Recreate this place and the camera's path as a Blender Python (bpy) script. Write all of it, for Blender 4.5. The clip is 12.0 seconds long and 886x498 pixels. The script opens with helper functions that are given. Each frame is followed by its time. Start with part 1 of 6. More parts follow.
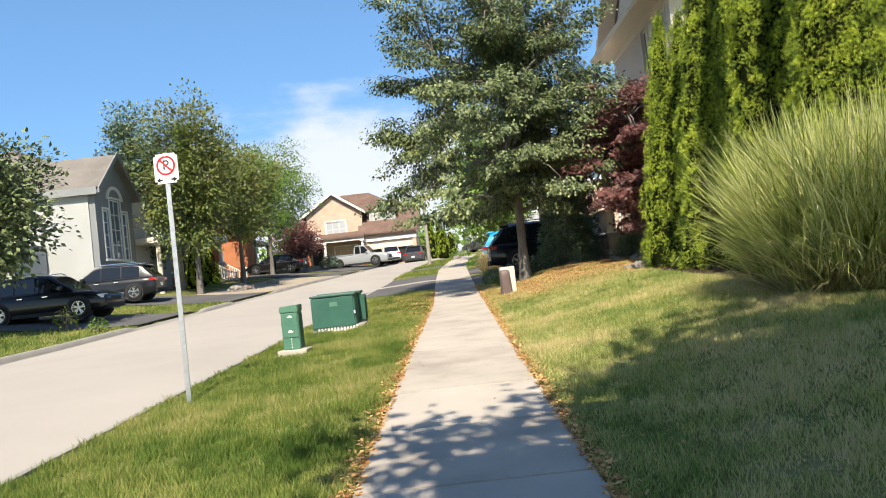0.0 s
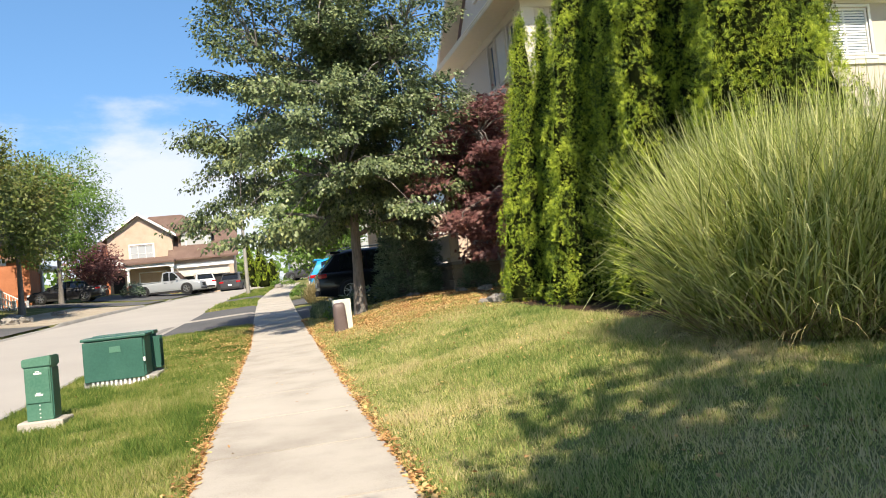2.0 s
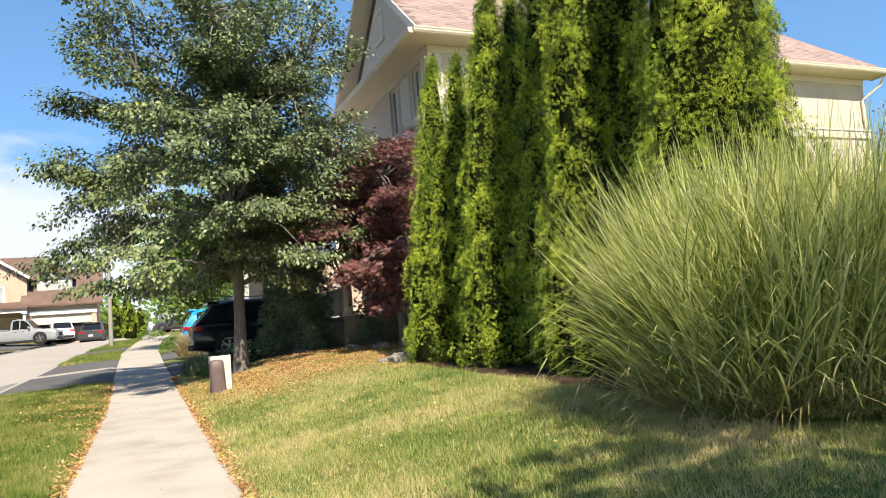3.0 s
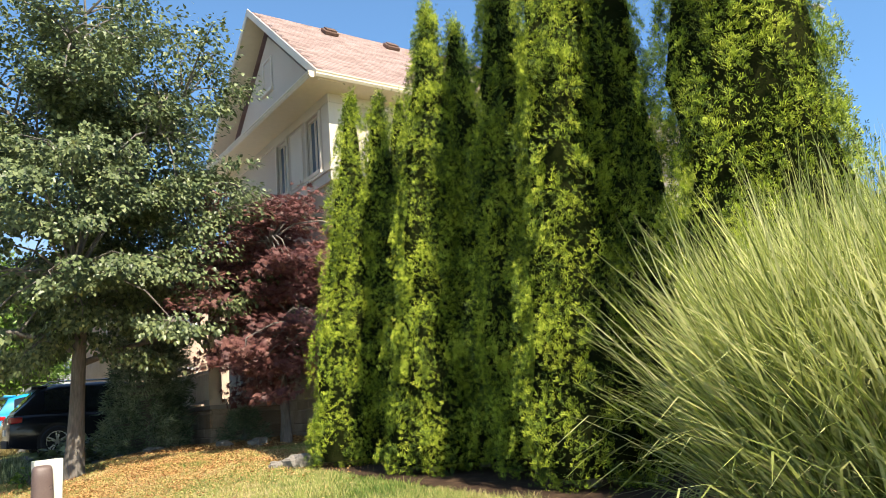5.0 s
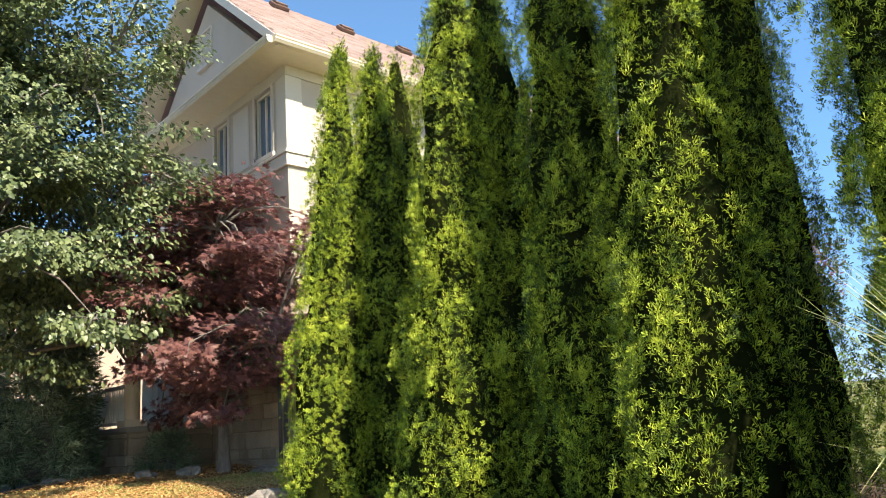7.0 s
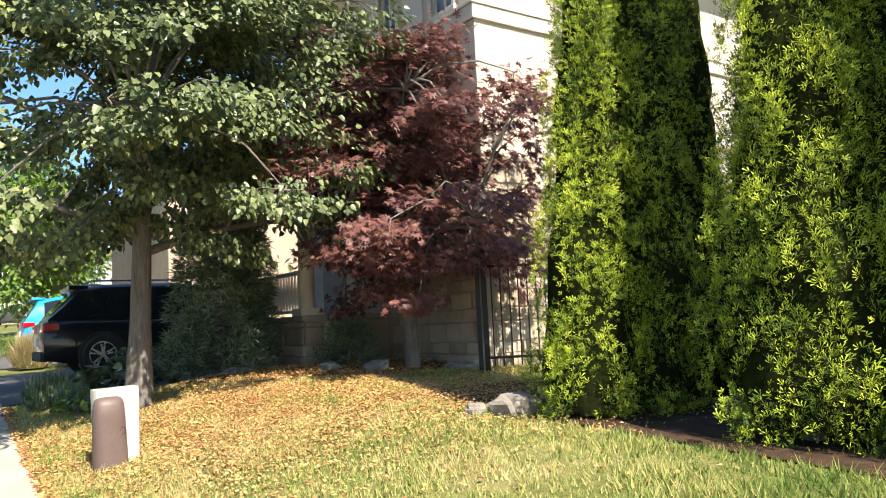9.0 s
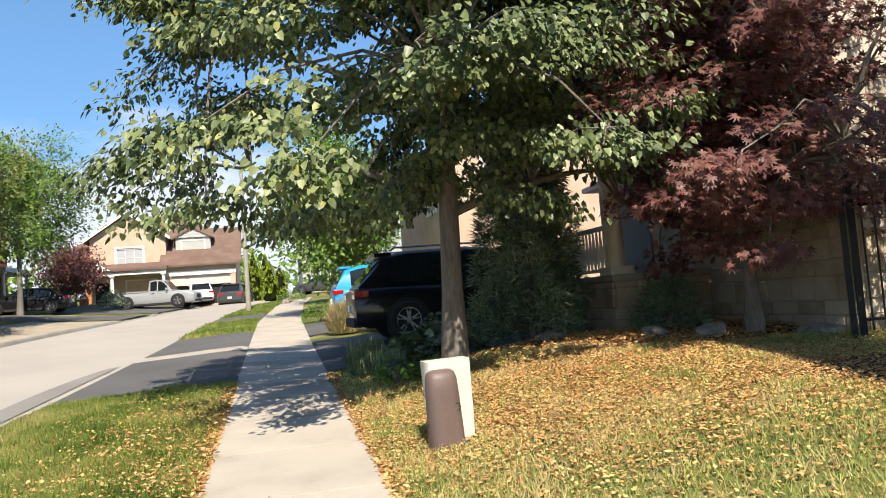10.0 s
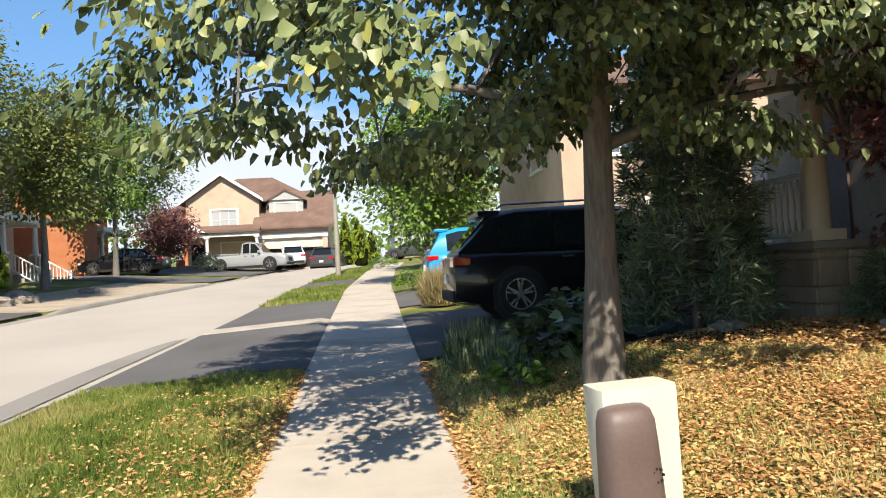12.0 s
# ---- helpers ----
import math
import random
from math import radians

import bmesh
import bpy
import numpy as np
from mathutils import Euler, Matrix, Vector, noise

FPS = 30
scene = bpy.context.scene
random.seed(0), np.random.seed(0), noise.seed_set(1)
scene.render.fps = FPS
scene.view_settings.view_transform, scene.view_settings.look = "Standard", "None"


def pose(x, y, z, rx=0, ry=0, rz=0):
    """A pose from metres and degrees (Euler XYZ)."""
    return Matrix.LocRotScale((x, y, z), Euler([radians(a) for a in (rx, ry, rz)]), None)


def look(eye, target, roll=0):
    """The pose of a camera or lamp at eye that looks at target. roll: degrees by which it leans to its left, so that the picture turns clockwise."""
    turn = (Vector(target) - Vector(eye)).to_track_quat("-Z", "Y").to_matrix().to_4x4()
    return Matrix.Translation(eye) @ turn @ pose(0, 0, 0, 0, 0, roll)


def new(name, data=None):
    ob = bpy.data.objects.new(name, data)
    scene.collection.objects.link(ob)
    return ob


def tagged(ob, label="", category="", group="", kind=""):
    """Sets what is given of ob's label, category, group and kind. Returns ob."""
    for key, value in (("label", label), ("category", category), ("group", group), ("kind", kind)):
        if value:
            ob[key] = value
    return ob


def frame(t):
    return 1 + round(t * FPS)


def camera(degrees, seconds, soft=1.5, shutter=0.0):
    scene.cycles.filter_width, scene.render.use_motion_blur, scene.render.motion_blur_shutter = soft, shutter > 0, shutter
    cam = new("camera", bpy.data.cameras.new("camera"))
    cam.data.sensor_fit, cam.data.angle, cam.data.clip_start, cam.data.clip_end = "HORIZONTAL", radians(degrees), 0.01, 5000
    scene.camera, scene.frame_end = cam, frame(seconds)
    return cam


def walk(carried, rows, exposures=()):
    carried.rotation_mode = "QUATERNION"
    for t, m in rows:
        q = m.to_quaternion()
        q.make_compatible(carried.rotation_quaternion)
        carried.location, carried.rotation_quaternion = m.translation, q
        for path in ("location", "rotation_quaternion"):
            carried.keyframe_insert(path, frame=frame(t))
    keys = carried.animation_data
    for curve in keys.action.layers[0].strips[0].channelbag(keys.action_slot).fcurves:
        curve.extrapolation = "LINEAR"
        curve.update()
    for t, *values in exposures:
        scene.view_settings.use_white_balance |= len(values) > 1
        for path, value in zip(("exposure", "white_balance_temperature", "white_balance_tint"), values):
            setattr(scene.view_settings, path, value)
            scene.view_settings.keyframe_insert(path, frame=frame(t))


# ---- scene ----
cam = camera(61.8, 12.0, soft=1.0)
METRES, EYE, TILT, LEAN, TURN = 15.5, 1.45, 0.0, 0.0, -0.2
ROWS = [
    (0.0, 0.0, 0.0, 0.0, 0.21, 1.93, 6.31),
    (0.5, -0.0034, 0.0425, 0.0014, -0.61, 1.85, 6.86),
    (1.0, -0.0019, 0.0849, 0.0018, -3.59, 1.79, 6.88),
    (1.5, -0.0011, 0.1318, 0.0038, -8.48, 2.08, 6.54),
    (2.0, -0.0023, 0.1772, 0.0073, -13.54, 2.66, 5.99),
    (2.5, 0.0009, 0.2197, 0.0094, -18.44, 3.97, 5.41),
    (3.0, 0.0, 0.2634, 0.0109, -22.75, 6.12, 4.71),
    (3.5, 0.0065, 0.3059, 0.0161, -26.54, 8.72, 4.07),
    (5.5, 0.0058, 0.4635, 0.0217, -36.24, 12.05, 4.9),
    (6.0, 0.0088, 0.5011, 0.022, -38.93, 12.38, 4.72),
    (6.5, 0.0103, 0.5423, 0.0232, -41.79, 13.52, 4.28),
    (8.5, 0.0266, 0.6878, 0.0296, -41.97, 8.5, 2.67),
    (9.0, 0.0175, 0.7308, 0.0284, -33.48, 5.77, 2.82),
    (9.5, 0.0135, 0.7738, 0.0289, -22.99, 4.48, 3.6),
    (10.0, 0.0105, 0.8171, 0.0318, -12.93, 4.0, 4.31),
    (10.5, 0.0101, 0.8599, 0.0325, -7.17, 3.55, 4.12),
    (11.0, 0.0149, 0.9032, 0.0355, -5.24, 3.31, 3.79),
    (11.5, 0.0156, 0.9494, 0.0357, -5.1, 2.95, 3.62),
    (12.0, 0.0227, 0.9936, 0.0367, -5.86, 1.86, 3.24),
]
EXPOSURES = ((0.0, 0.75), (3.5, 0.85), (5.5, 1.05), (6.5, 1.1), (8.5, 1.3), (9.0, 1.25), (9.5, 0.85), (10.0, 0.75), (12.0, 0.75))
walk(cam, [(t, pose(0, 0, EYE, TILT, LEAN, TURN) @ pose(METRES * x, METRES * y, METRES * z, 90 + pitch, roll, yaw)) for t, x, y, z, yaw, pitch, roll in ROWS], EXPOSURES)

# ---------------------------------------------------------------- light
SUN_EL, SUN_AZ = 46.0, 2.0        # degrees; light travels along the street, towards +y
world = bpy.data.worlds.new("sky")
scene.world = world
world.use_nodes = True
_wt = world.node_tree
_sky = _wt.nodes.new("ShaderNodeTexSky")
_sky.sky_type = "NISHITA"
_sky.sun_disc = False
_sky.sun_elevation = radians(SUN_EL)
_sky.sun_rotation = radians(180.0 + SUN_AZ)
_sky.altitude, _sky.air_density, _sky.dust_density, _sky.ozone_density = 100, 1.0, 0.0, 2.2
_wt.links.new(_sky.outputs[0], _wt.nodes["Background"].inputs[0])
_wt.nodes["Background"].inputs[1].default_value = 0.094
sun = new("sun", bpy.data.lights.new("sun", "SUN"))
sun.data.energy, sun.data.angle, sun.data.color = 5.0, radians(0.6), (1.0, 0.89, 0.72)
_d = Vector((math.sin(radians(SUN_AZ)) * math.cos(radians(SUN_EL)), math.cos(radians(SUN_AZ)) * math.cos(radians(SUN_EL)), -math.sin(radians(SUN_EL))))
sun.matrix_world = look((0, 0, 60), Vector((0, 0, 60)) + _d)


# ---------------------------------------------------------------- materials
def material(name, ramp, scale=6.0, detail=6.0, rough=0.8, bump=0.3, fine=60.0, metal=0.0, spec=0.5, island=0.0, objvar=0.0, stretch=(1, 1, 1), coat=0.0, sub=0.0, rough_var=0.1):
    """Colour from coarse and fine noise over object coordinates, with fine relief."""
    m = bpy.data.materials.new(name)
    m.use_nodes = True
    t = m.node_tree
    n, l = t.nodes, t.links
    b = n["Principled BSDF"]
    co = n.new("ShaderNodeTexCoord")
    mp = n.new("ShaderNodeMapping")
    mp.inputs["Scale"].default_value = stretch
    l.new(co.outputs["Object"], mp.inputs[0])
    n1 = n.new("ShaderNodeTexNoise")
    n1.inputs["Scale"].default_value, n1.inputs["Detail"].default_value = scale, detail
    n2 = n.new("ShaderNodeTexNoise")
    n2.inputs["Scale"].default_value, n2.inputs["Detail"].default_value = fine, 3.0
    l.new(mp.outputs[0], n1.inputs[0])
    l.new(mp.outputs[0], n2.inputs[0])
    mix = n.new("ShaderNodeMath")
    mix.operation = "MULTIPLY_ADD"
    mix.inputs[1].default_value = 0.35
    l.new(n2.outputs[0], mix.inputs[0])
    sc = n.new("ShaderNodeMath")
    sc.operation = "MULTIPLY"
    sc.inputs[1].default_value = 0.65
    l.new(n1.outputs[0], sc.inputs[0])
    l.new(sc.outputs[0], mix.inputs[2])
    src = mix.outputs[0]
    for kind, amount in (("island", island), ("obj", objvar)):
        if amount:
            rnd = n.new("ShaderNodeNewGeometry" if kind == "island" else "ShaderNodeObjectInfo")
            out = rnd.outputs["Random Per Island"] if kind == "island" else rnd.outputs["Random"]
            ma = n.new("ShaderNodeMapRange")
            ma.inputs[3].default_value, ma.inputs[4].default_value = -amount / 2, amount / 2
            l.new(out, ma.inputs[0])
            ad = n.new("ShaderNodeMath")
            ad.operation = "ADD"
            l.new(src, ad.inputs[0])
            l.new(ma.outputs[0], ad.inputs[1])
            src = ad.outputs[0]
    cr = n.new("ShaderNodeValToRGB")
    el = cr.color_ramp.elements
    while len(el) < len(ramp):
        el.new(0.5)
    for e, (p, c) in zip(el, ramp):
        e.position, e.color = p, (*c, 1)
    l.new(src, cr.inputs[0])
    l.new(cr.outputs[0], b.inputs["Base Color"])
    rr = n.new("ShaderNodeMapRange")
    rr.inputs[3].default_value, rr.inputs[4].default_value = max(0.02, rough - rough_var), min(1, rough + rough_var)
    l.new(n1.outputs[0], rr.inputs[0])
    l.new(rr.outputs[0], b.inputs["Roughness"])
    b.inputs["Metallic"].default_value = metal
    b.inputs["Specular IOR Level"].default_value = spec
    b.inputs["Coat Weight"].default_value = coat
    b.inputs["Coat Roughness"].default_value = 0.05
    if bump:
        bp = n.new("ShaderNodeBump")
        bp.inputs["Strength"].default_value, bp.inputs["Distance"].default_value = bump, 0.02
        l.new(mix.outputs[0], bp.inputs["Height"])
        l.new(bp.outputs[0], b.inputs["Normal"])
    if sub:
        tr = n.new("ShaderNodeBsdfTranslucent")
        ms = n.new("ShaderNodeMixShader")
        ms.inputs[0].default_value = sub
        l.new(cr.outputs[0], tr.inputs[0])
        l.new(b.outputs[0], ms.inputs[1])
        l.new(tr.outputs[0], ms.inputs[2])
        l.new(ms.outputs[0], n["Material Output"].inputs[0])
    return m


def plain(name, c, rough=0.5, metal=0.0, var=0.12, scale=8.0, bump=0.05, coat=0.0, spec=0.5):
    lo = tuple(x * (1 - var) for x in c)
    hi = tuple(min(1, x * (1 + var)) for x in c)
    return material(name, [(0.3, lo), (0.7, hi)], scale=scale, rough=rough, metal=metal, bump=bump, coat=coat, spec=spec, rough_var=0.06)


M_LAWN = material("lawn_soil", [(0.3, (0.07, 0.10, 0.025)), (0.5, (0.15, 0.16, 0.05)), (0.7, (0.36, 0.30, 0.15))], scale=0.9, fine=30, bump=0.8, rough=0.95, spec=0.1)
M_VERGE = material("verge_blade", [(0.3, (0.06, 0.115, 0.018)), (0.45, (0.14, 0.215, 0.04)), (0.56, (0.29, 0.32, 0.08)), (0.7, (0.48, 0.42, 0.19))], scale=0.8, detail=4, fine=3, bump=0, rough=0.7, island=0.22, sub=0.35, spec=0.2)
M_BLADE = material("grass_blade", [(0.32, (0.13, 0.22, 0.05)), (0.44, (0.31, 0.37, 0.10)), (0.55, (0.56, 0.52, 0.21)), (0.66, (0.70, 0.58, 0.33))], scale=0.6, detail=4, fine=3, bump=0, rough=0.7, island=0.24, sub=0.35, spec=0.2)
M_ASPHALT = material("asphalt_road", [(0.3, (0.35, 0.32, 0.29)), (0.7, (0.44, 0.405, 0.365))], scale=0.35, fine=90, bump=0.35, rough=0.9, spec=0.25)
M_DRIVE = material("asphalt_drive", [(0.3, (0.085, 0.084, 0.085)), (0.7, (0.145, 0.14, 0.14))], scale=0.6, fine=120, bump=0.5, rough=0.9, spec=0.25)
M_ROADSTRIP = material("darker_asphalt", [(0.3, (0.19, 0.18, 0.17)), (0.7, (0.27, 0.255, 0.24))], scale=0.6, fine=120, bump=0.4, rough=0.9, spec=0.25)
M_CONC = material("concrete", [(0.25, (0.29, 0.255, 0.215)), (0.5, (0.45, 0.405, 0.35)), (0.75, (0.51, 0.465, 0.405))], scale=1.6, fine=110, bump=0.3, rough=0.92, objvar=0.12, spec=0.2)
M_KERB = material("kerb_concrete", [(0.3, (0.24, 0.225, 0.20)), (0.7, (0.36, 0.34, 0.305))], scale=1.2, fine=90, bump=0.35, rough=0.92)
M_MULCH = material("mulch", [(0.3, (0.03, 0.02, 0.014)), (0.55, (0.07, 0.045, 0.03)), (0.75, (0.13, 0.085, 0.05))], scale=6, fine=45, bump=1.0, rough=0.95, spec=0.1)
M_DEAD = material("fallen_leaf", [(0.22, (0.34, 0.16, 0.065)), (0.45, (0.58, 0.33, 0.13)), (0.7, (0.72, 0.47, 0.22)), (0.88, (0.76, 0.58, 0.22))], scale=2, fine=20, bump=0, rough=0.75, island=0.7, sub=0.2, spec=0.3)
M_CEDAR = material("cedar_spray", [(0.30, (0.02, 0.038, 0.01)), (0.44, (0.085, 0.135, 0.018)), (0.55, (0.31, 0.40, 0.03)), (0.72, (0.50, 0.56, 0.07))], scale=2.6, fine=9, bump=0, rough=0.6, island=0.25, spec=0.15)
# near-black: the shade between cedar sprays is put into this colour
M_CEDARCORE = material("cedar_shade_core", [(0.3, (0.007, 0.012, 0.003)), (0.7, (0.02, 0.022, 0.008))], scale=5, fine=30, bump=0.8, rough=1.0, spec=0.0)
M_LINDEN = material("linden_leaf", [(0.25, (0.05, 0.075, 0.03)), (0.5, (0.14, 0.18, 0.075)), (0.76, (0.26, 0.305, 0.13)), (0.93, (0.55, 0.46, 0.07))], scale=0.7, fine=7, bump=0, rough=0.42, island=0.45, sub=0.16, spec=0.4)
M_GREENLEAF = material("green_leaf", [(0.25, (0.07, 0.14, 0.02)), (0.5, (0.15, 0.25, 0.04)), (0.75, (0.25, 0.35, 0.07))], scale=0.6, fine=6, bump=0, rough=0.5, island=0.3, sub=0.3, spec=0.4)
M_AUTUMNLEAF = material("turning_leaf", [(0.28, (0.07, 0.11, 0.025)), (0.5, (0.15, 0.19, 0.045)), (0.66, (0.24, 0.22, 0.06)), (0.85, (0.34, 0.17, 0.07))], scale=0.35, fine=3, bump=0, rough=0.5, island=0.16, sub=0.3, spec=0.4)
M_MAPLE = material("maple_leaf", [(0.25, (0.085, 0.032, 0.034)), (0.5, (0.16, 0.066, 0.06)), (0.7, (0.25, 0.115, 0.098)), (0.88, (0.38, 0.21, 0.15))], scale=0.9, fine=6, bump=0, rough=0.5, island=0.4, sub=0.3, spec=0.45)
M_REED = material("reed_blade", [(0.2, (0.17, 0.21, 0.05)), (0.45, (0.46, 0.51, 0.14)), (0.78, (0.78, 0.77, 0.38))], scale=1.2, fine=9, bump=0, rough=0.5, island=0.65, sub=0.42, spec=0.4)
M_STRAW = material("straw", [(0.25, (0.24, 0.19, 0.085)), (0.75, (0.50, 0.42, 0.22))], scale=1.5, fine=9, bump=0, rough=0.6, island=0.4, sub=0.2)
M_PINE = material("pine_needle", [(0.25, (0.04, 0.075, 0.035)), (0.5, (0.14, 0.21, 0.105)), (0.72, (0.34, 0.40, 0.26))], scale=1.5, fine=9, bump=0, rough=0.45, island=0.4, sub=0.15, spec=0.6)
M_BARK = material("grey_bark", [(0.3, (0.10, 0.088, 0.078)), (0.6, (0.215, 0.195, 0.175)), (0.8, (0.32, 0.295, 0.265))], scale=5, fine=40, stretch=(1, 1, 0.18), bump=1.0, rough=0.92, spec=0.2)
M_STUCCO = material("cream_stucco", [(0.3, (0.50, 0.435, 0.365)), (0.7, (0.58, 0.51, 0.43))], scale=0.8, fine=150, bump=0.25, rough=0.93, spec=0.2)
M_TRIM = material("painted_trim", [(0.3, (0.60, 0.54, 0.46)), (0.7, (0.68, 0.62, 0.53))], scale=1.5, fine=60, bump=0.1, rough=0.6)
M_GUTTER = plain("aluminium_gutter", (0.68, 0.60, 0.46), rough=0.4, var=0.06)
M_WHITE = plain("white_paint", (0.78, 0.77, 0.74), rough=0.5, var=0.05)
M_STONE = material("ashlar_stone", [(0.25, (0.27, 0.22, 0.16)), (0.5, (0.40, 0.33, 0.25)), (0.75, (0.52, 0.45, 0.35))], scale=2.2, fine=35, bump=0.9, rough=0.93, objvar=0.3, spec=0.2)
M_GRAVEL = material("tan_gravel", [(0.3, (0.30, 0.25, 0.19)), (0.7, (0.46, 0.40, 0.32))], scale=1.5, fine=40, bump=0.8, rough=0.95, spec=0.1)
M_ROCK = material("garden_rock", [(0.25, (0.12, 0.105, 0.09)), (0.5, (0.26, 0.235, 0.205)), (0.75, (0.40, 0.37, 0.33))], scale=5, fine=30, bump=1.0, rough=0.93)
M_SHINGLE = material("roof_shingle", [(0.25, (0.25, 0.18, 0.165)), (0.5, (0.34, 0.255, 0.24)), (0.75, (0.42, 0.325, 0.31))], scale=3.0, fine=70, bump=0.6, rough=0.95, island=0.3, spec=0.15)
M_SHINGLE2 = material("brown_shingle", [(0.25, (0.10, 0.065, 0.05)), (0.5, (0.16, 0.105, 0.085)), (0.75, (0.22, 0.15, 0.12))], scale=1.0, fine=20, bump=0.6, rough=0.95, spec=0.15, objvar=0.1)
M_SHINGLE3 = material("grey_shingle", [(0.25, (0.13, 0.12, 0.11)), (0.5, (0.19, 0.175, 0.16)), (0.75, (0.25, 0.23, 0.21))], scale=1.0, fine=20, bump=0.6, rough=0.95, spec=0.15)
M_BRICKY = material("buff_brick", [(0.25, (0.44, 0.32, 0.235)), (0.5, (0.53, 0.40, 0.305)), (0.75, (0.60, 0.475, 0.37))], scale=1.5, fine=24, bump=0.4, rough=0.93, spec=0.2)
M_BRICKO = material("red_brick", [(0.25, (0.34, 0.13, 0.07)), (0.5, (0.45, 0.18, 0.09)), (0.75, (0.52, 0.24, 0.13))], scale=1.5, fine=24, bump=0.4, rough=0.93, spec=0.2)
M_GREYST = material("grey_stucco", [(0.3, (0.20, 0.215, 0.22)), (0.7, (0.28, 0.295, 0.30))], scale=0.6, fine=90, bump=0.2, rough=0.93)
M_WHITEST = material("pale_stucco", [(0.3, (0.37, 0.38, 0.37)), (0.7, (0.45, 0.46, 0.45))], scale=0.6, fine=90, bump=0.2, rough=0.93)
M_GREEN = material("green_enamel", [(0.3, (0.022, 0.085, 0.062)), (0.55, (0.035, 0.115, 0.085)), (0.8, (0.06, 0.15, 0.115))], scale=2.2, fine=40, bump=0.08, rough=0.5, spec=0.4)
M_GREENLT = material("green_enamel_faded", [(0.3, (0.05, 0.15, 0.10)), (0.55, (0.085, 0.20, 0.135)), (0.8, (0.14, 0.26, 0.19))], scale=2.5, fine=40, bump=0.08, rough=0.6, spec=0.4)
M_BROWNPL = material("brown_plastic", [(0.3, (0.105, 0.072, 0.065)), (0.7, (0.15, 0.108, 0.098))], scale=3, fine=60, bump=0.08, rough=0.5, spec=0.5)
M_PALEPL = material("pale_plastic", [(0.3, (0.52, 0.54, 0.46)), (0.7, (0.64, 0.65, 0.57))], scale=2.5, fine=60, bump=0.06, rough=0.55)
M_STEEL = plain("galvanised_steel", (0.52, 0.53, 0.54), rough=0.42, metal=0.85, var=0.15, scale=18)
M_BLACKIRON = plain("black_iron", (0.012, 0.012, 0.013), rough=0.4, var=0.3)
# near-black: stands in for shade in recesses; also dark doors and grilles
M_DARK = plain("near_black", (0.012, 0.012, 0.013), rough=0.7)
M_TYRE = plain("tyre_rubber", (0.018, 0.018, 0.019), rough=0.85, bump=0.2)
M_RIM = plain("alloy_rim", (0.62, 0.63, 0.65), rough=0.28, metal=0.9)
M_CHROME = plain("chrome", (0.8, 0.8, 0.82), rough=0.12, metal=1.0, var=0.03)
M_SIGNRED = plain("sign_red", (0.55, 0.015, 0.02), rough=0.45)
M_SIGNBLK = plain("sign_black", (0.012, 0.012, 0.012), rough=0.5)
M_SIGNWHT = plain("sign_white", (0.80, 0.79, 0.78), rough=0.4, var=0.03)
M_REDLAMP = plain("red_lens", (0.40, 0.008, 0.012), rough=0.12, coat=1.0)
M_LAMP = plain("clear_lens", (0.6, 0.62, 0.64), rough=0.1, coat=1.0)
M_COPPERLT = plain("lantern_glass", (0.25, 0.26, 0.25), rough=0.2)


def paint(name, c):
    return material(name, [(0.3, c), (0.7, tuple(x * 1.15 for x in c))], scale=20, bump=0, rough=0.3, rough_var=0.05, coat=0.5, metal=0.0, spec=0.2)


def glass_dark(name, tint, rough=0.04):
    m = bpy.data.materials.new(name)
    m.use_nodes = True
    b = m.node_tree.nodes["Principled BSDF"]
    b.inputs["Base Color"].default_value = (*tint, 1)
    b.inputs["Roughness"].default_value = rough
    b.inputs["Specular IOR Level"].default_value = 0.6
    b.inputs["Coat Weight"].default_value = 0.3
    b.inputs["Coat Roughness"].default_value = 0.02
    return m


M_CARGLASS = glass_dark("car_glass", (0.012, 0.014, 0.016))
# pale base colour stands in for bright sky reflected in the far panes
M_PANELT = glass_dark("painted_sky_pane", (0.42, 0.44, 0.46), 0.1)
M_PANE = glass_dark("window_pane", (0.10, 0.14, 0.19))
P_BLACK, P_BLUE, P_SILVER = paint("black_paint", (0.008, 0.008, 0.010)), paint("blue_paint", (0.015, 0.26, 0.55)), paint("silver_paint", (0.27, 0.285, 0.30))
P_WHITE, P_GREY, P_NAVY = paint("white_car_paint", (0.74, 0.74, 0.74)), paint("grey_paint", (0.055, 0.055, 0.06)), paint("dark_grey_paint", (0.013, 0.014, 0.017))


# ---------------------------------------------------------------- mesh helpers
def part(name, bm, mat, parent=None, label="", smooth=None):
    me = bpy.data.meshes.new(name)
    bm.to_mesh(me)
    bm.free()
    me.materials.append(mat)
    ob = new(name, me)
    if parent is not None:
        ob.parent = parent
    if label:
        tagged(ob, label)
    if smooth is not None:
        me.shade_smooth()
        me.set_sharp_from_angle(angle=radians(smooth))
    return ob


def empty(name, m, label, category, group="", kind=""):
    ob = new(name)
    ob.empty_display_size = 0.2
    ob.matrix_basis = m
    return tagged(ob, label, category, group, kind)


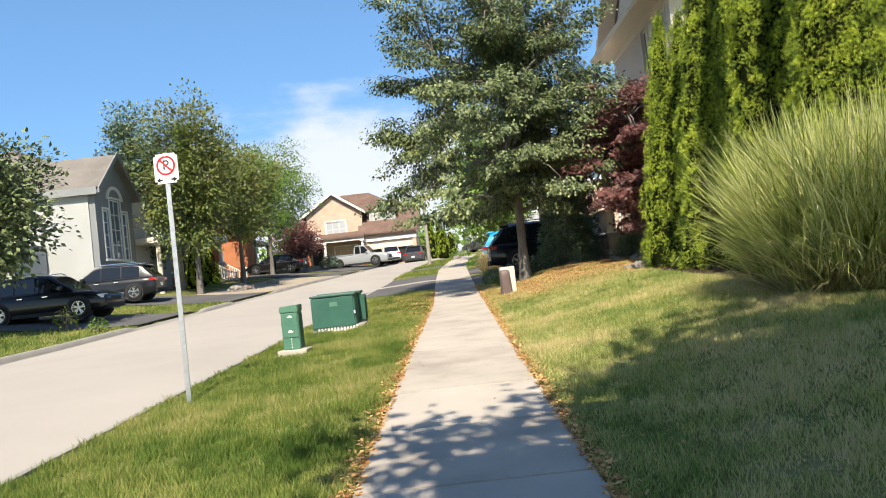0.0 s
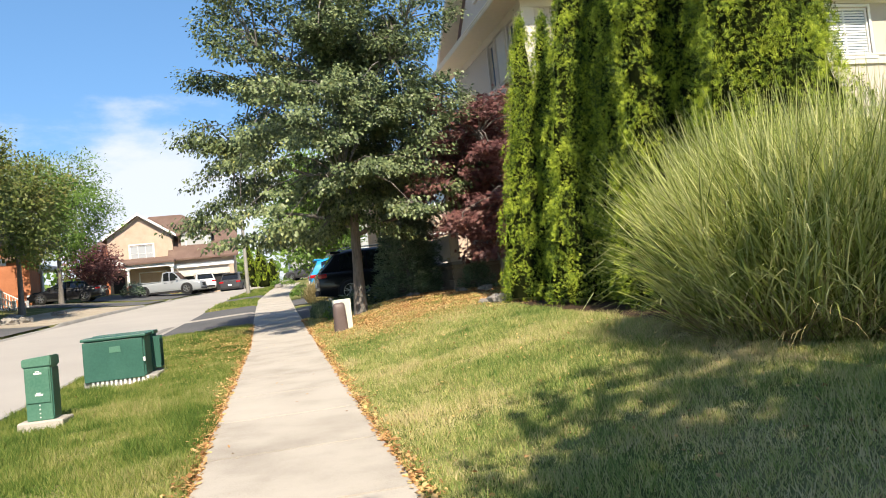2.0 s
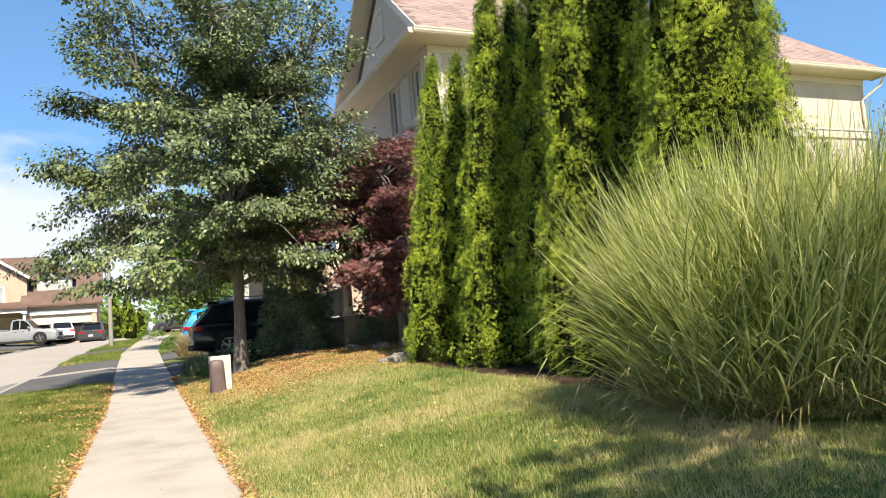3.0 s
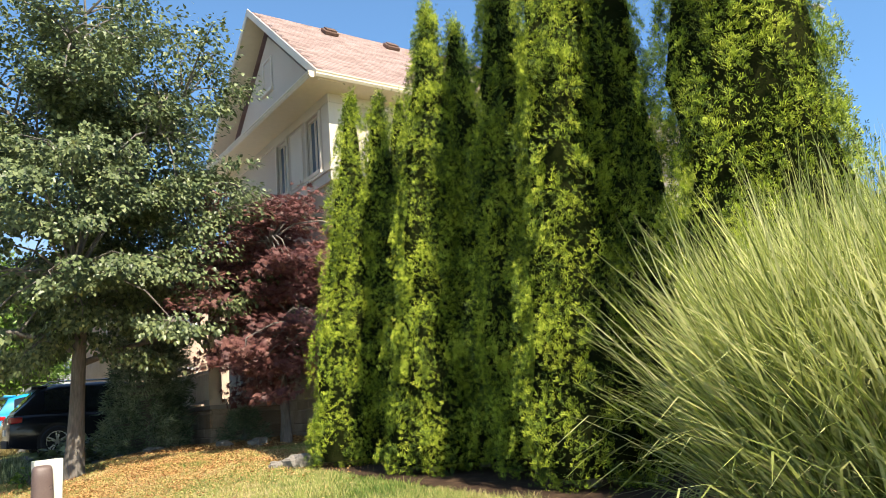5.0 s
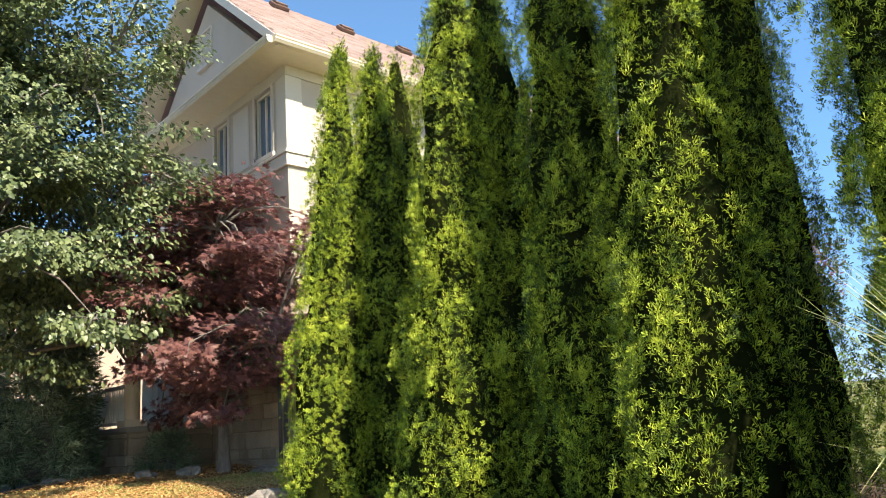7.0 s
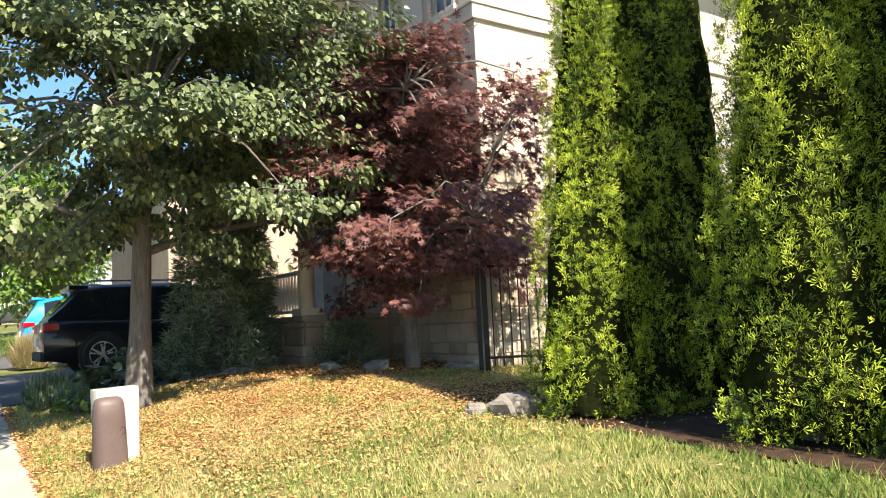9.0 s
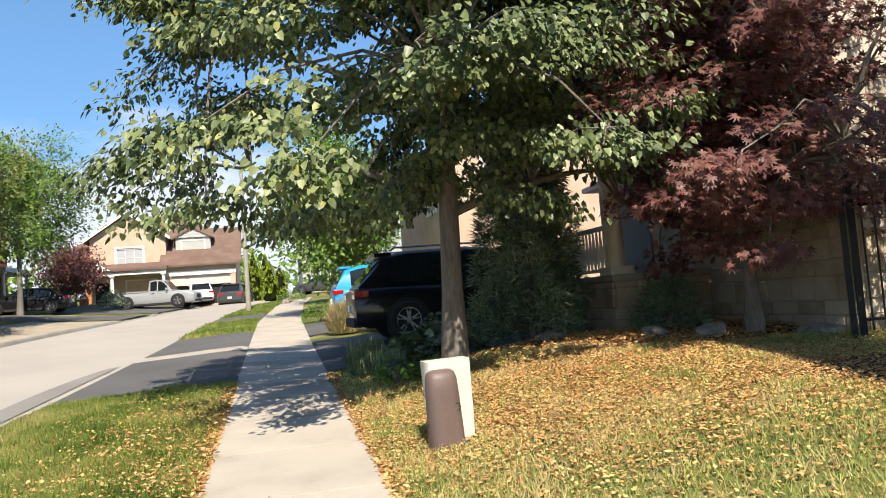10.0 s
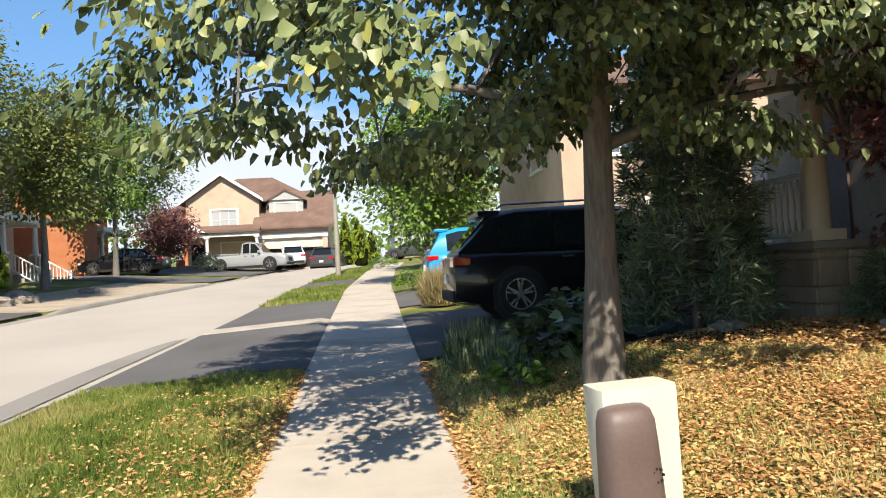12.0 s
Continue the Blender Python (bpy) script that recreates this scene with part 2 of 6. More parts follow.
def box(bm, x0, x1, y0, y1, z0, z1, bevel=0.0, m=None):
    r = bmesh.ops.create_cube(bm, size=1)
    vs = r["verts"]
    bmesh.ops.scale(bm, vec=(x1 - x0, y1 - y0, z1 - z0), verts=vs)
    bmesh.ops.translate(bm, vec=((x0 + x1) / 2, (y0 + y1) / 2, (z0 + z1) / 2), verts=vs)
    if bevel:
        es = list({e for v in vs for e in v.link_edges})
        r2 = bmesh.ops.bevel(bm, geom=es, offset=bevel, segments=2, affect="EDGES", profile=0.5)
        vs = list({v for f in r2["faces"] for v in f.verts} | {v for v in vs if v.is_valid})
    if m is not None:
        bmesh.ops.transform(bm, matrix=m, verts=[v for v in vs if v.is_valid])
    return bm


def bbox(x0, x1, y0, y1, z0, z1, bevel=0.0, m=None):
    return box(bmesh.new(), x0, x1, y0, y1, z0, z1, bevel, m)


def hoop(bm, x0, x1, z0, z1, t, y0, y1, top=None):
    """A mitred rectangular frame of width t in the xz plane."""
    top = t if top is None else top
    o = [(x0, z0), (x1, z0), (x1, z1), (x0, z1)]
    i = [(x0 + t, z0 + t), (x1 - t, z0 + t), (x1 - t, z1 - top), (x0 + t, z1 - top)]
    R4 = [[bm.verts.new((p[0], y, p[1])) for p in q] for q, y in ((o, y0), (i, y0), (i, y1), (o, y1))]
    for a, b in zip(R4, R4[1:] + R4[:1]):
        for k in range(4):
            bm.faces.new((a[k], a[(k + 1) % 4], b[(k + 1) % 4], b[k]))
    bmesh.ops.recalc_face_normals(bm, faces=bm.faces)
    return bm


def cyl(bm, a, b, r1, r2=None, seg=12, cap=True):
    a, b = Vector(a), Vector(b)
    r2 = r1 if r2 is None else r2
    q = (b - a).to_track_quat("Z", "Y").to_matrix().to_4x4()
    bmesh.ops.create_cone(bm, cap_ends=cap, segments=seg, radius1=r1, radius2=r2, depth=(b - a).length, matrix=Matrix.Translation((a + b) / 2) @ q)
    return bm


def prism(bm, pts, axis, a, b):
    """A polygon (list of 2D points) pushed along an axis from a to b."""
    def put(p, w):
        return {"x": (w, p[0], p[1]), "y": (p[0], w, p[1]), "z": (p[0], p[1], w)}[axis]
    v0 = [bm.verts.new(put(p, a)) for p in pts]
    v1 = [bm.verts.new(put(p, b)) for p in pts]
    k = len(pts)
    bm.faces.new(v0)
    bm.faces.new(v1[::-1])
    for i in range(k):
        bm.faces.new((v0[i], v1[i], v1[(i + 1) % k], v0[(i + 1) % k]))
    bmesh.ops.recalc_face_normals(bm, faces=bm.faces)
    return bm


def loft(bm, rings, cap=True):
    vs = [[bm.verts.new(p) for p in r] for r in rings]
    k = len(rings[0])
    for a, b in zip(vs, vs[1:]):
        for i in range(k):
            bm.faces.new((a[i], a[(i + 1) % k], b[(i + 1) % k], b[i]))
    if cap:
        bm.faces.new(vs[0][::-1])
        bm.faces.new(vs[-1])
    bmesh.ops.recalc_face_normals(bm, faces=bm.faces)
    return bm


def tube(bm, pts, radii, seg=8):
    rings = []
    for i, p in enumerate(pts):
        p = Vector(p)
        d = (Vector(pts[min(i + 1, len(pts) - 1)]) - Vector(pts[max(i - 1, 0)])).normalized()
        a = d.cross(Vector((0.31, 0.95, 0.07))).normalized()
        b = d.cross(a)
        rings.append([p + float(radii[i]) * (math.cos(t) * a + math.sin(t) * b) for t in (2 * math.pi * k / seg for k in range(seg))])
    return loft(bm, rings)


def mesh_np(name, verts, faces, mat, parent=None, label="", smooth=False):
    """A mesh from numpy arrays: verts (n, 3), faces (m, k)."""
    me = bpy.data.meshes.new(name)
    n, (f, k) = len(verts), faces.shape
    me.vertices.add(n)
    me.vertices.foreach_set("co", np.ascontiguousarray(verts, dtype=np.float32).ravel())
    me.loops.add(f * k)
    me.loops.foreach_set("vertex_index", np.ascontiguousarray(faces, dtype=np.int32).ravel())
    me.polygons.add(f)
    me.polygons.foreach_set("loop_start", np.arange(f, dtype=np.int32) * k)
    me.polygons.foreach_set("loop_total", np.full(f, k, dtype=np.int32))
    me.update(calc_edges=True)
    me.validate()
    if smooth:
        me.shade_smooth()
    me.materials.append(mat)
    ob = new(name, me)
    if parent is not None:
        ob.parent = parent
    if label:
        tagged(ob, label)
    return ob


def unit(a):
    return a / np.maximum(np.linalg.norm(a, axis=-1, keepdims=True), 1e-9)


OVAL = (np.array([(0, 0, 0), (0.3, 0.28, 0.05), (0.3, -0.28, 0.05), (0.72, 0.2, 0.0), (0.72, -0.2, 0.0), (1, 0, -0.12)]), np.array([(0, 2, 1), (1, 2, 3), (2, 4, 3), (3, 4, 5)]))
HEART = (np.array([(0.06, 0, 0), (0.12, 0.40, 0.07), (0.12, -0.40, 0.07), (1.1, 0, -0.16), (0.45, 0, -0.05), (0.66, 0.33, 0.0), (0.66, -0.33, 0.0)]),
         np.array([(0, 4, 1), (1, 4, 5), (5, 4, 3), (3, 4, 6), (6, 4, 2), (2, 4, 0)]))
DIAMOND = (np.array([(0, 0, 0), (0.45, 0.3, 0.06), (0.45, -0.3, 0.06), (1, 0, 0)]), np.array([(0, 2, 1), (1, 2, 3)]))
_st = [(0, 0, 0)]
for _k in range(7):
    _a = radians(-105 + 35 * _k)
    _L = (0.55, 0.85, 1.0, 1.1, 1.0, 0.85, 0.55)[_k]
    _st += [(0.36 * math.cos(_a - 0.33), 0.36 * math.sin(_a - 0.33), 0.0), (_L * math.cos(_a), _L * math.sin(_a), -0.12 * _L), (0.36 * math.cos(_a + 0.33), 0.36 * math.sin(_a + 0.33), 0.0)]
STAR = (np.array(_st), np.array([(1 + 3 * k, 2 + 3 * k, 3 + 3 * k) for k in range(7)] + [(0, 1 + 3 * k, 3 + 3 * k) for k in range(7)]))
_sp, _sf = [(0, 0, 0)], []
for _k in range(3):
    _a = radians(-40 + 40 * _k)
    _L = (0.75, 1.0, 0.75)[_k]
    _sp += [(_L * math.cos(_a - 0.10), _L * math.sin(_a - 0.10), 0.06 * (_k % 2)), (_L * 0.93 * math.cos(_a + 0.12), _L * 0.93 * math.sin(_a + 0.12), 0.1)]
    _sf.append((0, 1 + 2 * _k, 2 + 2 * _k))
SPRAY = (np.array(_sp), np.array(_sf))


def leaf_mesh(name, P, U, N, size, shape, mat, parent=None, label=""):
    """One small leaf at each point P, along U, facing N."""
    T, Fc = shape
    U = unit(U)
    V = unit(np.cross(N, U))
    W = np.cross(U, V)
    s = np.asarray(size).reshape(-1, 1, 1)
    vs = P[:, None, :] + s * (T[None, :, 0:1] * U[:, None] + T[None, :, 1:2] * V[:, None] + T[None, :, 2:3] * W[:, None])
    k = len(T)
    fs = (np.arange(len(P))[:, None, None] * k + Fc[None]).reshape(-1, Fc.shape[1])
    return mesh_np(name, vs.reshape(-1, 3), fs, mat, parent, label)


# ---------------------------------------------------------------- the lie of the land
def base_z(y):
    return 0.037 * np.minimum(y, 20) + 0.045 * np.clip(y - 20, 0, 75)


def walk_l(y):
    return np.interp(y, (-8, 4, 10, 18, 30, 40, 55, 70), (-0.85, -0.70, -0.60, -0.37, -0.32, -0.25, 0.55, 1.9))


def walk_r(y):
    return np.interp(y, (-8, 4, 10, 18, 30, 40, 55, 70), (0.70, 0.79, 0.85, 0.96, 1.10, 1.30, 2.05, 3.4))


def kerb_n(y):
    return np.interp(y, (-30, 6, 14, 22, 33, 45, 60, 80, 110), (-4.6, -3.75, -3.4, -3.2, -2.6, -2.2, -0.9, 2.5, 11))


def kerb_f(y):
    return np.interp(y, (-30, 10, 18, 25, 35, 46, 58, 80, 110), (-12.5, -11.0, -10.6, -9.9, -9.2, -8.3, -6.6, -3.5, 4))


def smooth01(a):
    a = np.clip(a, 0, 1)
    return a * a * (3 - 2 * a)


def land_z(x, y):
    """Height of the ground: rises along the street, mounds up on the house side, dips to the kerb."""
    x, y = np.asarray(x, float), np.asarray(y, float)
    z = base_z(y)
    fade = 1 - smooth01((y - 22.2) / 1.8)
    z = z + 0.44 * smooth01((x - walk_r(y) - 0.05) / 3.0) * (0.25 + 0.75 * fade) + 0.03 * smooth01((x - walk_r(y)) / 0.3)
    d = (walk_l(y) - x)
    z = z - 0.10 * smooth01(d / 2.8) + 0.03 * smooth01(d / 0.2)
    left = kerb_f(y) - x
    z = z + 0.55 * smooth01(left / 9.0)
    road = np.minimum(kerb_n(y) + 0.12 - x, x - kerb_f(y) + 0.12)
    return np.where(road > 0, base_z(y) - 0.40, z)


def road_z(x, y):
    c = (x - kerb_f(y)) / (kerb_n(y) - kerb_f(y))
    return base_z(y) - 0.19 + 0.10 * (1 - (2 * c - 1) ** 2)


# ---------------------------------------------------------------- ground, road, pavement
def grid(name, xs, ys, zf, mat, label, category="ground", xf=None):
    X, Y = np.meshgrid(xs, ys)
    if xf is not None:
        X = xf(X, Y)
    Z = zf(X, Y)
    k = len(xs)
    a = (np.arange(len(ys) - 1)[:, None] * k + np.arange(k - 1)[None]).ravel()
    F = np.stack((a, a + 1, a + k + 1, a + k), 1)
    ob = mesh_np(name, np.stack((X, Y, Z), -1).reshape(-1, 3), F, mat, smooth=True)
    return tagged(ob, label, category, kind="structure")


gx = np.unique(np.concatenate((np.linspace(-600, -40, 15), np.linspace(-40, -12, 29), np.linspace(-12, 9, 127), np.linspace(9, 40, 32), np.linspace(40, 600, 15))))
gy = np.unique(np.concatenate((np.linspace(-400, -12, 15), np.linspace(-12, 40, 209), np.linspace(40, 110, 71), np.linspace(110, 900, 15))))
grid("ground", gx, gy, land_z, M_LAWN, "sunlit patchy lawn ground beside the street", "ground")
grid("road", np.linspace(0, 1, 15), np.linspace(-30, 110, 141), road_z, M_ASPHALT, "pale sun-bleached asphalt residential road", "road",
     xf=lambda c, y: kerb_f(y) + c * (kerb_n(y) - kerb_f(y)))


def over(name, x0f, x1f, y0, y1, mat, label, category, lift=0.02, nx=70, ny=60):
    return grid(name, np.linspace(0, 1, nx), np.linspace(y0, y1, ny), lambda x, y: land_z(x, y) + lift, mat, label, category,
                xf=lambda c, y: (x0f(y) + c * (x1f(y) - x0f(y))))


def const(v):
    return lambda y: v + 0 * y


DRIVE0, DRIVE1 = 24.5, 30.0
over("driveway_1", walk_r, const(14), DRIVE0, DRIVE1, M_DRIVE, "dark asphalt driveway in front of the garage", "driveway", 0.03)
over("driveway_apron_1", lambda y: kerb_n(y) + 0.125, walk_l, DRIVE0, 29.55, M_DRIVE, "dark asphalt driveway apron between road and pavement", "driveway", 0.012)
over("concrete_strip", lambda y: kerb_n(y) + 0.125, walk_l, 29.55, 30.45, M_CONC, "pale concrete strip between two asphalt aprons", "driveway", 0.016, ny=6)
over("driveway_apron_2", lambda y: kerb_n(y) + 0.125, walk_l, 30.45, 35.2, M_DRIVE, "weathered asphalt apron of the next driveway", "driveway", 0.012)
over("driveway_2", walk_r, const(14), 31.9, 36.5, M_DRIVE, "asphalt driveway of the neighbouring house", "driveway", 0.03)
over("driveway_apron_3", lambda y: kerb_n(y) + 0.125, walk_l, 42.6, 46.5, M_DRIVE, "asphalt apron crossing the grass verge", "driveway", 0.012)
over("gravel_yard", lambda y: kerb_f(y) - 4.2, lambda y: kerb_f(y) - 0.2, 38.8, 53.4, M_GRAVEL, "dry tan gravel front garden across the street", "ground", 0.015)
over("planting_bed", const(4.4), const(9.5), 9.0, 18.4, M_MULCH, "dark bark mulch bed under the cedar hedge", "planting bed", 0.015)
over("planting_bed_2", lambda y: 3.3 + 0.3 * np.sin(y * 1.3) + 0.9 * np.clip((22.6 - y) / 2.2, 0, 1) ** 1.5, const(7.2), 20.4, 24.4, M_MULCH, "dark mulch bed strewn with fallen leaves before the porch", "planting bed", 0.015)
for _n, _y0, _y1, _x in (("driveway_left_1", 24.3, 28.8, -24), ("driveway_left_2", 33.2, 38.5, -22), ("driveway_left_3", 54, 58.5, -20), ("driveway_left_4", 60.5, 71.0, -12.5)):
    over(_n, const(_x), lambda y: kerb_f(y) - 0.125, _y0, _y1, M_DRIVE, "asphalt driveway across the street", "driveway", 0.03)


def kerb(name, xf, side, y0, y1, drops, label):
    """A kerb with face and gutter lip, dropped where driveways cross."""
    bm = bmesh.new()
    rings = []
    for y in np.arange(y0, y1 + 0.01, 0.5):
        x = float(xf(y))
        up = 1.0
        for a, b in drops:
            up = min(up, float(1 - smooth01((y - a + 0.6) / 0.6) * smooth01((b + 0.6 - y) / 0.6)))
        zr = float(base_z(y)) - 0.19
        top = zr + 0.05 + 0.10 * up
        rings.append([(x - side * 0.28, y, zr + 0.012), (x - side * 0.02, y, zr + 0.006), (x + side * 0.01, y, top - 0.02), (x + side * 0.04, y, top), (x + side * 0.13, y, top + 0.006), (x + side * 0.13, y, zr - 0.2), (x - side * 0.28, y, zr - 0.2)])
    loft(bm, rings)
    return tagged(part(name, bm, M_KERB, smooth=50), label, "kerb", kind="structure")


# darker strip on the road beside the gutter, narrowing at both ends
grid("road_strip", np.linspace(0, 1, 5), np.linspace(21.4, 30.2, 30), lambda x, y: road_z(x, y) + 0.014, M_ROADSTRIP, "darker strip of road along the gutter", "road",
     xf=lambda c, y: kerb_n(y) - 0.30 - (1 - c) * 0.42 * np.sin(np.clip((y - 21.4) / 8.8, 0, 1) * math.pi) ** 0.5)
kerb("kerb_1", kerb_n, 1, -25, 100, ((24.3, 35.2), (42.6, 46.5)), "weathered concrete kerb with a low gutter lip")
kerb("kerb_2", kerb_f, -1, -25, 100, ((24, 29), (33, 38.7), (53.5, 58.7), (60, 71)), "concrete kerb along the far side of the road")

# ---------------------------------------------------------------- backdrop
def cloud_bank():
    m = bpy.data.materials.new("cloud")
    m.use_nodes = True
    t = m.node_tree
    n, l = t.nodes, t.links
    co = n.new("ShaderNodeTexCoord")
    mp = n.new("ShaderNodeMapping")
    mp.inputs["Scale"].default_value = (0.004, 0.004, 0.009)
    nz = n.new("ShaderNodeTexNoise")
    nz.inputs["Scale"].default_value, nz.inputs["Detail"].default_value, nz.inputs["Roughness"].default_value = 1.0, 7, 0.55
    sep = n.new("ShaderNodeSeparateXYZ")
    hg = n.new("ShaderNodeMapRange")
    hg.inputs[1].default_value, hg.inputs[2].default_value, hg.inputs[3].default_value, hg.inputs[4].default_value = 60, 470, 0.52, -0.34
    ad = n.new("ShaderNodeMath")
    ad.operation = "ADD"
    cr = n.new("ShaderNodeMapRange")
    cr.interpolation_type = "SMOOTHSTEP"
    cr.inputs[1].default_value, cr.inputs[2].default_value, cr.inputs[3].default_value, cr.inputs[4].default_value = 0.42, 0.72, 0.0, 0.85
    em = n.new("ShaderNodeEmission")
    em.inputs[0].default_value, em.inputs[1].default_value = (0.93, 0.95, 1.0, 1), 0.64
    tr = n.new("ShaderNodeBsdfTransparent")
    ms = n.new("ShaderNodeMixShader")
    l.new(co.outputs["Object"], mp.inputs[0])
    l.new(mp.outputs[0], nz.inputs[0])
    l.new(co.outputs["Object"], sep.inputs[0])
    l.new(sep.outputs[2], hg.inputs[0])
    # the bank thins out to either side
    side = n.new("ShaderNodeMath")
    side.operation = "MULTIPLY_ADD"
    side.inputs[1].default_value, side.inputs[2].default_value = -0.00042, 0.05
    off = n.new("ShaderNodeMath")
    off.operation = "ADD"
    off.inputs[1].default_value = 110
    dist = n.new("ShaderNodeMath")
    dist.operation = "ABSOLUTE"
    l.new(sep.outputs[0], off.inputs[0])
    l.new(off.outputs[0], dist.inputs[0])
    l.new(dist.outputs[0], side.inputs[0])
    sm = n.new("ShaderNodeMath")
    sm.operation = "ADD"
    l.new(side.outputs[0], sm.inputs[0])
    l.new(hg.outputs[0], sm.inputs[1])
    l.new(nz.outputs[0], ad.inputs[0])
    l.new(sm.outputs[0], ad.inputs[1])
    l.new(ad.outputs[0], cr.inputs[0])
    # blue glow added to brighten the sky; fades with height, behind the cloud
    hz = n.new("ShaderNodeMapRange")
    hz.inputs[1].default_value, hz.inputs[2].default_value, hz.inputs[3].default_value, hz.inputs[4].default_value = 100, 1100, 0.55, 0.12
    l.new(sep.outputs[2], hz.inputs[0])
    hem = n.new("ShaderNodeEmission")
    hem.inputs[0].default_value, hem.inputs[1].default_value = (0.14, 0.47, 1.0, 1), 0.66
    hms = n.new("ShaderNodeMixShader")
    l.new(hz.outputs[0], hms.inputs[0])
    l.new(tr.outputs[0], hms.inputs[1])
    l.new(hem.outputs[0], hms.inputs[2])
    l.new(cr.outputs[0], ms.inputs[0])
    l.new(hms.outputs[0], ms.inputs[1])
    l.new(em.outputs[0], ms.inputs[2])
    l.new(ms.outputs[0], n["Material Output"].inputs[0])
    bm = bmesh.new()
    R = 1300
    cols = [[bm.verts.new((R * math.sin(radians(a)), R * math.cos(radians(a)), z)) for z in (-60, 150, 350, 600, 1100)] for a in range(-110, 111, 5)]
    for a, b in zip(cols, cols[1:]):
        for i in range(4):
            bm.faces.new((a[i], b[i], b[i + 1], a[i + 1]))
    ob = part("backdrop", bm, m)
    ob.visible_shadow = False
    tagged(ob, "soft white cloud bank low in a blue sky, with added blue glow", "sky", kind="structure")


cloud_bank()


# ---------------------------------------------------------------- plants
def cedar(x, y, height, radius, rng, lean=(0.0, 0.0), n=24000, size=1.0, bulge=1.0):
    """A columnar cedar: near-black core as painted shade, then overlapping fans of flat sprays that face outwards and
    point up.
    """
    z0 = float(land_z(x, y)) - 0.02
    root = empty("cedar", pose(x, y, z0), "tall columnar green cedar with dense feathery sprays in mulch", "cedar", "cedar hedge")
    ph = rng.uniform(0, 6)
    def rad(h, a):
        prof = np.interp(h, (0, 0.06, 0.2, 0.45, 0.7, 0.86, 0.95, 1.0), (0.75 * bulge, 1.12 * bulge, 1.10 * bulge, 0.92, 0.70, 0.40, 0.17, 0.01))
        lump = 1 + 0.09 * np.sin(3 * a + 9 * h + ph) + 0.09 * np.sin(5 * a - 17 * h + 2 * ph) + 0.06 * np.sin(2 * a + 31 * h) + 0.05 * np.sin(9 * a + 43 * h - ph)
        return radius * prof * lump
    def mid(h):
        return lean[0] * h ** 0.7, lean[1] * h ** 0.7
    # solid core whose dark colour stands in for shade behind the sprays
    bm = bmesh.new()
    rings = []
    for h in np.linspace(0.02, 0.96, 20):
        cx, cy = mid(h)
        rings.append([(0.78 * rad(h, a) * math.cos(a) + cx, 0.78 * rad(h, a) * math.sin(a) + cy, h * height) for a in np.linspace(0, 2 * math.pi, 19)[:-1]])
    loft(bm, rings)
    part("shade_core", bm, M_CEDARCORE, root, "near-black core standing in for shade inside the foliage", 60)
    bm = bmesh.new()
    cyl(bm, (0, 0, -0.05), (0, 0, 0.5), 0.07, 0.06, 8)
    part("trunk", bm, M_BARK, root, smooth=60)
    # fans of sprays: some proud, some sunk, so that dark gaps open between them
    n = int(n * radius * height / 2.6 * 0.9)
    per = 40
    nt = n // per
    h = rng.beta(1.05, 1.25, nt) * 0.985 + 0.008
    a = rng.uniform(0, 2 * math.pi, nt)
    out = np.stack((np.cos(a), np.sin(a), np.zeros(nt)), 1)
    side = np.stack((-np.sin(a), np.cos(a), np.zeros(nt)), 1)
    twist = rng.normal(0, 0.45, (nt, 1))
    face = unit(out + side * twist + np.array((0, 0, 1.0)) * rng.uniform(0.0, 0.5, (nt, 1)))
    push = -0.17 + 0.25 * rng.uniform(0, 1, nt) ** 0.8
    r = np.maximum(rad(h, a) * 0.94 + push * min(1.0, radius / 0.4), 0.0)
    cx, cy = mid(h)
    C = out * r[:, None] + np.stack((cx, cy, h * height), 1)
    C, O, S, Fc = np.repeat(C, per, 0), np.repeat(out, per, 0), np.repeat(side, per, 0), np.repeat(face, per, 0)
    m = len(C)
    along, across = rng.normal(0, 0.085, (m, 1)), rng.normal(0, 0.042, (m, 1))
    big = np.repeat(rng.uniform(0.65, 1.35, (nt, 1)), per, 0)
    P = C + (np.array((0, 0, 1.0)) * along + S * across) * big + O * (rng.normal(0, 0.018, (m, 1)) - 0.25 * along)
    U = np.array((0, 0, 1.0)) * rng.uniform(0.3, 1.1, (m, 1)) + S * across * 14 + O * rng.uniform(-0.1, 0.5, (m, 1)) + 0.32 * rng.normal(0, 1, (m, 3))
    N = Fc * 0.8 + np.array((0, -0.6, 0.45)) + 0.3 * rng.normal(0, 1, (m, 3))
    tagged(leaf_mesh("foliage", P, U, N, size * rng.uniform(0.028, 0.058, m), SPRAY, M_CEDAR, root), kind="stuff")
    return root


def branchy(root, rng, trunk, limbs, mat):
    """Trunk and limbs as tapered tubes: lists of (points, radii)."""
    bm = bmesh.new()
    tube(bm, trunk[0], trunk[1], 12)
    part("trunk", bm, mat, root, smooth=70)
    for pts, rad in limbs:
        bm = bmesh.new()
        tube(bm, pts, rad, 6)
        part("limb", bm, mat, root, smooth=70)


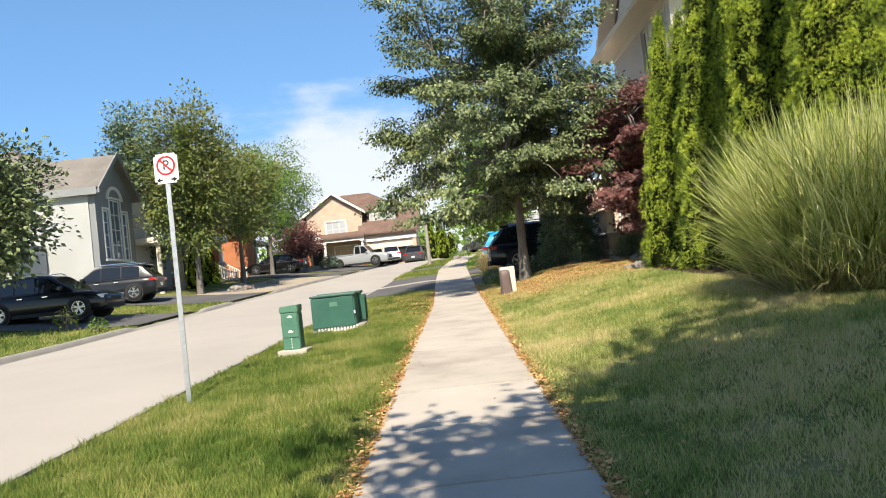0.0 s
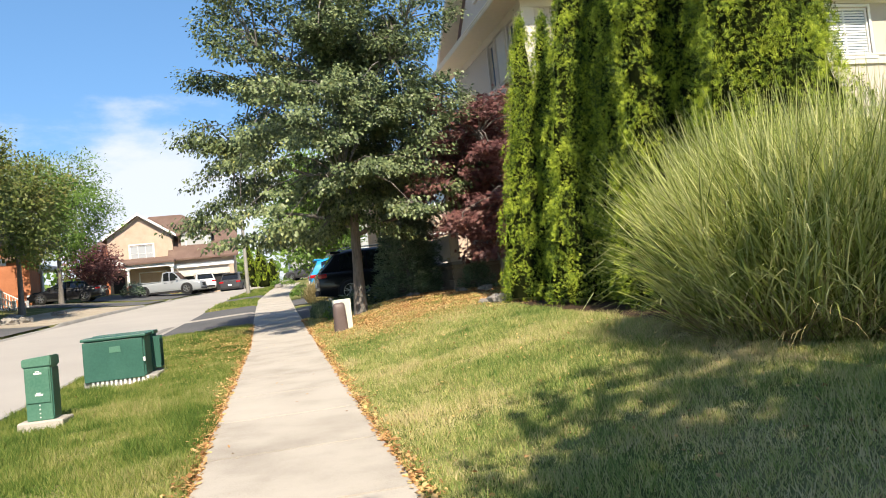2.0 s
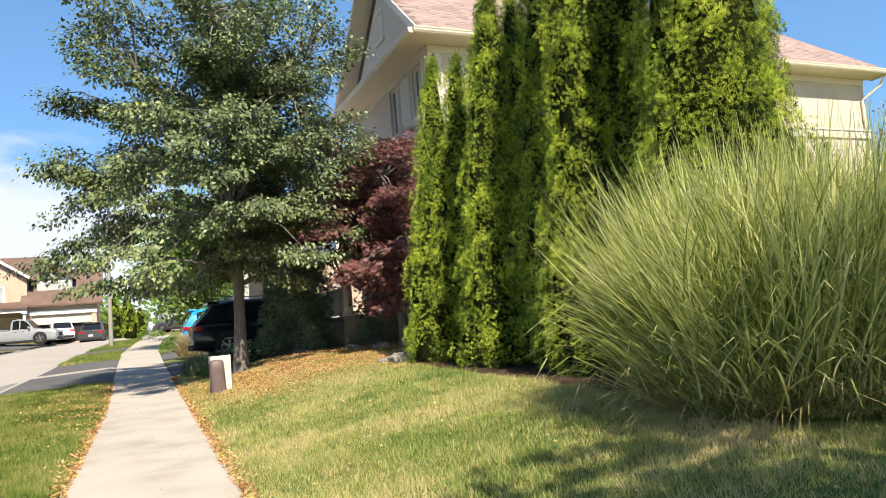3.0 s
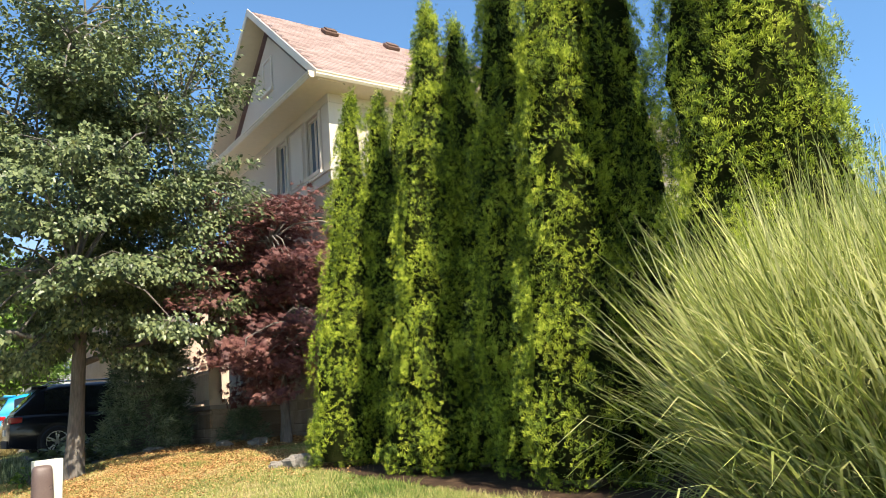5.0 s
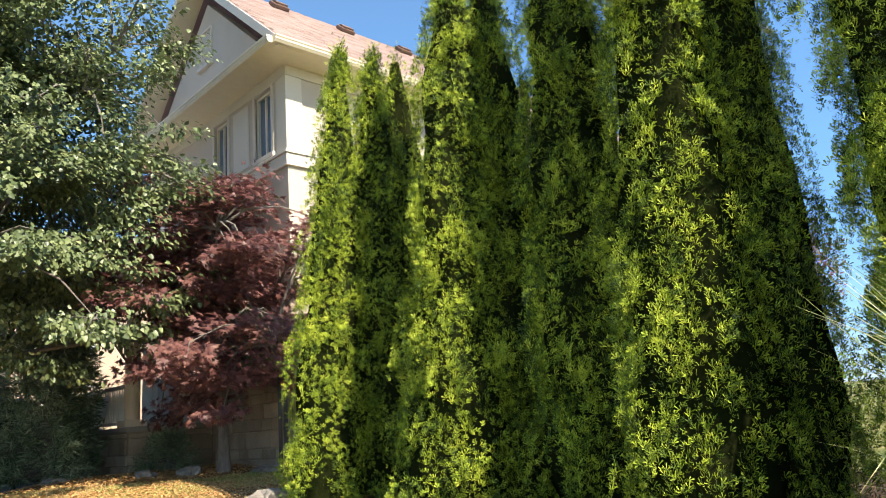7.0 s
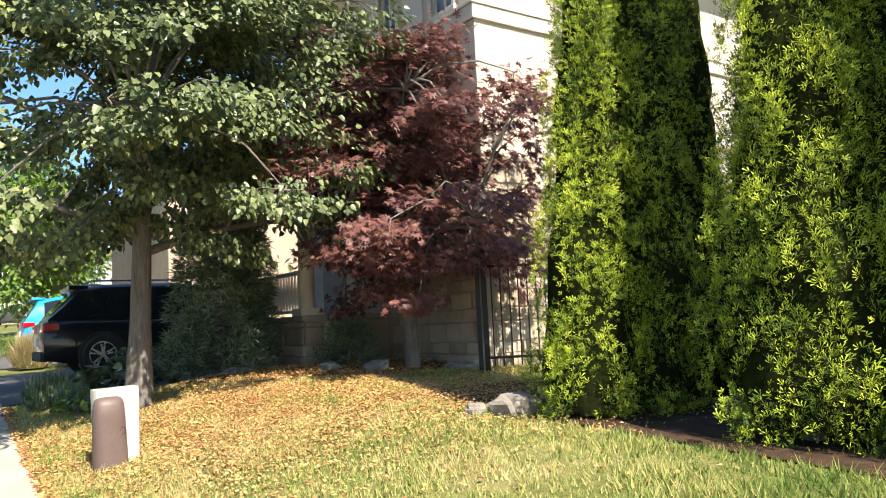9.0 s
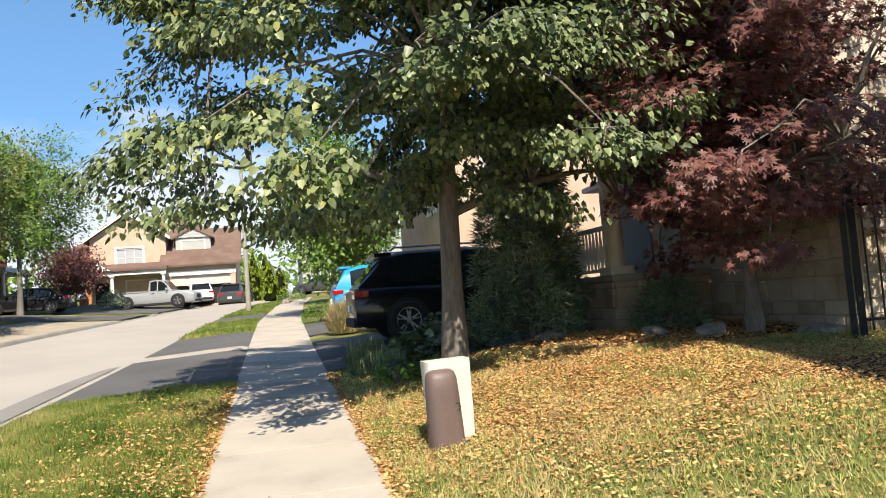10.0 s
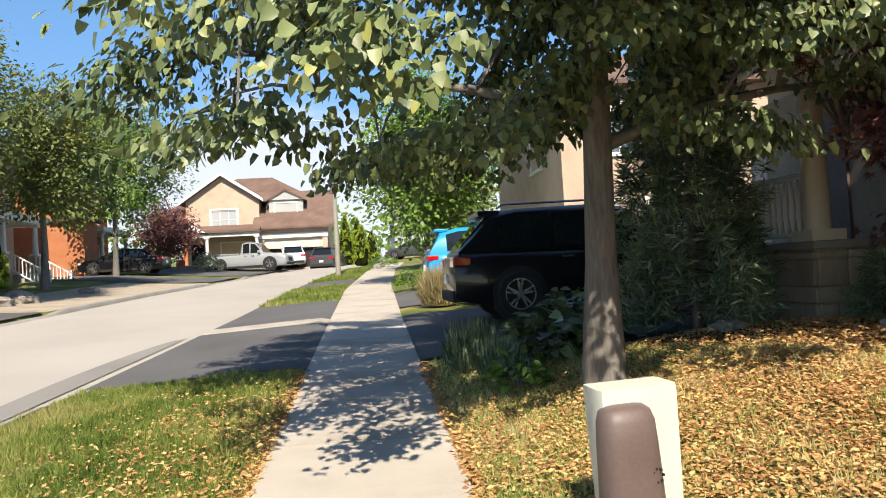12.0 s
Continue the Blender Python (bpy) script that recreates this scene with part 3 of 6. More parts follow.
def broad_tree(name, label, x, y, trunk_h, trunk_r, centre_h, rx, ry, rz, clusters, per, leaf, size, mat, rng, spread=0.38, limbs=9, lean=(0, 0), droop=0.35, tilt=0.5, shape_pow=0.45, group="", low=0.0, barkmat=None, flat=0.6, twigs=260, fan=0.0, boughs=0, sunward=0.15, skirt=0.0):
    z0 = float(land_z(x, y)) - 0.03
    root = empty(name, pose(x, y, z0), label, "tree", group)
    barkmat = barkmat or M_BARK
    tpts = [(lean[0] * t ** 1.3 + 0.04 * math.sin(5 * t), lean[1] * t ** 1.3 + 0.04 * math.cos(4 * t), (centre_h + rz * 0.75) * t) for t in np.linspace(0, 1, 9)]
    trad = [trunk_r * (1.35 if i == 0 else 1.0) * (1 - 0.88 * i / 8) + 0.01 for i in range(9)]
    th = np.array(tpts)
    # leaf clusters fill an uneven crown
    C = []
    ph = rng.uniform(0, 6, 6)
    while len(C) < clusters:
        d = unit(rng.normal(0, 1, 3))
        s = rng.uniform(0, 1) ** shape_pow
        az, el = math.atan2(d[1], d[0]), math.asin(d[2])
        bulge = 1 + 0.13 * math.sin(3 * az + ph[0] + 2 * el) + 0.10 * math.sin(5 * az + ph[1] - 4 * el) + 0.08 * math.sin(7 * el + ph[2] + 2 * az)
        wide = 1 + skirt * max(0.0, -d[2])
        p = d * s * bulge * np.array((rx * wide, ry * wide, rz)) + np.array((lean[0] * 0.6, lean[1] * 0.6, centre_h))
        if p[2] < low:
            continue
        C.append(p)
    C = np.array(C)
    if boughs:
        # clusters gather along drooping boughs, with gaps between
        core = np.array((lean[0] * 0.6, lean[1] * 0.6, centre_h - rz * 0.3))
        B = C[:boughs]
        way = unit((B - core) * np.array((1, 1, 0.3)))
        k = np.arange(clusters) % boughs
        s = rng.uniform(-0.75, 0.45, (clusters, 1))
        cross = np.stack((-way[k, 1], way[k, 0], np.zeros(clusters)), 1)
        C = B[k] + way[k] * s + cross * rng.normal(0, 0.24, (clusters, 1)) + np.array((0, 0, 1.0)) * (rng.normal(0, 0.10, (clusters, 1)) - 0.30 * np.maximum(s, 0) - 0.08)
        C[:, 2] = np.maximum(C[:, 2], low)
    L = []
    ends = []
    for i in range(limbs):
        t0 = 0.22 + 0.6 * i / limbs
        k = t0 * 8
        i0 = int(k)
        s = th[i0] + (th[min(i0 + 1, 8)] - th[i0]) * (k - i0)
        if s[2] < trunk_h:
            s = np.array((s[0], s[1], trunk_h + 0.1 * i))
        az = i * 2.399 + rng.uniform(-0.3, 0.3)
        el = 0.25 + 0.75 * i / limbs
        reach = (0.72 * rx) * (1 - 0.45 * i / limbs)
        e = s + np.array((math.cos(az) * reach, math.sin(az) * reach * ry / rx, reach * el * 0.75))
        mid = (s + e) / 2 + np.array((0, 0, 0.12 * reach))
        pts = [tuple((1 - t) ** 2 * s + 2 * t * (1 - t) * mid + t * t * e) for t in np.linspace(0, 1, 6)]
        r0 = trunk_r * 0.42 * (1 - 0.5 * i / limbs)
        L.append((pts, [r0 * (1 - 0.85 * t) + 0.006 for t in np.linspace(0, 1, 6)]))
        ends += [np.array(p) for p in pts[1:]]
    branchy(root, rng, (tpts, trad), L, barkmat)
    # twigs from limbs to clusters
    ends = np.array(ends + [np.array(p) for p in tpts[4:]])
    bm = bmesh.new()
    if boughs:
        for c in B:
            e = ends[np.argmin(((ends - c - np.array((0, 0, -0.35))) ** 2).sum(1))]
            d = c - e
            bow = np.array((0, 0, 0.16 * np.linalg.norm(d))) + rng.normal(0, 0.05, 3)
            tube(bm, [tuple(e), tuple(e + d * 0.35 + bow * 0.9), tuple(e + d * 0.7 + bow * 0.8), tuple(c)], [0.024, 0.018, 0.013, 0.007], 5)
    for j in range(0, clusters, max(1, clusters // twigs)):
        c = C[j]
        e = B[j % boughs] if boughs else ends[np.argmin(((ends - c) ** 2).sum(1))]
        if np.linalg.norm(c - e) < 1.6:
            tube(bm, [tuple(e), tuple((e + c) / 2 + np.array((0, 0, 0.07))), tuple(c)], [0.012, 0.008, 0.004], 4)
    tagged(part("twig", bm, barkmat, root), kind="stuff")
    m = clusters * per
    cc = np.repeat(C, per, 0)
    off = np.clip(rng.normal(0, 1, (m, 3)), -1.5, 1.5) * spread * np.array((1, 1, flat))
    outw = unit(cc - np.array((lean[0] * 0.6, lean[1] * 0.6, centre_h - rz * 0.4)))
    if fan:
        along = np.clip(rng.normal(0, fan, (m, 1)), -1.6 * fan, 1.6 * fan)
        flatw = unit(outw * np.array((1, 1, 0.25)))
        off = flatw * along + off - np.array((0, 0, 1.0)) * 0.35 * along ** 2 * np.sign(along)
    P = cc + off
    U = outw * 0.6 + unit(off) * 0.6 + np.array((0, 0, -1.0)) * droop + 0.5 * rng.normal(0, 1, (m, 3))
    N = np.array((-0.05, -sunward, 0.9)) + outw * 0.7 + tilt * rng.normal(0, 1, (m, 3))
    tagged(leaf_mesh("crown", P, U, N, size * rng.uniform(0.6, 1.2, m), leaf, mat, root), kind="stuff")
    return root


def reed_clump(name, label, x, y, n, height, spread, base_r, rng, mat=None, group="", wid=0.010, lift=0.0, kstraw=0.15):
    """A fountain of grass: upright blades, blades that arch over and hang, and dry bent ones low down."""
    z0 = float(land_z(x, y))
    root = empty(name, pose(x, y, z0 + lift), label, "ornamental grass", group)
    def blades(nn, length, start, bend, power, swing, part_name, m, lab, ww, rise=(0.0, 0.0), wide=1.0):
        seg = 7
        a0 = rng.uniform(0, 2 * math.pi, nn)
        q = np.sqrt(rng.uniform(0, 1, nn))
        a = a0 + rng.normal(0, swing, nn)
        L = height * rng.uniform(*length, nn)
        th0 = np.clip(start[0] + start[1] * q + rng.normal(0, start[2], nn), -0.15, 1.3)
        kap = rng.uniform(*bend, nn)
        t = np.linspace(0, 1, seg)
        th = th0[:, None] + kap[:, None] * t[None] ** power
        ds = L[:, None] / (seg - 1)
        run = np.concatenate((np.zeros((nn, 1)), np.cumsum(np.sin(th[:, :-1]) * ds, 1)), 1) * spread / 1.5
        hz = np.concatenate((np.zeros((nn, 1)), np.cumsum(np.cos(th[:, :-1]) * ds, 1)), 1)
        hz = np.maximum(hz + (height * rng.uniform(*rise, nn) * (1 - 0.35 * q * q))[:, None], 0.03)
        veer = (a[:, None] + rng.normal(0, 0.25, (nn, 1)) * t[None])
        hx = np.cos(veer) * run + (base_r * wide * q * np.cos(a0))[:, None]
        hy = np.sin(veer) * run + (base_r * wide * q * np.sin(a0))[:, None]
        ang = a + math.pi / 2 + rng.normal(0, 0.8, nn)
        w = ww * rng.uniform(0.6, 1.25, nn)[:, None] * np.interp(t, (0, 0.2, 0.6, 0.85, 1), (0.7, 1, 0.9, 0.5, 0.06))[None]
        px, py = np.cos(ang)[:, None] * w, np.sin(ang)[:, None] * w
        V = np.stack((np.stack((hx - px, hy - py, hz), -1), np.stack((hx + px, hy + py, hz), -1)), 2).reshape(-1, 3)
        b = np.arange(nn)[:, None] * 2 * seg + np.arange(seg - 1)[None] * 2
        F = np.stack((b, b + 1, b + 3, b + 2), -1).reshape(-1, 4)
        tagged(mesh_np(part_name, V, F, m, root, lab), kind="stuff")
    blades(int(n * 0.5), (0.58, 1.04), (0.0, 0.42, 0.22), (-0.2, 0.7), 1.6, 1.0, "foliage", mat or M_REED, "upright green-yellow blades", wid)
    blades(int(n * 0.45), (0.45, 0.90), (0.08, 0.58, 0.25), (1.0, 2.7), 4.2, 0.9, "hanging_foliage", mat or M_REED, "arching blades that hang at the tip", wid * 1.35)
    blades(int(n * 0.85), (0.14, 0.34), (0.2, 0.35, 0.4), (0.6, 2.6), 2.4, 1.0, "side_foliage", mat or M_REED, "short side blades that bend over", wid * 1.1, (0.12, 0.66), 1.35)
    blades(int(n * kstraw), (0.30, 0.62), (0.25, 0.75, 0.25), (0.6, 2.4), 2.6, 0.8, "dry_foliage", M_STRAW, "dry straw-coloured bent blades", wid)
    return root


def rock(x, y, sx, sy, sz, rng, label="pale rough limestone garden rock", turn=0.0, sink=0.28):
    bm = bmesh.new()
    bmesh.ops.create_icosphere(bm, subdivisions=3, radius=1)
    o = Vector(rng.uniform(-9, 9, 3))
    for v in bm.verts:
        c = v.co.copy()
        q = Vector([math.copysign(abs(k) ** 0.65, k) for k in c])
        v.co = q * (0.88 + 0.38 * noise.noise(c * 1.7 + o) + 0.16 * noise.noise(c * 4.5 + o))
    bmesh.ops.scale(bm, vec=(sx, sy, sz), verts=bm.verts)
    ob = part("garden_rock", bm, M_ROCK, smooth=18)
    ob.matrix_basis = pose(x, y, float(land_z(x, y)) + sz * (1 - 2 * sink) * 0.8, 0, 0, turn)
    return tagged(ob, label, "rock", "garden rocks")


R = np.random.default_rng(7)
# ---------------------------------------------------------------- houses
def wall_panel(name, parent, m, w, h, thick, holes, mat, label=""):
    """A wall standing on the local x axis, outside towards local -y, with openings (x0, x1, z0, z1) cut through."""
    xs = sorted({0.0, w, *[v for q in holes for v in q[:2]]})
    zs = sorted({0.0, h, *[v for q in holes for v in q[2:]]})
    def solid(i, j):
        if not (0 <= i < len(xs) - 1 and 0 <= j < len(zs) - 1):
            return False
        cx, cz = (xs[i] + xs[i + 1]) / 2, (zs[j] + zs[j + 1]) / 2
        return not any(a < cx < b and c < cz < d for a, b, c, d in holes)
    bm = bmesh.new()
    vv = {}
    def v(x, y, z):
        k = (round(x, 4), y, round(z, 4))
        if k not in vv:
            vv[k] = bm.verts.new(k)
        return vv[k]
    for i in range(len(xs) - 1):
        for j in range(len(zs) - 1):
            if not solid(i, j):
                continue
            a, b, c, d = xs[i], xs[i + 1], zs[j], zs[j + 1]
            bm.faces.new((v(a, 0, c), v(b, 0, c), v(b, 0, d), v(a, 0, d)))
            bm.faces.new((v(a, thick, d), v(b, thick, d), v(b, thick, c), v(a, thick, c)))
            for di, dj, p, q in ((-1, 0, (a, c), (a, d)), (1, 0, (b, d), (b, c)), (0, -1, (b, c), (a, c)), (0, 1, (a, d), (b, d))):
                if not solid(i + di, j + dj):
                    bm.faces.new((v(p[0], 0, p[1]), v(q[0], 0, q[1]), v(q[0], thick, q[1]), v(p[0], thick, p[1])))
    bmesh.ops.recalc_face_normals(bm, faces=bm.faces)
    ob = part(name, bm, mat, parent, label)
    ob.matrix_basis = m
    return ob


def window(parent, m, w, h, nx=2, nz=1, trim=0.09, frame_mat=None, arch=False, pane_mat=None):
    """A window in a wall: frame with bars, panes set back, sill proud. m: lower left corner on the wall face."""
    f, dy = 0.06, 0.07
    ob = part("window", hoop(bmesh.new(), 0, w, 0, h, f, 0.03, dy + 0.05), frame_mat or M_TRIM, parent)
    ob.matrix_basis = m
    for i in range(1, nx):
        part("mullion", bbox(w * i / nx - 0.022, w * i / nx + 0.022, 0.045, dy + 0.04, f, h - f), frame_mat or M_TRIM, ob)
    for j in range(1, nz):
        part("glazing_bar", bbox(f, w - f, 0.05, dy + 0.035, h * j / nz - 0.015, h * j / nz + 0.015), frame_mat or M_TRIM, ob)
    if trim:
        part("casing", hoop(bmesh.new(), -trim, w + trim, -trim * 0.5, h + trim * 1.3, trim, -0.035, 0.02), frame_mat or M_TRIM, ob)
    for i in range(nx):
        part("pane", bbox(f * 0.5 + (w - f) * i / nx + 0.01, f * 0.5 + (w - f) * (i + 1) / nx - 0.01, dy + 0.008, dy + 0.022, f * 0.6, h - f * 0.6), pane_mat or M_PANE, ob)
    part("sill", bbox(-trim - 0.05, w + trim + 0.05, -0.08, 0.06, -0.09, 0.0, 0.012), frame_mat or M_TRIM, ob)
    return ob


def gable_roof(parent, x0, x1, y0, y1, z, rise, axis, mat, over=0.45, thick=0.12, fascia=None, ends=True):
    """Two slabs meeting at a ridge along the axis, with fascia boards on the eaves."""
    bm = bmesh.new()
    if axis == "x":
        c, half = (y0 + y1) / 2, (y1 - y0) / 2 + over
        s = rise / ((y1 - y0) / 2)
        a, b = x0 - over, x1 + over
        prism(bm, [(c - half, z - s * over), (c, z + rise), (c + half, z - s * over), (c + half, z - s * over + thick), (c, z + rise + thick * 1.3), (c - half, z - s * over + thick)], "x", a, b)
    else:
        c, half = (x0 + x1) / 2, (x1 - x0) / 2 + over
        s = rise / ((x1 - x0) / 2)
        prism(bm, [(c - half, z - s * over), (c, z + rise), (c + half, z - s * over), (c + half, z - s * over + thick), (c, z + rise + thick * 1.3), (c - half, z - s * over + thick)], "y", y0 - over, y1 + over)
    return part("roof", bm, mat, parent)


def hip_roof(parent, x0, x1, y0, y1, z, rise, mat, over=0.45, inset=None):
    bm = bmesh.new()
    x0, x1, y0, y1 = x0 - over, x1 + over, y0 - over, y1 + over
    w, d = x1 - x0, y1 - y0
    if w >= d:
        i = inset or d / 2
        r = [(x0 + i, (y0 + y1) / 2), (x1 - i, (y0 + y1) / 2)]
    else:
        i = inset or w / 2
        r = [((x0 + x1) / 2, y0 + i), ((x0 + x1) / 2, y1 - i)]
    lo = [bm.verts.new((*p, z)) for p in ((x0, y0), (x1, y0), (x1, y1), (x0, y1))]
    up = [bm.verts.new((*p, z + 0.12)) for p in ((x0, y0), (x1, y0), (x1, y1), (x0, y1))]
    a, b = (bm.verts.new((*p, z + rise)) for p in r)
    bm.faces.new(lo[::-1])
    for k in range(4):
        bm.faces.new((lo[k], lo[(k + 1) % 4], up[(k + 1) % 4], up[k]))
    if w >= d:
        fs = ((up[0], up[1], b, a), (up[1], up[2], b), (up[2], up[3], a, b), (up[3], up[0], a))
    else:
        fs = ((up[0], up[1], a), (up[1], up[2], b, a), (up[2], up[3], b), (up[3], up[0], a, b))
    for f in fs:
        bm.faces.new(f)
    bmesh.ops.recalc_face_normals(bm, faces=bm.faces)
    return part("roof", bm, mat, parent)


def column(parent, x, y, z0, z1, r=0.13, mat=None, pier=0.0, pier_mat=None):
    if pier:
        part("pier", bbox(x - 0.27, x + 0.27, y - 0.27, y + 0.27, z0, z0 + pier, 0.02), pier_mat or M_STONE, parent)
        z0 += pier
    bm = bmesh.new()
    box(bm, x - r * 1.4, x + r * 1.4, y - r * 1.4, y + r * 1.4, z0, z0 + 0.12)
    cyl(bm, (x, y, z0 + 0.12), (x, y, z1 - 0.12), r, r * 0.86, 16)
    box(bm, x - r * 1.35, x + r * 1.35, y - r * 1.35, y + r * 1.35, z1 - 0.12, z1)
    return part("column", bm, mat or M_WHITE, parent, smooth=40)


def garage_door(parent, m, w, h, mat, rows=4, cols=4, dark=False):
    ob = part("garage_door", bbox(0, w, 0.02, 0.08, 0, h), mat, parent)
    ob.matrix_basis = m
    for i in range(cols):
        for j in range(rows):
            part("panel", bbox(w * i / cols + 0.06, w * (i + 1) / cols - 0.06, 0.0, 0.03, h * j / rows + 0.05, h * (j + 1) / rows - 0.05, 0.01), mat, ob)
    return ob


def corner_house():
    """The stucco house behind the hedge: gable with pent eave to the street, hipped far end, stone base, porch."""
    X0, X1, Y0, Y1, ZE = 7.0, 22.3, 20.1, 26.6, 8.55
    Z0 = 0.6
    root = empty("house", pose(0, 0, 0), "large cream stucco house with a pinkish shingle roof behind cedars", "house")
    west = pose(X0, Y1, Z0, 0, 0, -90)
    L = Y1 - Y0
    holes = [(L - (21.25 - Y0), L - (20.62 - Y0), 6.95 - Z0, 8.28 - Z0), (L - (23.0 - Y0), L - (22.4 - Y0), 6.95 - Z0, 8.28 - Z0)]
    wall_panel("wall", root, west, L, ZE - Z0, 0.3, holes, M_STUCCO)
    wall_panel("wall", root, pose(X0 + 0.3, Y0, Z0), X1 - X0 - 0.3, ZE - Z0, 0.3, [(8.7, 10.3, 6.78 - Z0, 8.2 - Z0)], M_STUCCO)
    side = window(root, pose(X0 + 9.0, Y0, 6.78), 1.6, 1.42, 2, 1, 0.08, M_WHITE)
    for k in range(16):
        part("blind_slat", bbox(0.07, 1.53, 0.060, 0.066, 0.08 + k * 0.08, 0.135 + k * 0.08), M_WHITE, side)
    wall_panel("wall", root, pose(X1, Y0 + 0.3, Z0, 0, 0, 90), L - 0.3, ZE - Z0, 0.3, [], M_STUCCO)
    part("wall", bbox(X0 + 0.3, X1 - 0.3, Y1 - 0.3, Y1, Z0, ZE), M_STUCCO, root)
    for q in holes:
        window(root, west @ pose(q[0], 0, q[2]), q[1] - q[0], q[3] - q[2], 2, 1, 0.07, M_TRIM)
    # recessed panel beside the window, band course, frieze
    part("wall_panel", bbox(X0 - 0.025, X0, 21.5, 22.15, 6.95, 8.25, 0.01), M_TRIM, root)
    for z0, z1, d in ((6.55, 6.78, 0.06), (6.78, 6.84, 0.09), (ZE - 0.22, ZE - 0.02, 0.04)):
        part("band_course", bbox(X0 - d, X0, Y0 - d, Y1, z0, z1, 0.008), M_TRIM, root)
        part("band_course", bbox(X0, X1, Y0 - d, Y0, z0, z1, 0.008), M_TRIM, root)
    part("corner_pilaster", bbox(X0 - 0.03, X0 + 0.32, Y0 - 0.03, Y0, 6.84, ZE - 0.22), M_TRIM, root)
    part("corner_pilaster", bbox(X0 - 0.03, X0, Y0, Y0 + 0.32, 6.84, ZE - 0.22), M_TRIM, root)
    # soffit and gutter
    part("soffit", bbox(X0 - 0.62, X1 + 0.5, Y0 - 0.62, Y0, ZE - 0.02, ZE + 0.03), M_GUTTER, root)
    part("soffit", bbox(X0 - 0.62, X0, Y0, Y1 + 0.5, ZE - 0.02, ZE + 0.03), M_GUTTER, root)
    def gutter(a, b):
        bm = bmesh.new()
        a, b = Vector(a), Vector(b)
        d = (b - a).normalized()
        o = Vector((d.y, -d.x, 0))
        sec = [(0, -0.02), (0.08, -0.02), (0.115, 0.03), (0.105, 0.06), (0.125, 0.09), (0.125, 0.115), (0, 0.115)]
        loft(bm, [[p + o * s + Vector((0, 0, t)) for s, t in sec] for p in (a, b)])
        part("gutter", bm, M_GUTTER, root)
    gutter((X0 - 0.62, Y0 - 0.62, ZE), (X1 + 0.5, Y0 - 0.62, ZE))
    gutter((X0 - 0.62, Y1 + 0.5, ZE), (X0 - 0.62, Y0 - 0.62, ZE))
    # pent strip at the foot of the gable, gable wall, roof
    bm = bmesh.new()
    prism(bm, [(X0 - 0.6, ZE + 0.08), (X0, ZE + 0.08), (X0, ZE + 0.24)], "y", Y0 - 0.55, Y1 + 0.5)
    part("pent_roof", bm, M_SHINGLE, root)
    ridge_y, rise = (Y0 + Y1) / 2, 2.85
    bm = bmesh.new()
    prism(bm, [(Y0, ZE + 0.03), (Y1, ZE + 0.03), (ridge_y, ZE + rise + 0.03)], "x", X0, X0 + 0.25)
    part("gable", bm, M_STUCCO, root)
    window(root, pose(X0, 23.66, 10.15 - 0.2, 0, 0, -90), 0.5, 0.8, 2, 2, 0.05, M_TRIM)
    # roof planes: slope to -y and +y, hipped at the far end
    s = rise / (L / 2)
    ov = 0.62
    ze = ZE + 0.10
    zr = ze + s * (L / 2 + ov)
    xa, xb = X0 - 0.5, X1 + 0.5
    bm = bmesh.new()
    A = [bm.verts.new(p) for p in ((xa, Y0 - ov, ze), (xb, Y0 - ov, ze), (xb - 3.6, ridge_y, zr), (xa, ridge_y, zr), (xb, Y1 + ov, ze), (xa, Y1 + ov, ze))]
    for f in ((0, 1, 2, 3), (2, 4, 5, 3), (1, 4, 2)):
        bm.faces.new([A[i] for i in f])
    r = bmesh.ops.solidify(bm, geom=bm.faces[:], thickness=-0.08)
    bmesh.ops.recalc_face_normals(bm, faces=bm.faces)
    part("roof", bm, M_SHINGLE, root)
    # shingle courses on the slope that faces the lawn
    V, F = [], []
    up = np.array((0, L / 2 + ov, zr - ze))
    ln = np.linalg.norm(up)
    up /= ln
    nrm = np.array((0, -up[2], up[1]))
    k = 0
    for row in range(int(ln / 0.145)):
        t0 = row * 0.145
        x = xa + (row % 3) * 0.11
        xe = xb - 3.6 * (t0 / ln)
        while x < xe - 0.05:
            w = min(R.uniform(0.2, 0.42), xe - x)
            o = np.array((x, Y0 - ov, ze)) + up * (t0 - 0.01)
            lift = 0.024 + R.uniform(0, 0.006)
            a, b = o + nrm * lift, o + np.array((w - 0.008, 0, 0)) + nrm * lift
            c, d = b + up * 0.155 - nrm * 0.014, a + up * 0.155 - nrm * 0.014
            V += [a, b, c, d, o - nrm * 0.004, o + np.array((w - 0.008, 0, 0)) - nrm * 0.004]
            F += [(k, k + 1, k + 2, k + 3), (k + 4, k + 5, k + 1, k)]
            k += 6
            x += w
    tagged(mesh_np("shingles", np.array(V), np.array(F), M_SHINGLE, root), kind="stuff")
    for x in (8.5, 10.4, 12.3, 17.0):
        bm = bmesh.new()
        q = Vector((x, Y0 - ov, ze)) + Vector(up) * (ln * 0.86) + Vector(nrm) * 0.03
        box(bm, -0.2, 0.2, -0.17, 0.17, 0, 0.10, 0.02)
        box(bm, -0.15, 0.15, -0.12, 0.12, 0.10, 0.14)
        bmesh.ops.transform(bm, matrix=Matrix.Translation(q) @ pose(0, 0, 0, math.degrees(math.atan2(up[2], up[1]))), verts=bm.verts)
        part("roof_vent", bm, M_SHINGLE2, root)
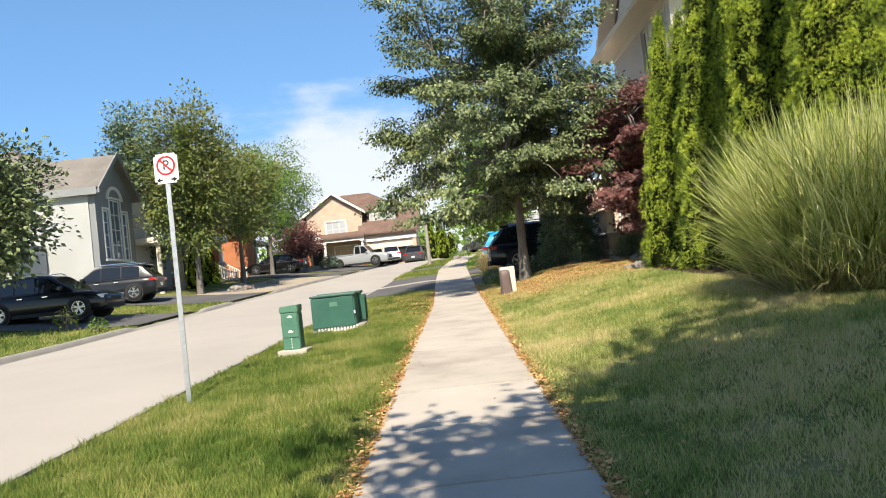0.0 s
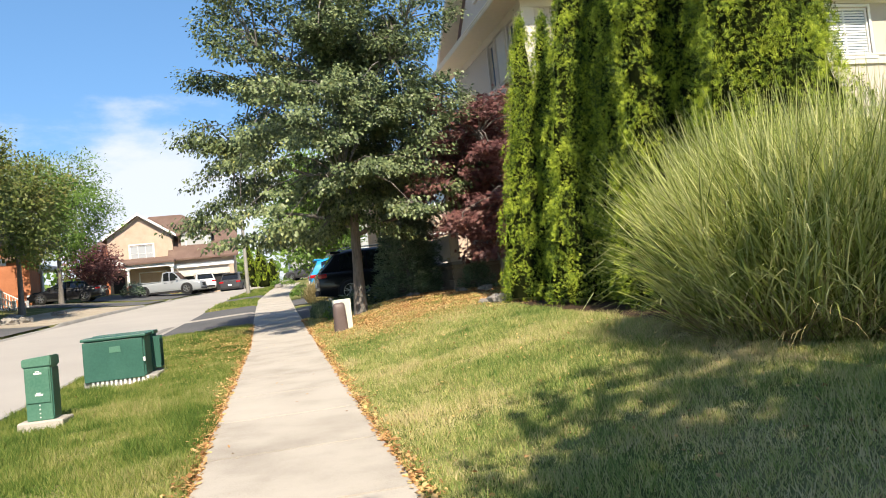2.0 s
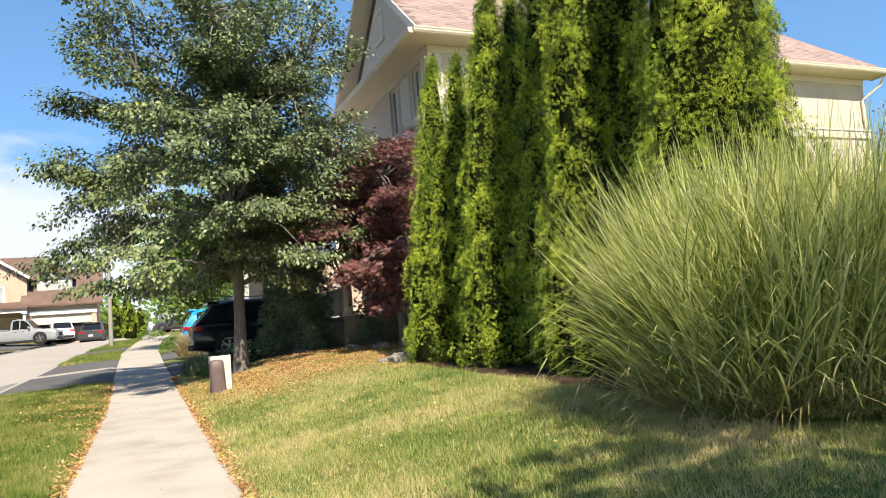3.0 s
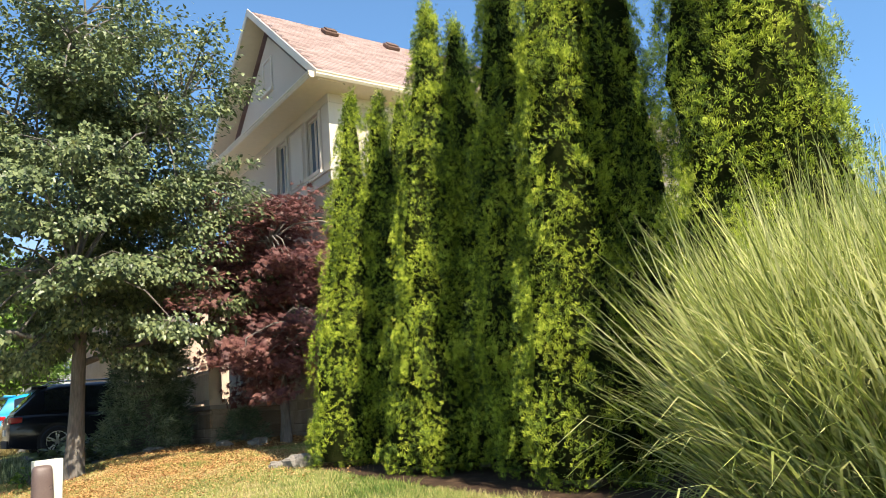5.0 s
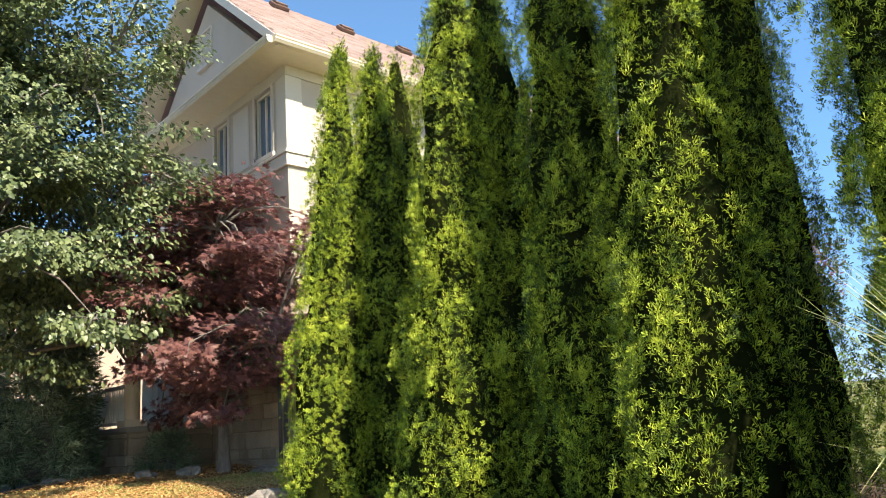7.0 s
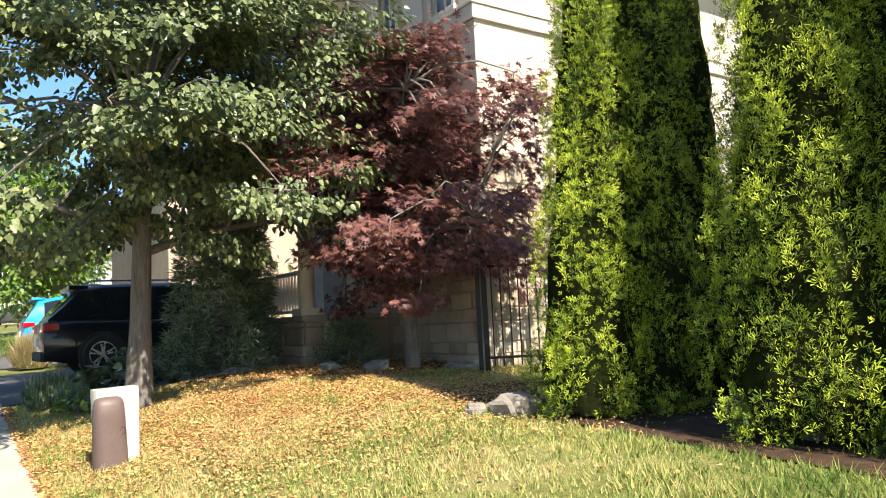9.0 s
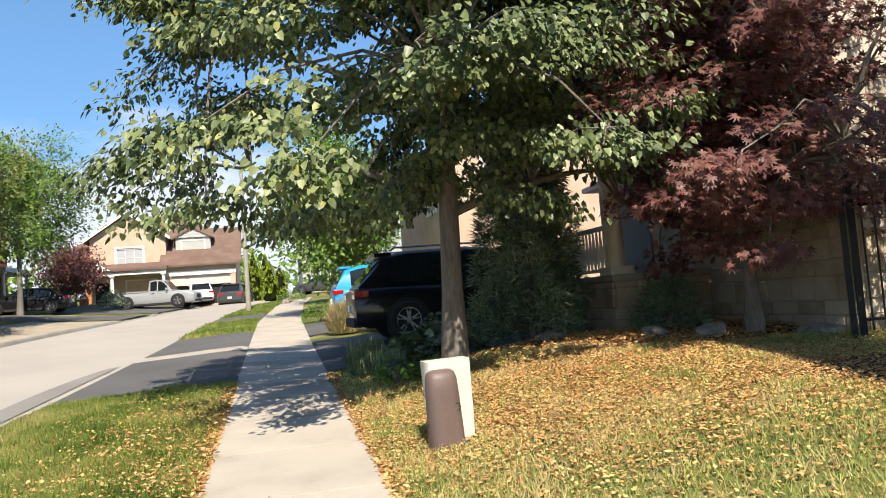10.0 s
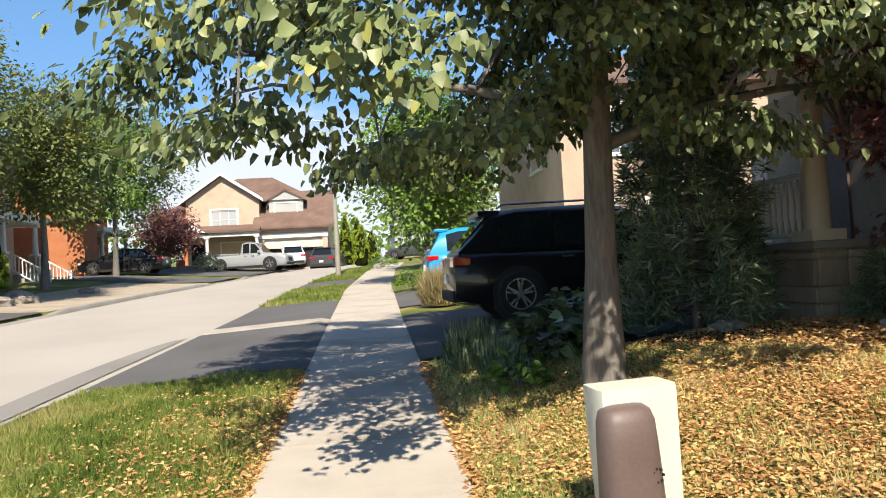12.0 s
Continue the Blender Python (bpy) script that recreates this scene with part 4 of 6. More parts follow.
    # barge boards
    for y in (Y0 - ov, Y1 + ov):
        bm = bmesh.new()
        sg = 1 if y < ridge_y else -1
        prism(bm, [(y, ze - 0.16), (ridge_y, zr - 0.16), (ridge_y, zr + 0.05), (y, ze + 0.05)], "x", xa - 0.04, xa)
        part("barge_board", bm, M_TRIM, root)
    for sg in (-1, 1):
        bm = bmesh.new()
        y = ridge_y + sg * (L / 2 + ov)
        prism(bm, [(y, ze - 0.13), (ridge_y, zr - 0.13), (ridge_y, zr - 0.09), (y, ze - 0.09)], "x", xa, X0 + 0.02)
        part("rake_soffit", bm, M_GUTTER, root)
    # downspout at the far corner
    bm = bmesh.new()
    tube(bm, [(X1 + 0.35, Y0 - 0.55, ZE), (X1 + 0.3, Y0 - 0.4, ZE - 0.3), (X1 - 0.2, Y0 - 0.06, ZE - 0.75), (X1 - 0.2, Y0 - 0.06, 1.2)], [0.045] * 4, 8)
    part("downspout", bm, M_GUTTER, root)
    # stone base
    bw = part("stone_base", bbox(X0 - 0.10, X0, Y0 - 0.10, Y1, Z0, 4.4), M_STONE, root, "rough tan ashlar stone base")
    bs = part("stone_base", bbox(X0, X0 + 1.0, Y0 - 0.10, Y0, Z0, 4.4), M_STONE, root, "rough tan ashlar stone base")
    stone_faces.append((bw, "x", X0 - 0.10, Y0 - 0.10, 23.4, 0.95, 4.3))
    stone_faces.append((bs, "y", Y0 - 0.10, X0, X0 + 0.95, 0.95, 4.3))
    # porch
    px0, py0, py1, pz = 5.25, 22.9, 27.2, 2.05
    pb = part("porch_wall", bbox(px0, X0 - 0.10, py0, py1, Z0, pz), M_STONE, root, "shaded tan stone porch wall")
    stone_faces.append((pb, "x", px0, py0, py1, 1.0, pz - 0.02))
    stone_faces.append((pb, "y", py0, px0, X0 - 0.15, 1.0, pz - 0.02))
    part("porch_coping", bbox(px0 - 0.06, X0 - 0.1, py0 - 0.06, py1 + 0.06, pz, pz + 0.09, 0.015), M_KERB, root)
    rl = part("porch_railing", bbox(px0 + 0.04, px0 + 0.14, py0 + 0.2, py1 - 0.2, pz + 0.80, pz + 0.87, 0.01), M_WHITE, root, "white painted porch railing")
    part("bottom_rail", bbox(px0 + 0.05, px0 + 0.13, py0 + 0.2, py1 - 0.2, pz + 0.15, pz + 0.20), M_WHITE, rl)
    for y in np.arange(py0 + 0.28, py1 - 0.22, 0.13):
        bm = bmesh.new()
        cyl(bm, (px0 + 0.09, y, pz + 0.20), (px0 + 0.09, y, pz + 0.38), 0.018, 0.034, 8)
        cyl(bm, (px0 + 0.09, y, pz + 0.38), (px0 + 0.09, y, pz + 0.80), 0.034, 0.018, 8)
        part("baluster", bm, M_WHITE, rl)
    column(root, px0 + 0.12, py0 + 0.12, pz + 0.09, 5.0, 0.14, M_TRIM)
    column(root, px0 + 0.12, py1 - 0.12, pz + 0.09, 5.0, 0.14, M_TRIM)
    part("porch_roof", bbox(px0 - 0.25, X0, py0 - 0.2, py1 + 0.25, 5.0, 5.35, 0.02), M_TRIM, root)
    part("front_door", bbox(X0 - 0.14, X0 - 0.10, 24.6, 25.6, pz, pz + 2.1), M_BROWNPL, root)
    # garage wing behind the drive
    part("garage_wing", bbox(9.2, 15, 26.6, 31.2, 0.9, 4.6), M_STUCCO, root)
    garage_door(root, pose(9.2, 30.4, 1.2, 0, 0, -90), 4.4, 2.2, M_TRIM)
    hip_roof(root, 9.2, 15, 26.6, 31.2, 4.6, 1.6, M_SHINGLE, 0.4)
    # wall lantern by the gate
    bm = bmesh.new()
    box(bm, X0 + 0.35, X0 + 0.47, Y0 - 0.16, Y0 - 0.04, 2.72, 3.0)
    cyl(bm, (X0 + 0.41, Y0 - 0.10, 3.0), (X0 + 0.41, Y0 - 0.10, 3.1), 0.085, 0.02, 8)
    part("wall_lantern", bm, M_BLACKIRON, root, "black wall lantern")


stone_faces = []
corner_house()


def far_house():
    """Buff brick house at the bend: gable, dormer, porch and garage."""
    y, z = 75.0, 3.3
    root = empty("house", pose(0, 0, 0), "buff brick two-storey house with brown roof, porch and garage", "house")
    wall_panel("wall", root, pose(-13.2, y, z - 0.5), 5.6, 5.9, 0.3, [(1.9, 3.9, 3.6, 5.1)], M_BRICKY)
    part("wall", bbox(-13.2, -7.6, y + 0.3, y + 9, z - 0.5, z + 5.4), M_BRICKY, root)
    window(root, pose(-11.3, y, z + 3.1), 2.0, 1.5, 3, 2, 0.12, M_WHITE, pane_mat=M_PANELT)
    bm = bmesh.new()
    prism(bm, [(-13.2, z + 5.4), (-7.6, z + 5.4), (-10.4, z + 7.3)], "y", y, y + 0.25)
    part("gable", bm, M_BRICKY, root)
    gable_roof(root, -13.2, -7.6, y, y + 9, z + 5.4, 1.9, "y", M_SHINGLE2, 0.4)
    bm = bmesh.new()
    for sx in (-1, 1):
        c = -10.4
        prism(bm, [(c, z + 7.32), (c + sx * 3.2, z + 5.15), (c + sx * 3.2, z + 5.4), (c, z + 7.58)], "y", y - 0.46, y - 0.40)
    part("barge_board", bm, M_WHITE, root)
    hip_roof(root, -14.5, -3.0, y + 2.5, y + 11, z + 5.0, 3.0, M_SHINGLE2, 0.4)
    part("wall", bbox(-14.2, -13.2, y + 2.5, y + 10, z - 0.5, z + 5.0), M_BRICKO, root)
    # garage wing with dormer
    wall_panel("wall", root, pose(-7.6, y - 1.0, z - 0.5), 5.3, 3.4, 0.3, [(0.4, 4.9, 0.3, 2.6)], M_BRICKY)
    part("wall", bbox(-7.6, -2.3, y + 0.6, y + 9, z - 0.5, z + 4.0), M_BRICKY, root)
    # dark sheet paints the shade seen through the open garage
    part("garage_shade_sheet", bbox(-7.3, -2.6, y - 0.55, y - 0.5, z - 0.4, z + 2.4), M_DARK, root, "near-black sheet standing in for shade in the garage opening")
    garage_door(root, pose(-7.2, y - 0.82, z + 1.35), 4.5, 0.75, M_TRIM, 1, 4)
    part("band_course", bbox(-7.65, -2.25, y - 1.06, y - 0.98, z + 2.15, z + 2.5), M_WHITE, root)
    bm = bmesh.new()
    prism(bm, [(y - 1.5, z + 2.85), (y + 3.8, z + 6.2), (y + 3.8, z + 6.35), (y - 1.5, z + 3.0)], "x", -8.0, -1.8)
    part("roof", bm, M_SHINGLE2, root)
    part("dormer", bbox(-6.9, -4.2, y + 0.6, y + 3.5, z + 3.2, z + 5.3), M_WHITEST, root)
    window(root, pose(-6.4, y + 0.6, z + 3.9), 1.7, 1.1, 3, 2, 0.1, M_WHITE, pane_mat=M_PANELT)
    gable_roof(root, -6.9, -4.2, y + 0.6, y + 5.5, z + 5.3, 0.7, "y", M_SHINGLE2, 0.25)
    part("dormer_gable", prism(bmesh.new(), [(-6.9, z + 5.3), (-4.2, z + 5.3), (-5.55, z + 5.98)], "y", y + 0.45, y + 0.6), M_WHITEST, root)
    # porch
    part("porch_floor", bbox(-13.4, -7.4, y - 2.0, y, z - 0.6, z - 0.1), M_KERB, root)
    bm = bmesh.new()
    prism(bm, [(y - 2.4, z + 2.7), (y + 0.1, z + 3.3), (y + 0.1, z + 3.45), (y - 2.4, z + 2.85)], "x", -13.7, -7.3)
    part("porch_roof", bm, M_SHINGLE2, root)
    part("porch_beam", bbox(-13.5, -7.4, y - 2.2, y - 1.95, z + 2.4, z + 2.7), M_WHITE, root)
    bm = bmesh.new()
    prism(bm, [(-13.5, z + 2.75), (-11.3, z + 2.75), (-12.4, z + 3.5)], "y", y - 2.45, y - 2.2)
    part("porch_gable", bm, M_WHITE, root)
    for x in (-13.3, -11.3, -7.6):
        column(root, x, y - 2.0, z - 0.1, z + 2.4, 0.14, M_WHITE, 0.9, M_BRICKO)
    part("front_door", bbox(-12.9, -11.9, y - 0.06, y - 0.005, z - 0.1, z + 2.0), M_DARK, root)
    window(root, pose(-10.6, y - 0.02, z + 0.5), 2.2, 1.5, 3, 2, 0.1, M_WHITE)


far_house()


def grey_house():
    z = 1.9
    root = empty("house", pose(0, 0, 0), "grey and pale stucco house with a tall arched window bay", "house")
    X = -16.5
    hs = [(0.75, 1.35, 2.1, 4.6), (1.55, 2.75, 2.1, 5.2), (2.95, 3.55, 2.1, 4.6)]
    wall_panel("wall", root, pose(X, 36.0, z, 0, 0, 90), 4.3, 5.6, 0.3, hs, M_GREYST)
    for a, b, c, d in hs:
        window(root, pose(X, 36.0, z, 0, 0, 90) @ pose(a, 0, c), b - a, d - c, 2 if b - a > 1 else 1, 4, 0.1, M_WHITE)
    bm = bmesh.new()
    for k in range(12):
        a0, a1 = math.pi * k / 12, math.pi * (k + 1) / 12
        for r0, r1 in ((0.72, 0.95),):
            vs = []
            for aa, rr in ((a0, r0), (a0, r1), (a1, r1), (a1, r0)):
                vs.append((rr * math.cos(aa), rr * math.sin(aa)))
            prism(bm, [(38.15 + q[0], z + 5.2 + q[1] * 0.75) for q in vs], "x", X, X + 0.06)
    part("arch_trim", bm, M_WHITE, root)
    part("stone_base", bbox(X, X + 0.08, 35.92, 40.38, z - 0.6, z + 1.7), M_WHITEST, root)
    part("stone_base", bbox(-24, X, 35.84, 35.92, z - 0.6, z + 1.7), M_WHITEST, root)
    part("wall", bbox(-26, X - 0.3, 35.92, 46, z - 0.6, z + 5.6), M_WHITEST, root)
    bm = bmesh.new()
    prism(bm, [(36.0, z + 5.6), (40.3, z + 5.6), (38.15, z + 7.4)], "x", X - 0.25, X)
    part("gable", bm, M_GREYST, root)
    gable_roof(root, -21, X, 36.0, 40.3, z + 5.6, 1.8, "x", M_SHINGLE3, 0.35)
    bm = bmesh.new()
    for sy in (-1, 1):
        prism(bm, [(38.15, z + 7.45), (38.15 + sy * 2.5, z + 5.3), (38.15 + sy * 2.5, z + 5.55), (38.15, z + 7.7)], "x", X + 0.36, X + 0.42)
    part("barge_board", bm, M_GREYST, root)
    part("eave_band", bbox(-24, X + 0.3, 35.6, 35.9, z + 5.25, z + 5.6), M_GREYST, root)
    hip_roof(root, -26, -19, 36.4, 46, z + 5.6, 3.2, M_SHINGLE3, 0.4)
    # garage to the side
    part("garage_wing", bbox(-26, -19.0, 33.0, 35.8, z - 0.6, z + 3.0), M_WHITEST, root)
    garage_door(root, pose(-25.0, 33.0, z - 0.4), 4.8, 2.4, M_WHITE)
    # porch at the far side
    part("porch_roof", bbox(-19, -15.2, 40.6, 44.5, z + 3.0, z + 3.3), M_TRIM, root)
    for yy in (40.9, 44.2):
        column(root, -15.5, yy, z - 0.3, z + 3.0, 0.15, M_TRIM)


grey_house()


def stair_house():
    """Buff house with raised porch and white stair railing."""
    z = 2.6
    root = empty("house", pose(0, 0, 0), "buff brick house with raised porch and white stair railing", "house")
    part("wall", bbox(-27, -18.5, 48.5, 58, z - 0.8, z + 6.0), M_BRICKY, root)
    hip_roof(root, -27, -18.5, 48.5, 58, z + 6.0, 3.0, M_SHINGLE2, 0.45)
    for yy in (49.6, 54.5):
        window(root, pose(-18.5, yy, z + 3.6, 0, 0, 90), 1.6, 1.4, 2, 2, 0.1, M_WHITE)
    window(root, pose(-18.5, 50.2, z + 1.0, 0, 0, 90), 1.6, 1.4, 2, 2, 0.1, M_WHITE)
    part("front_door", bbox(-18.5, -18.44, 52.6, 53.6, z + 0.6, z + 2.7), M_DARK, root)
    part("porch_floor", bbox(-18.5, -16.4, 49.5, 56.4, z - 0.8, z + 0.6), M_BRICKY, root)
    part("porch_roof", bbox(-18.6, -16.1, 49.2, 56.7, z + 3.1, z + 3.5), M_WHITE, root)
    for yy in (49.8, 52.6, 56.1):
        column(root, -16.6, yy, z + 0.6, z + 3.1, 0.15, M_WHITE, 0.9, M_BRICKY)
    for k in range(6):
        part("step", bbox(-16.4 + 0.28 * k, -16.12 + 0.28 * k, 53.0, 55.6, z - 0.8, z + 0.5 - 0.19 * k), M_KERB, root)
    for yy in (52.95, 55.65):
        a, b = (-16.4, z + 1.5), (-14.7, z + 0.45)
        bm = bmesh.new()
        prism(bm, [(a[0], a[1]), (b[0], b[1]), (b[0], b[1] + 0.08), (a[0], a[1] + 0.08)], "y", yy - 0.04, yy + 0.04)
        rail = part("stair_railing", bm, M_WHITE, root, "white painted stair railing")
        bm = bmesh.new()
        prism(bm, [(a[0], a[1] - 0.8), (b[0], b[1] - 0.8), (b[0], b[1] - 0.72), (a[0], a[1] - 0.72)], "y", yy - 0.03, yy + 0.03)
        part("bottom_rail", bm, M_WHITE, rail)
        for t in np.linspace(0, 1, 11):
            x, zz = a[0] + (b[0] - a[0]) * t, a[1] + (b[1] - a[1]) * t
            part("baluster", bbox(x - 0.025, x + 0.025, yy - 0.025, yy + 0.025, zz - 0.75, zz), M_WHITE, rail)
        part("newel_post", bbox(b[0] - 0.08, b[0] + 0.08, yy - 0.08, yy + 0.08, z - 0.7, z + 0.65), M_WHITE, rail)
    for yy in np.arange(50.0, 52.6, 0.16):
        part("porch_baluster", bbox(-16.55, -16.49, yy - 0.03, yy + 0.03, z + 0.6, z + 1.4), M_WHITE, root)
    part("porch_railing", bbox(-16.57, -16.47, 49.9, 52.6, z + 1.4, z + 1.48), M_WHITE, root)


stair_house()


def brick_house():
    z = 3.0
    root = empty("house", pose(0, 0, 0), "orange-red brick house with dark porch across the street", "house")
    part("wall", bbox(-27, -17.5, 61, 70, z - 0.8, z + 6.0), M_BRICKO, root)
    part("entry_wing", bbox(-17.5, -15.9, 61, 63.2, z - 0.8, z + 3.3), M_BRICKO, root)
    hip_roof(root, -17.5, -15.9, 61, 63.2, z + 3.3, 0.8, M_SHINGLE2, 0.3)
    hip_roof(root, -27, -17.5, 61, 70, z + 6.0, 3.0, M_SHINGLE2, 0.45)
    for yy in (62, 66.5):
        window(root, pose(-17.5, yy, z + 3.7, 0, 0, 90), 1.6, 1.4, 2, 2, 0.1, M_WHITE)
    part("porch_roof", bbox(-17.5, -15.6, 63.6, 69, z + 2.8, z + 3.1), M_WHITE, root)
    for yy in (64, 68.6):
        column(root, -15.9, yy, z - 0.5, z + 2.8, 0.13, M_WHITE)
    part("front_door", bbox(-17.5, -17.44, 64.6, 65.6, z, z + 2.1), M_DARK, root)
    window(root, pose(-17.5, 66.4, z + 0.7, 0, 0, 90), 1.6, 1.4, 2, 2, 0.1, M_WHITE)


brick_house()


def neighbour_house(x0, x1, y0, y1, z, h, mat, label, porch=True):
    root = empty("house", pose(0, 0, 0), label, "house")
    wall_panel("wall", root, pose(x0, y0, z - 0.8), x1 - x0, h + 0.8, 0.3, [(1.2, 2.6, h - 1.3, h), (x1 - x0 - 3, x1 - x0 - 1.6, h - 1.3, h)], mat)
    part("wall", bbox(x0, x1, y0 + 0.3, y1, z - 0.8, z + h), mat, root)
    for xx in (x0 + 1.2, x1 - 3):
        window(root, pose(xx, y0, z - 0.8 + h - 1.3), 1.4, 1.3, 2, 2, 0.1, M_WHITE)
    window(root, pose(x0, y0 + 4, z + h - 2.1, 0, 0, -90), 1.4, 1.3, 2, 2, 0.1, M_WHITE)
    window(root, pose(x0 + 1.0, y0 - 0.02, z + 0.7), 1.6, 1.3, 2, 2, 0.1, M_WHITE)
    hip_roof(root, x0, x1, y0, y1, z + h, 2.8, M_SHINGLE2, 0.45)


neighbour_house(6.6, 17, 37.5, 48, 1.9, 5.6, M_BRICKY, "sunlit buff brick house beyond the driveway")
neighbour_house(3.4, 13, 84, 94, 3.9, 5.6, M_WHITEST, "pale house partly hidden by trees at the bend")
neighbour_house(-38, -29, 30, 40, 2.0, 6.0, M_BRICKY, "buff brick house with brown roof behind others")


# ---------------------------------------------------------------- vehicles
def wheel(parent, x, y, r, w, side, spokes=5):
    """Tyre with a rim of spokes; side: +1 when the outer face looks to +y."""
    bm = bmesh.new()
    prof = [(r * 0.66, -w / 2), (r * 0.9, -w / 2), (r * 0.985, -w * 0.36), (r, -w * 0.15), (r, w * 0.15), (r * 0.985, w * 0.36), (r * 0.9, w / 2), (r * 0.66, w / 2)]
    n = 28
    rings = [[(x + p * math.cos(a), y + q, r + p * math.sin(a)) for p, q in prof] for a in (2 * math.pi * k / n for k in range(n))]
    vs = [[bm.verts.new(p) for p in ring] for ring in rings]
    for i in range(n):
        a, b = vs[i], vs[(i + 1) % n]
        for j in range(len(prof)):
            bm.faces.new((a[j], b[j], b[(j + 1) % len(prof)], a[(j + 1) % len(prof)]))
    bmesh.ops.recalc_face_normals(bm, faces=bm.faces)
    wh = part("wheel", bm, M_TYRE, parent, "black rubber tyre", 40)
    bm = bmesh.new()
    o = y + side * w * 0.40
    i0 = y + side * w * 0.1
    cyl(bm, (x, i0, r), (x, i0 + side * 0.01, r), r * 0.66, r * 0.66, 24)
    part("brake_disc", bm, M_DARK, wh)
    bm = bmesh.new()
    for k in range(24):
        a0, a1 = 2 * math.pi * k / 24, 2 * math.pi * (k + 1) / 24
        prism(bm, [(x + rr * math.cos(a), r + rr * math.sin(a)) for a, rr in ((a0, r * 0.61), (a0, r * 0.69), (a1, r * 0.69), (a1, r * 0.61))], "y", o - side * 0.05, o + side * 0.012)
    for k in range(spokes):
        a = 2 * math.pi * k / spokes + 0.3
        for da in (-0.17, 0.17):
            prism(bm, [(x + rr * math.cos(a + d), r + rr * math.sin(a + d)) for rr, d in ((r * 0.1, da - 0.5), (r * 0.1, da + 0.5), (r * 0.63, da + 0.07), (r * 0.63, da - 0.07))], "y", o - side * 0.03, o + side * 0.004)
    cyl(bm, (x, o - side * 0.03, r), (x, o + side * 0.015, r), r * 0.13, r * 0.11, 12)
    part("rim", bm, M_RIM, wh, "silver alloy rim")


def car(label, m, paint_mat, L=4.7, W=1.88, H=1.68, kind="suv", name="car", group="parked vehicles"):
    """A parked vehicle; local x points to its front, origin on the ground below its middle."""
    root = empty(name, m, label, "car", group)
    hl, hw = L / 2, W / 2
    gc = 0.20 if kind != "sedan" else 0.15
    belt = {"suv": 0.60, "sedan": 0.63, "hatch": 0.60, "pickup": 0.58}[kind] * H
    hood = belt * (0.97 if kind == "pickup" else 0.93)
    r = {"suv": 0.365, "sedan": 0.33, "hatch": 0.32, "pickup": 0.41}[kind]
    ax_f, ax_r = hl - 0.92 * (L / 4.7), -hl + 0.98 * (L / 4.7)
    # lower body: x, half width, underside, top
    st = [(-hl, 0.80, gc + 0.22, belt * 0.80), (-hl + 0.03, 0.90, gc + 0.14, belt * 0.96), (-hl + 0.15, 0.97, gc + 0.08, belt), (-hl + 0.6, 1.0, gc, belt), (0, 1.0, gc, belt), (hl * 0.38, 1.0, gc, belt), (hl * 0.46, 0.99, gc, belt * 0.985), (hl - 0.55, 0.965, gc + 0.02, hood), (hl - 0.2, 0.92, gc + 0.05, hood * 0.90), (hl - 0.05, 0.86, gc + 0.10, hood * 0.80), (hl, 0.76, gc + 0.2, hood * 0.66)]
    def ring(x, w, lo, hi):
        w *= hw
        h = hi - lo
        half = [(w * 0.90, lo), (w * 0.985, lo + 0.12 * h), (w, lo + 0.42 * h), (w * 0.985, lo + 0.70 * h), (w * 0.955, lo + 0.9 * h), (w * 0.88, lo + 0.985 * h), (w * 0.45, lo + 1.01 * h)]
        return [(x, -p, q) for p, q in half] + [(x, p, q) for p, q in half[::-1]]
    bm = loft(bmesh.new(), [ring(*s) for s in st])
    body = part("body", bm, paint_mat, root, smooth=38)
    # cabin
    if kind == "suv":
        gs = [(-hl + 0.10, belt - 0.03, 0.86, 0.86, belt + 0.02), (-hl + 0.34, belt, 0.89, 0.80, belt + (H - belt) * 0.42), (-hl + 0.62, belt, 0.90, 0.73, H * 0.94), (-hl + 1.05, belt, 0.92, 0.73, H * 0.988), (-0.1, belt, 0.93, 0.75, H), (hl * 0.16, belt, 0.93, 0.73, H * 0.965), (hl * 0.52, belt * 0.97, 0.90, 0.86, belt * 1.0)]
    elif kind == "hatch":
        gs = [(-hl + 0.08, belt - 0.03, 0.84, 0.84, belt + 0.02), (-hl + 0.35, belt, 0.88, 0.72, H * 0.92), (-hl + 0.8, belt, 0.92, 0.72, H * 0.99), (0, belt, 0.93, 0.74, H), (hl * 0.2, belt, 0.93, 0.72, H * 0.95), (hl * 0.58, belt * 0.96, 0.9, 0.86, belt)]
    elif kind == "sedan":
        gs = [(-hl + 0.55, belt - 0.02, 0.86, 0.86, belt + 0.01), (-hl + 1.15, belt, 0.90, 0.70, H * 0.955), (-0.25, belt, 0.92, 0.72, H), (0.25, belt, 0.92, 0.71, H * 0.97), (hl * 0.50, belt * 0.97, 0.9, 0.86, belt)]
    else:
        gs = [(-hl * 0.10, belt - 0.02, 0.9, 0.86, belt + 0.03), (-hl * 0.06, belt, 0.92, 0.78, H * 0.96), (hl * 0.08, belt, 0.92, 0.78, H), (hl * 0.25, belt, 0.92, 0.77, H * 0.97), (hl * 0.48, belt * 0.98, 0.9, 0.86, belt)]
    def gring(x, zb, wb, wt, zt):
        wb, wt = wb * hw, wt * hw
        e = min(0.07, (zt - zb) * 0.3)
        half = [(wb, zb - 0.02), (wb + (wt - wb) * 0.45, zb + (zt - zb) * 0.5), (wt, zt - e), (wt - 0.09, zt - e * 0.15), (wt * 0.4, zt)]
        return [(x, -p, q) for p, q in half] + [(x, p, q) for p, q in half[::-1]]
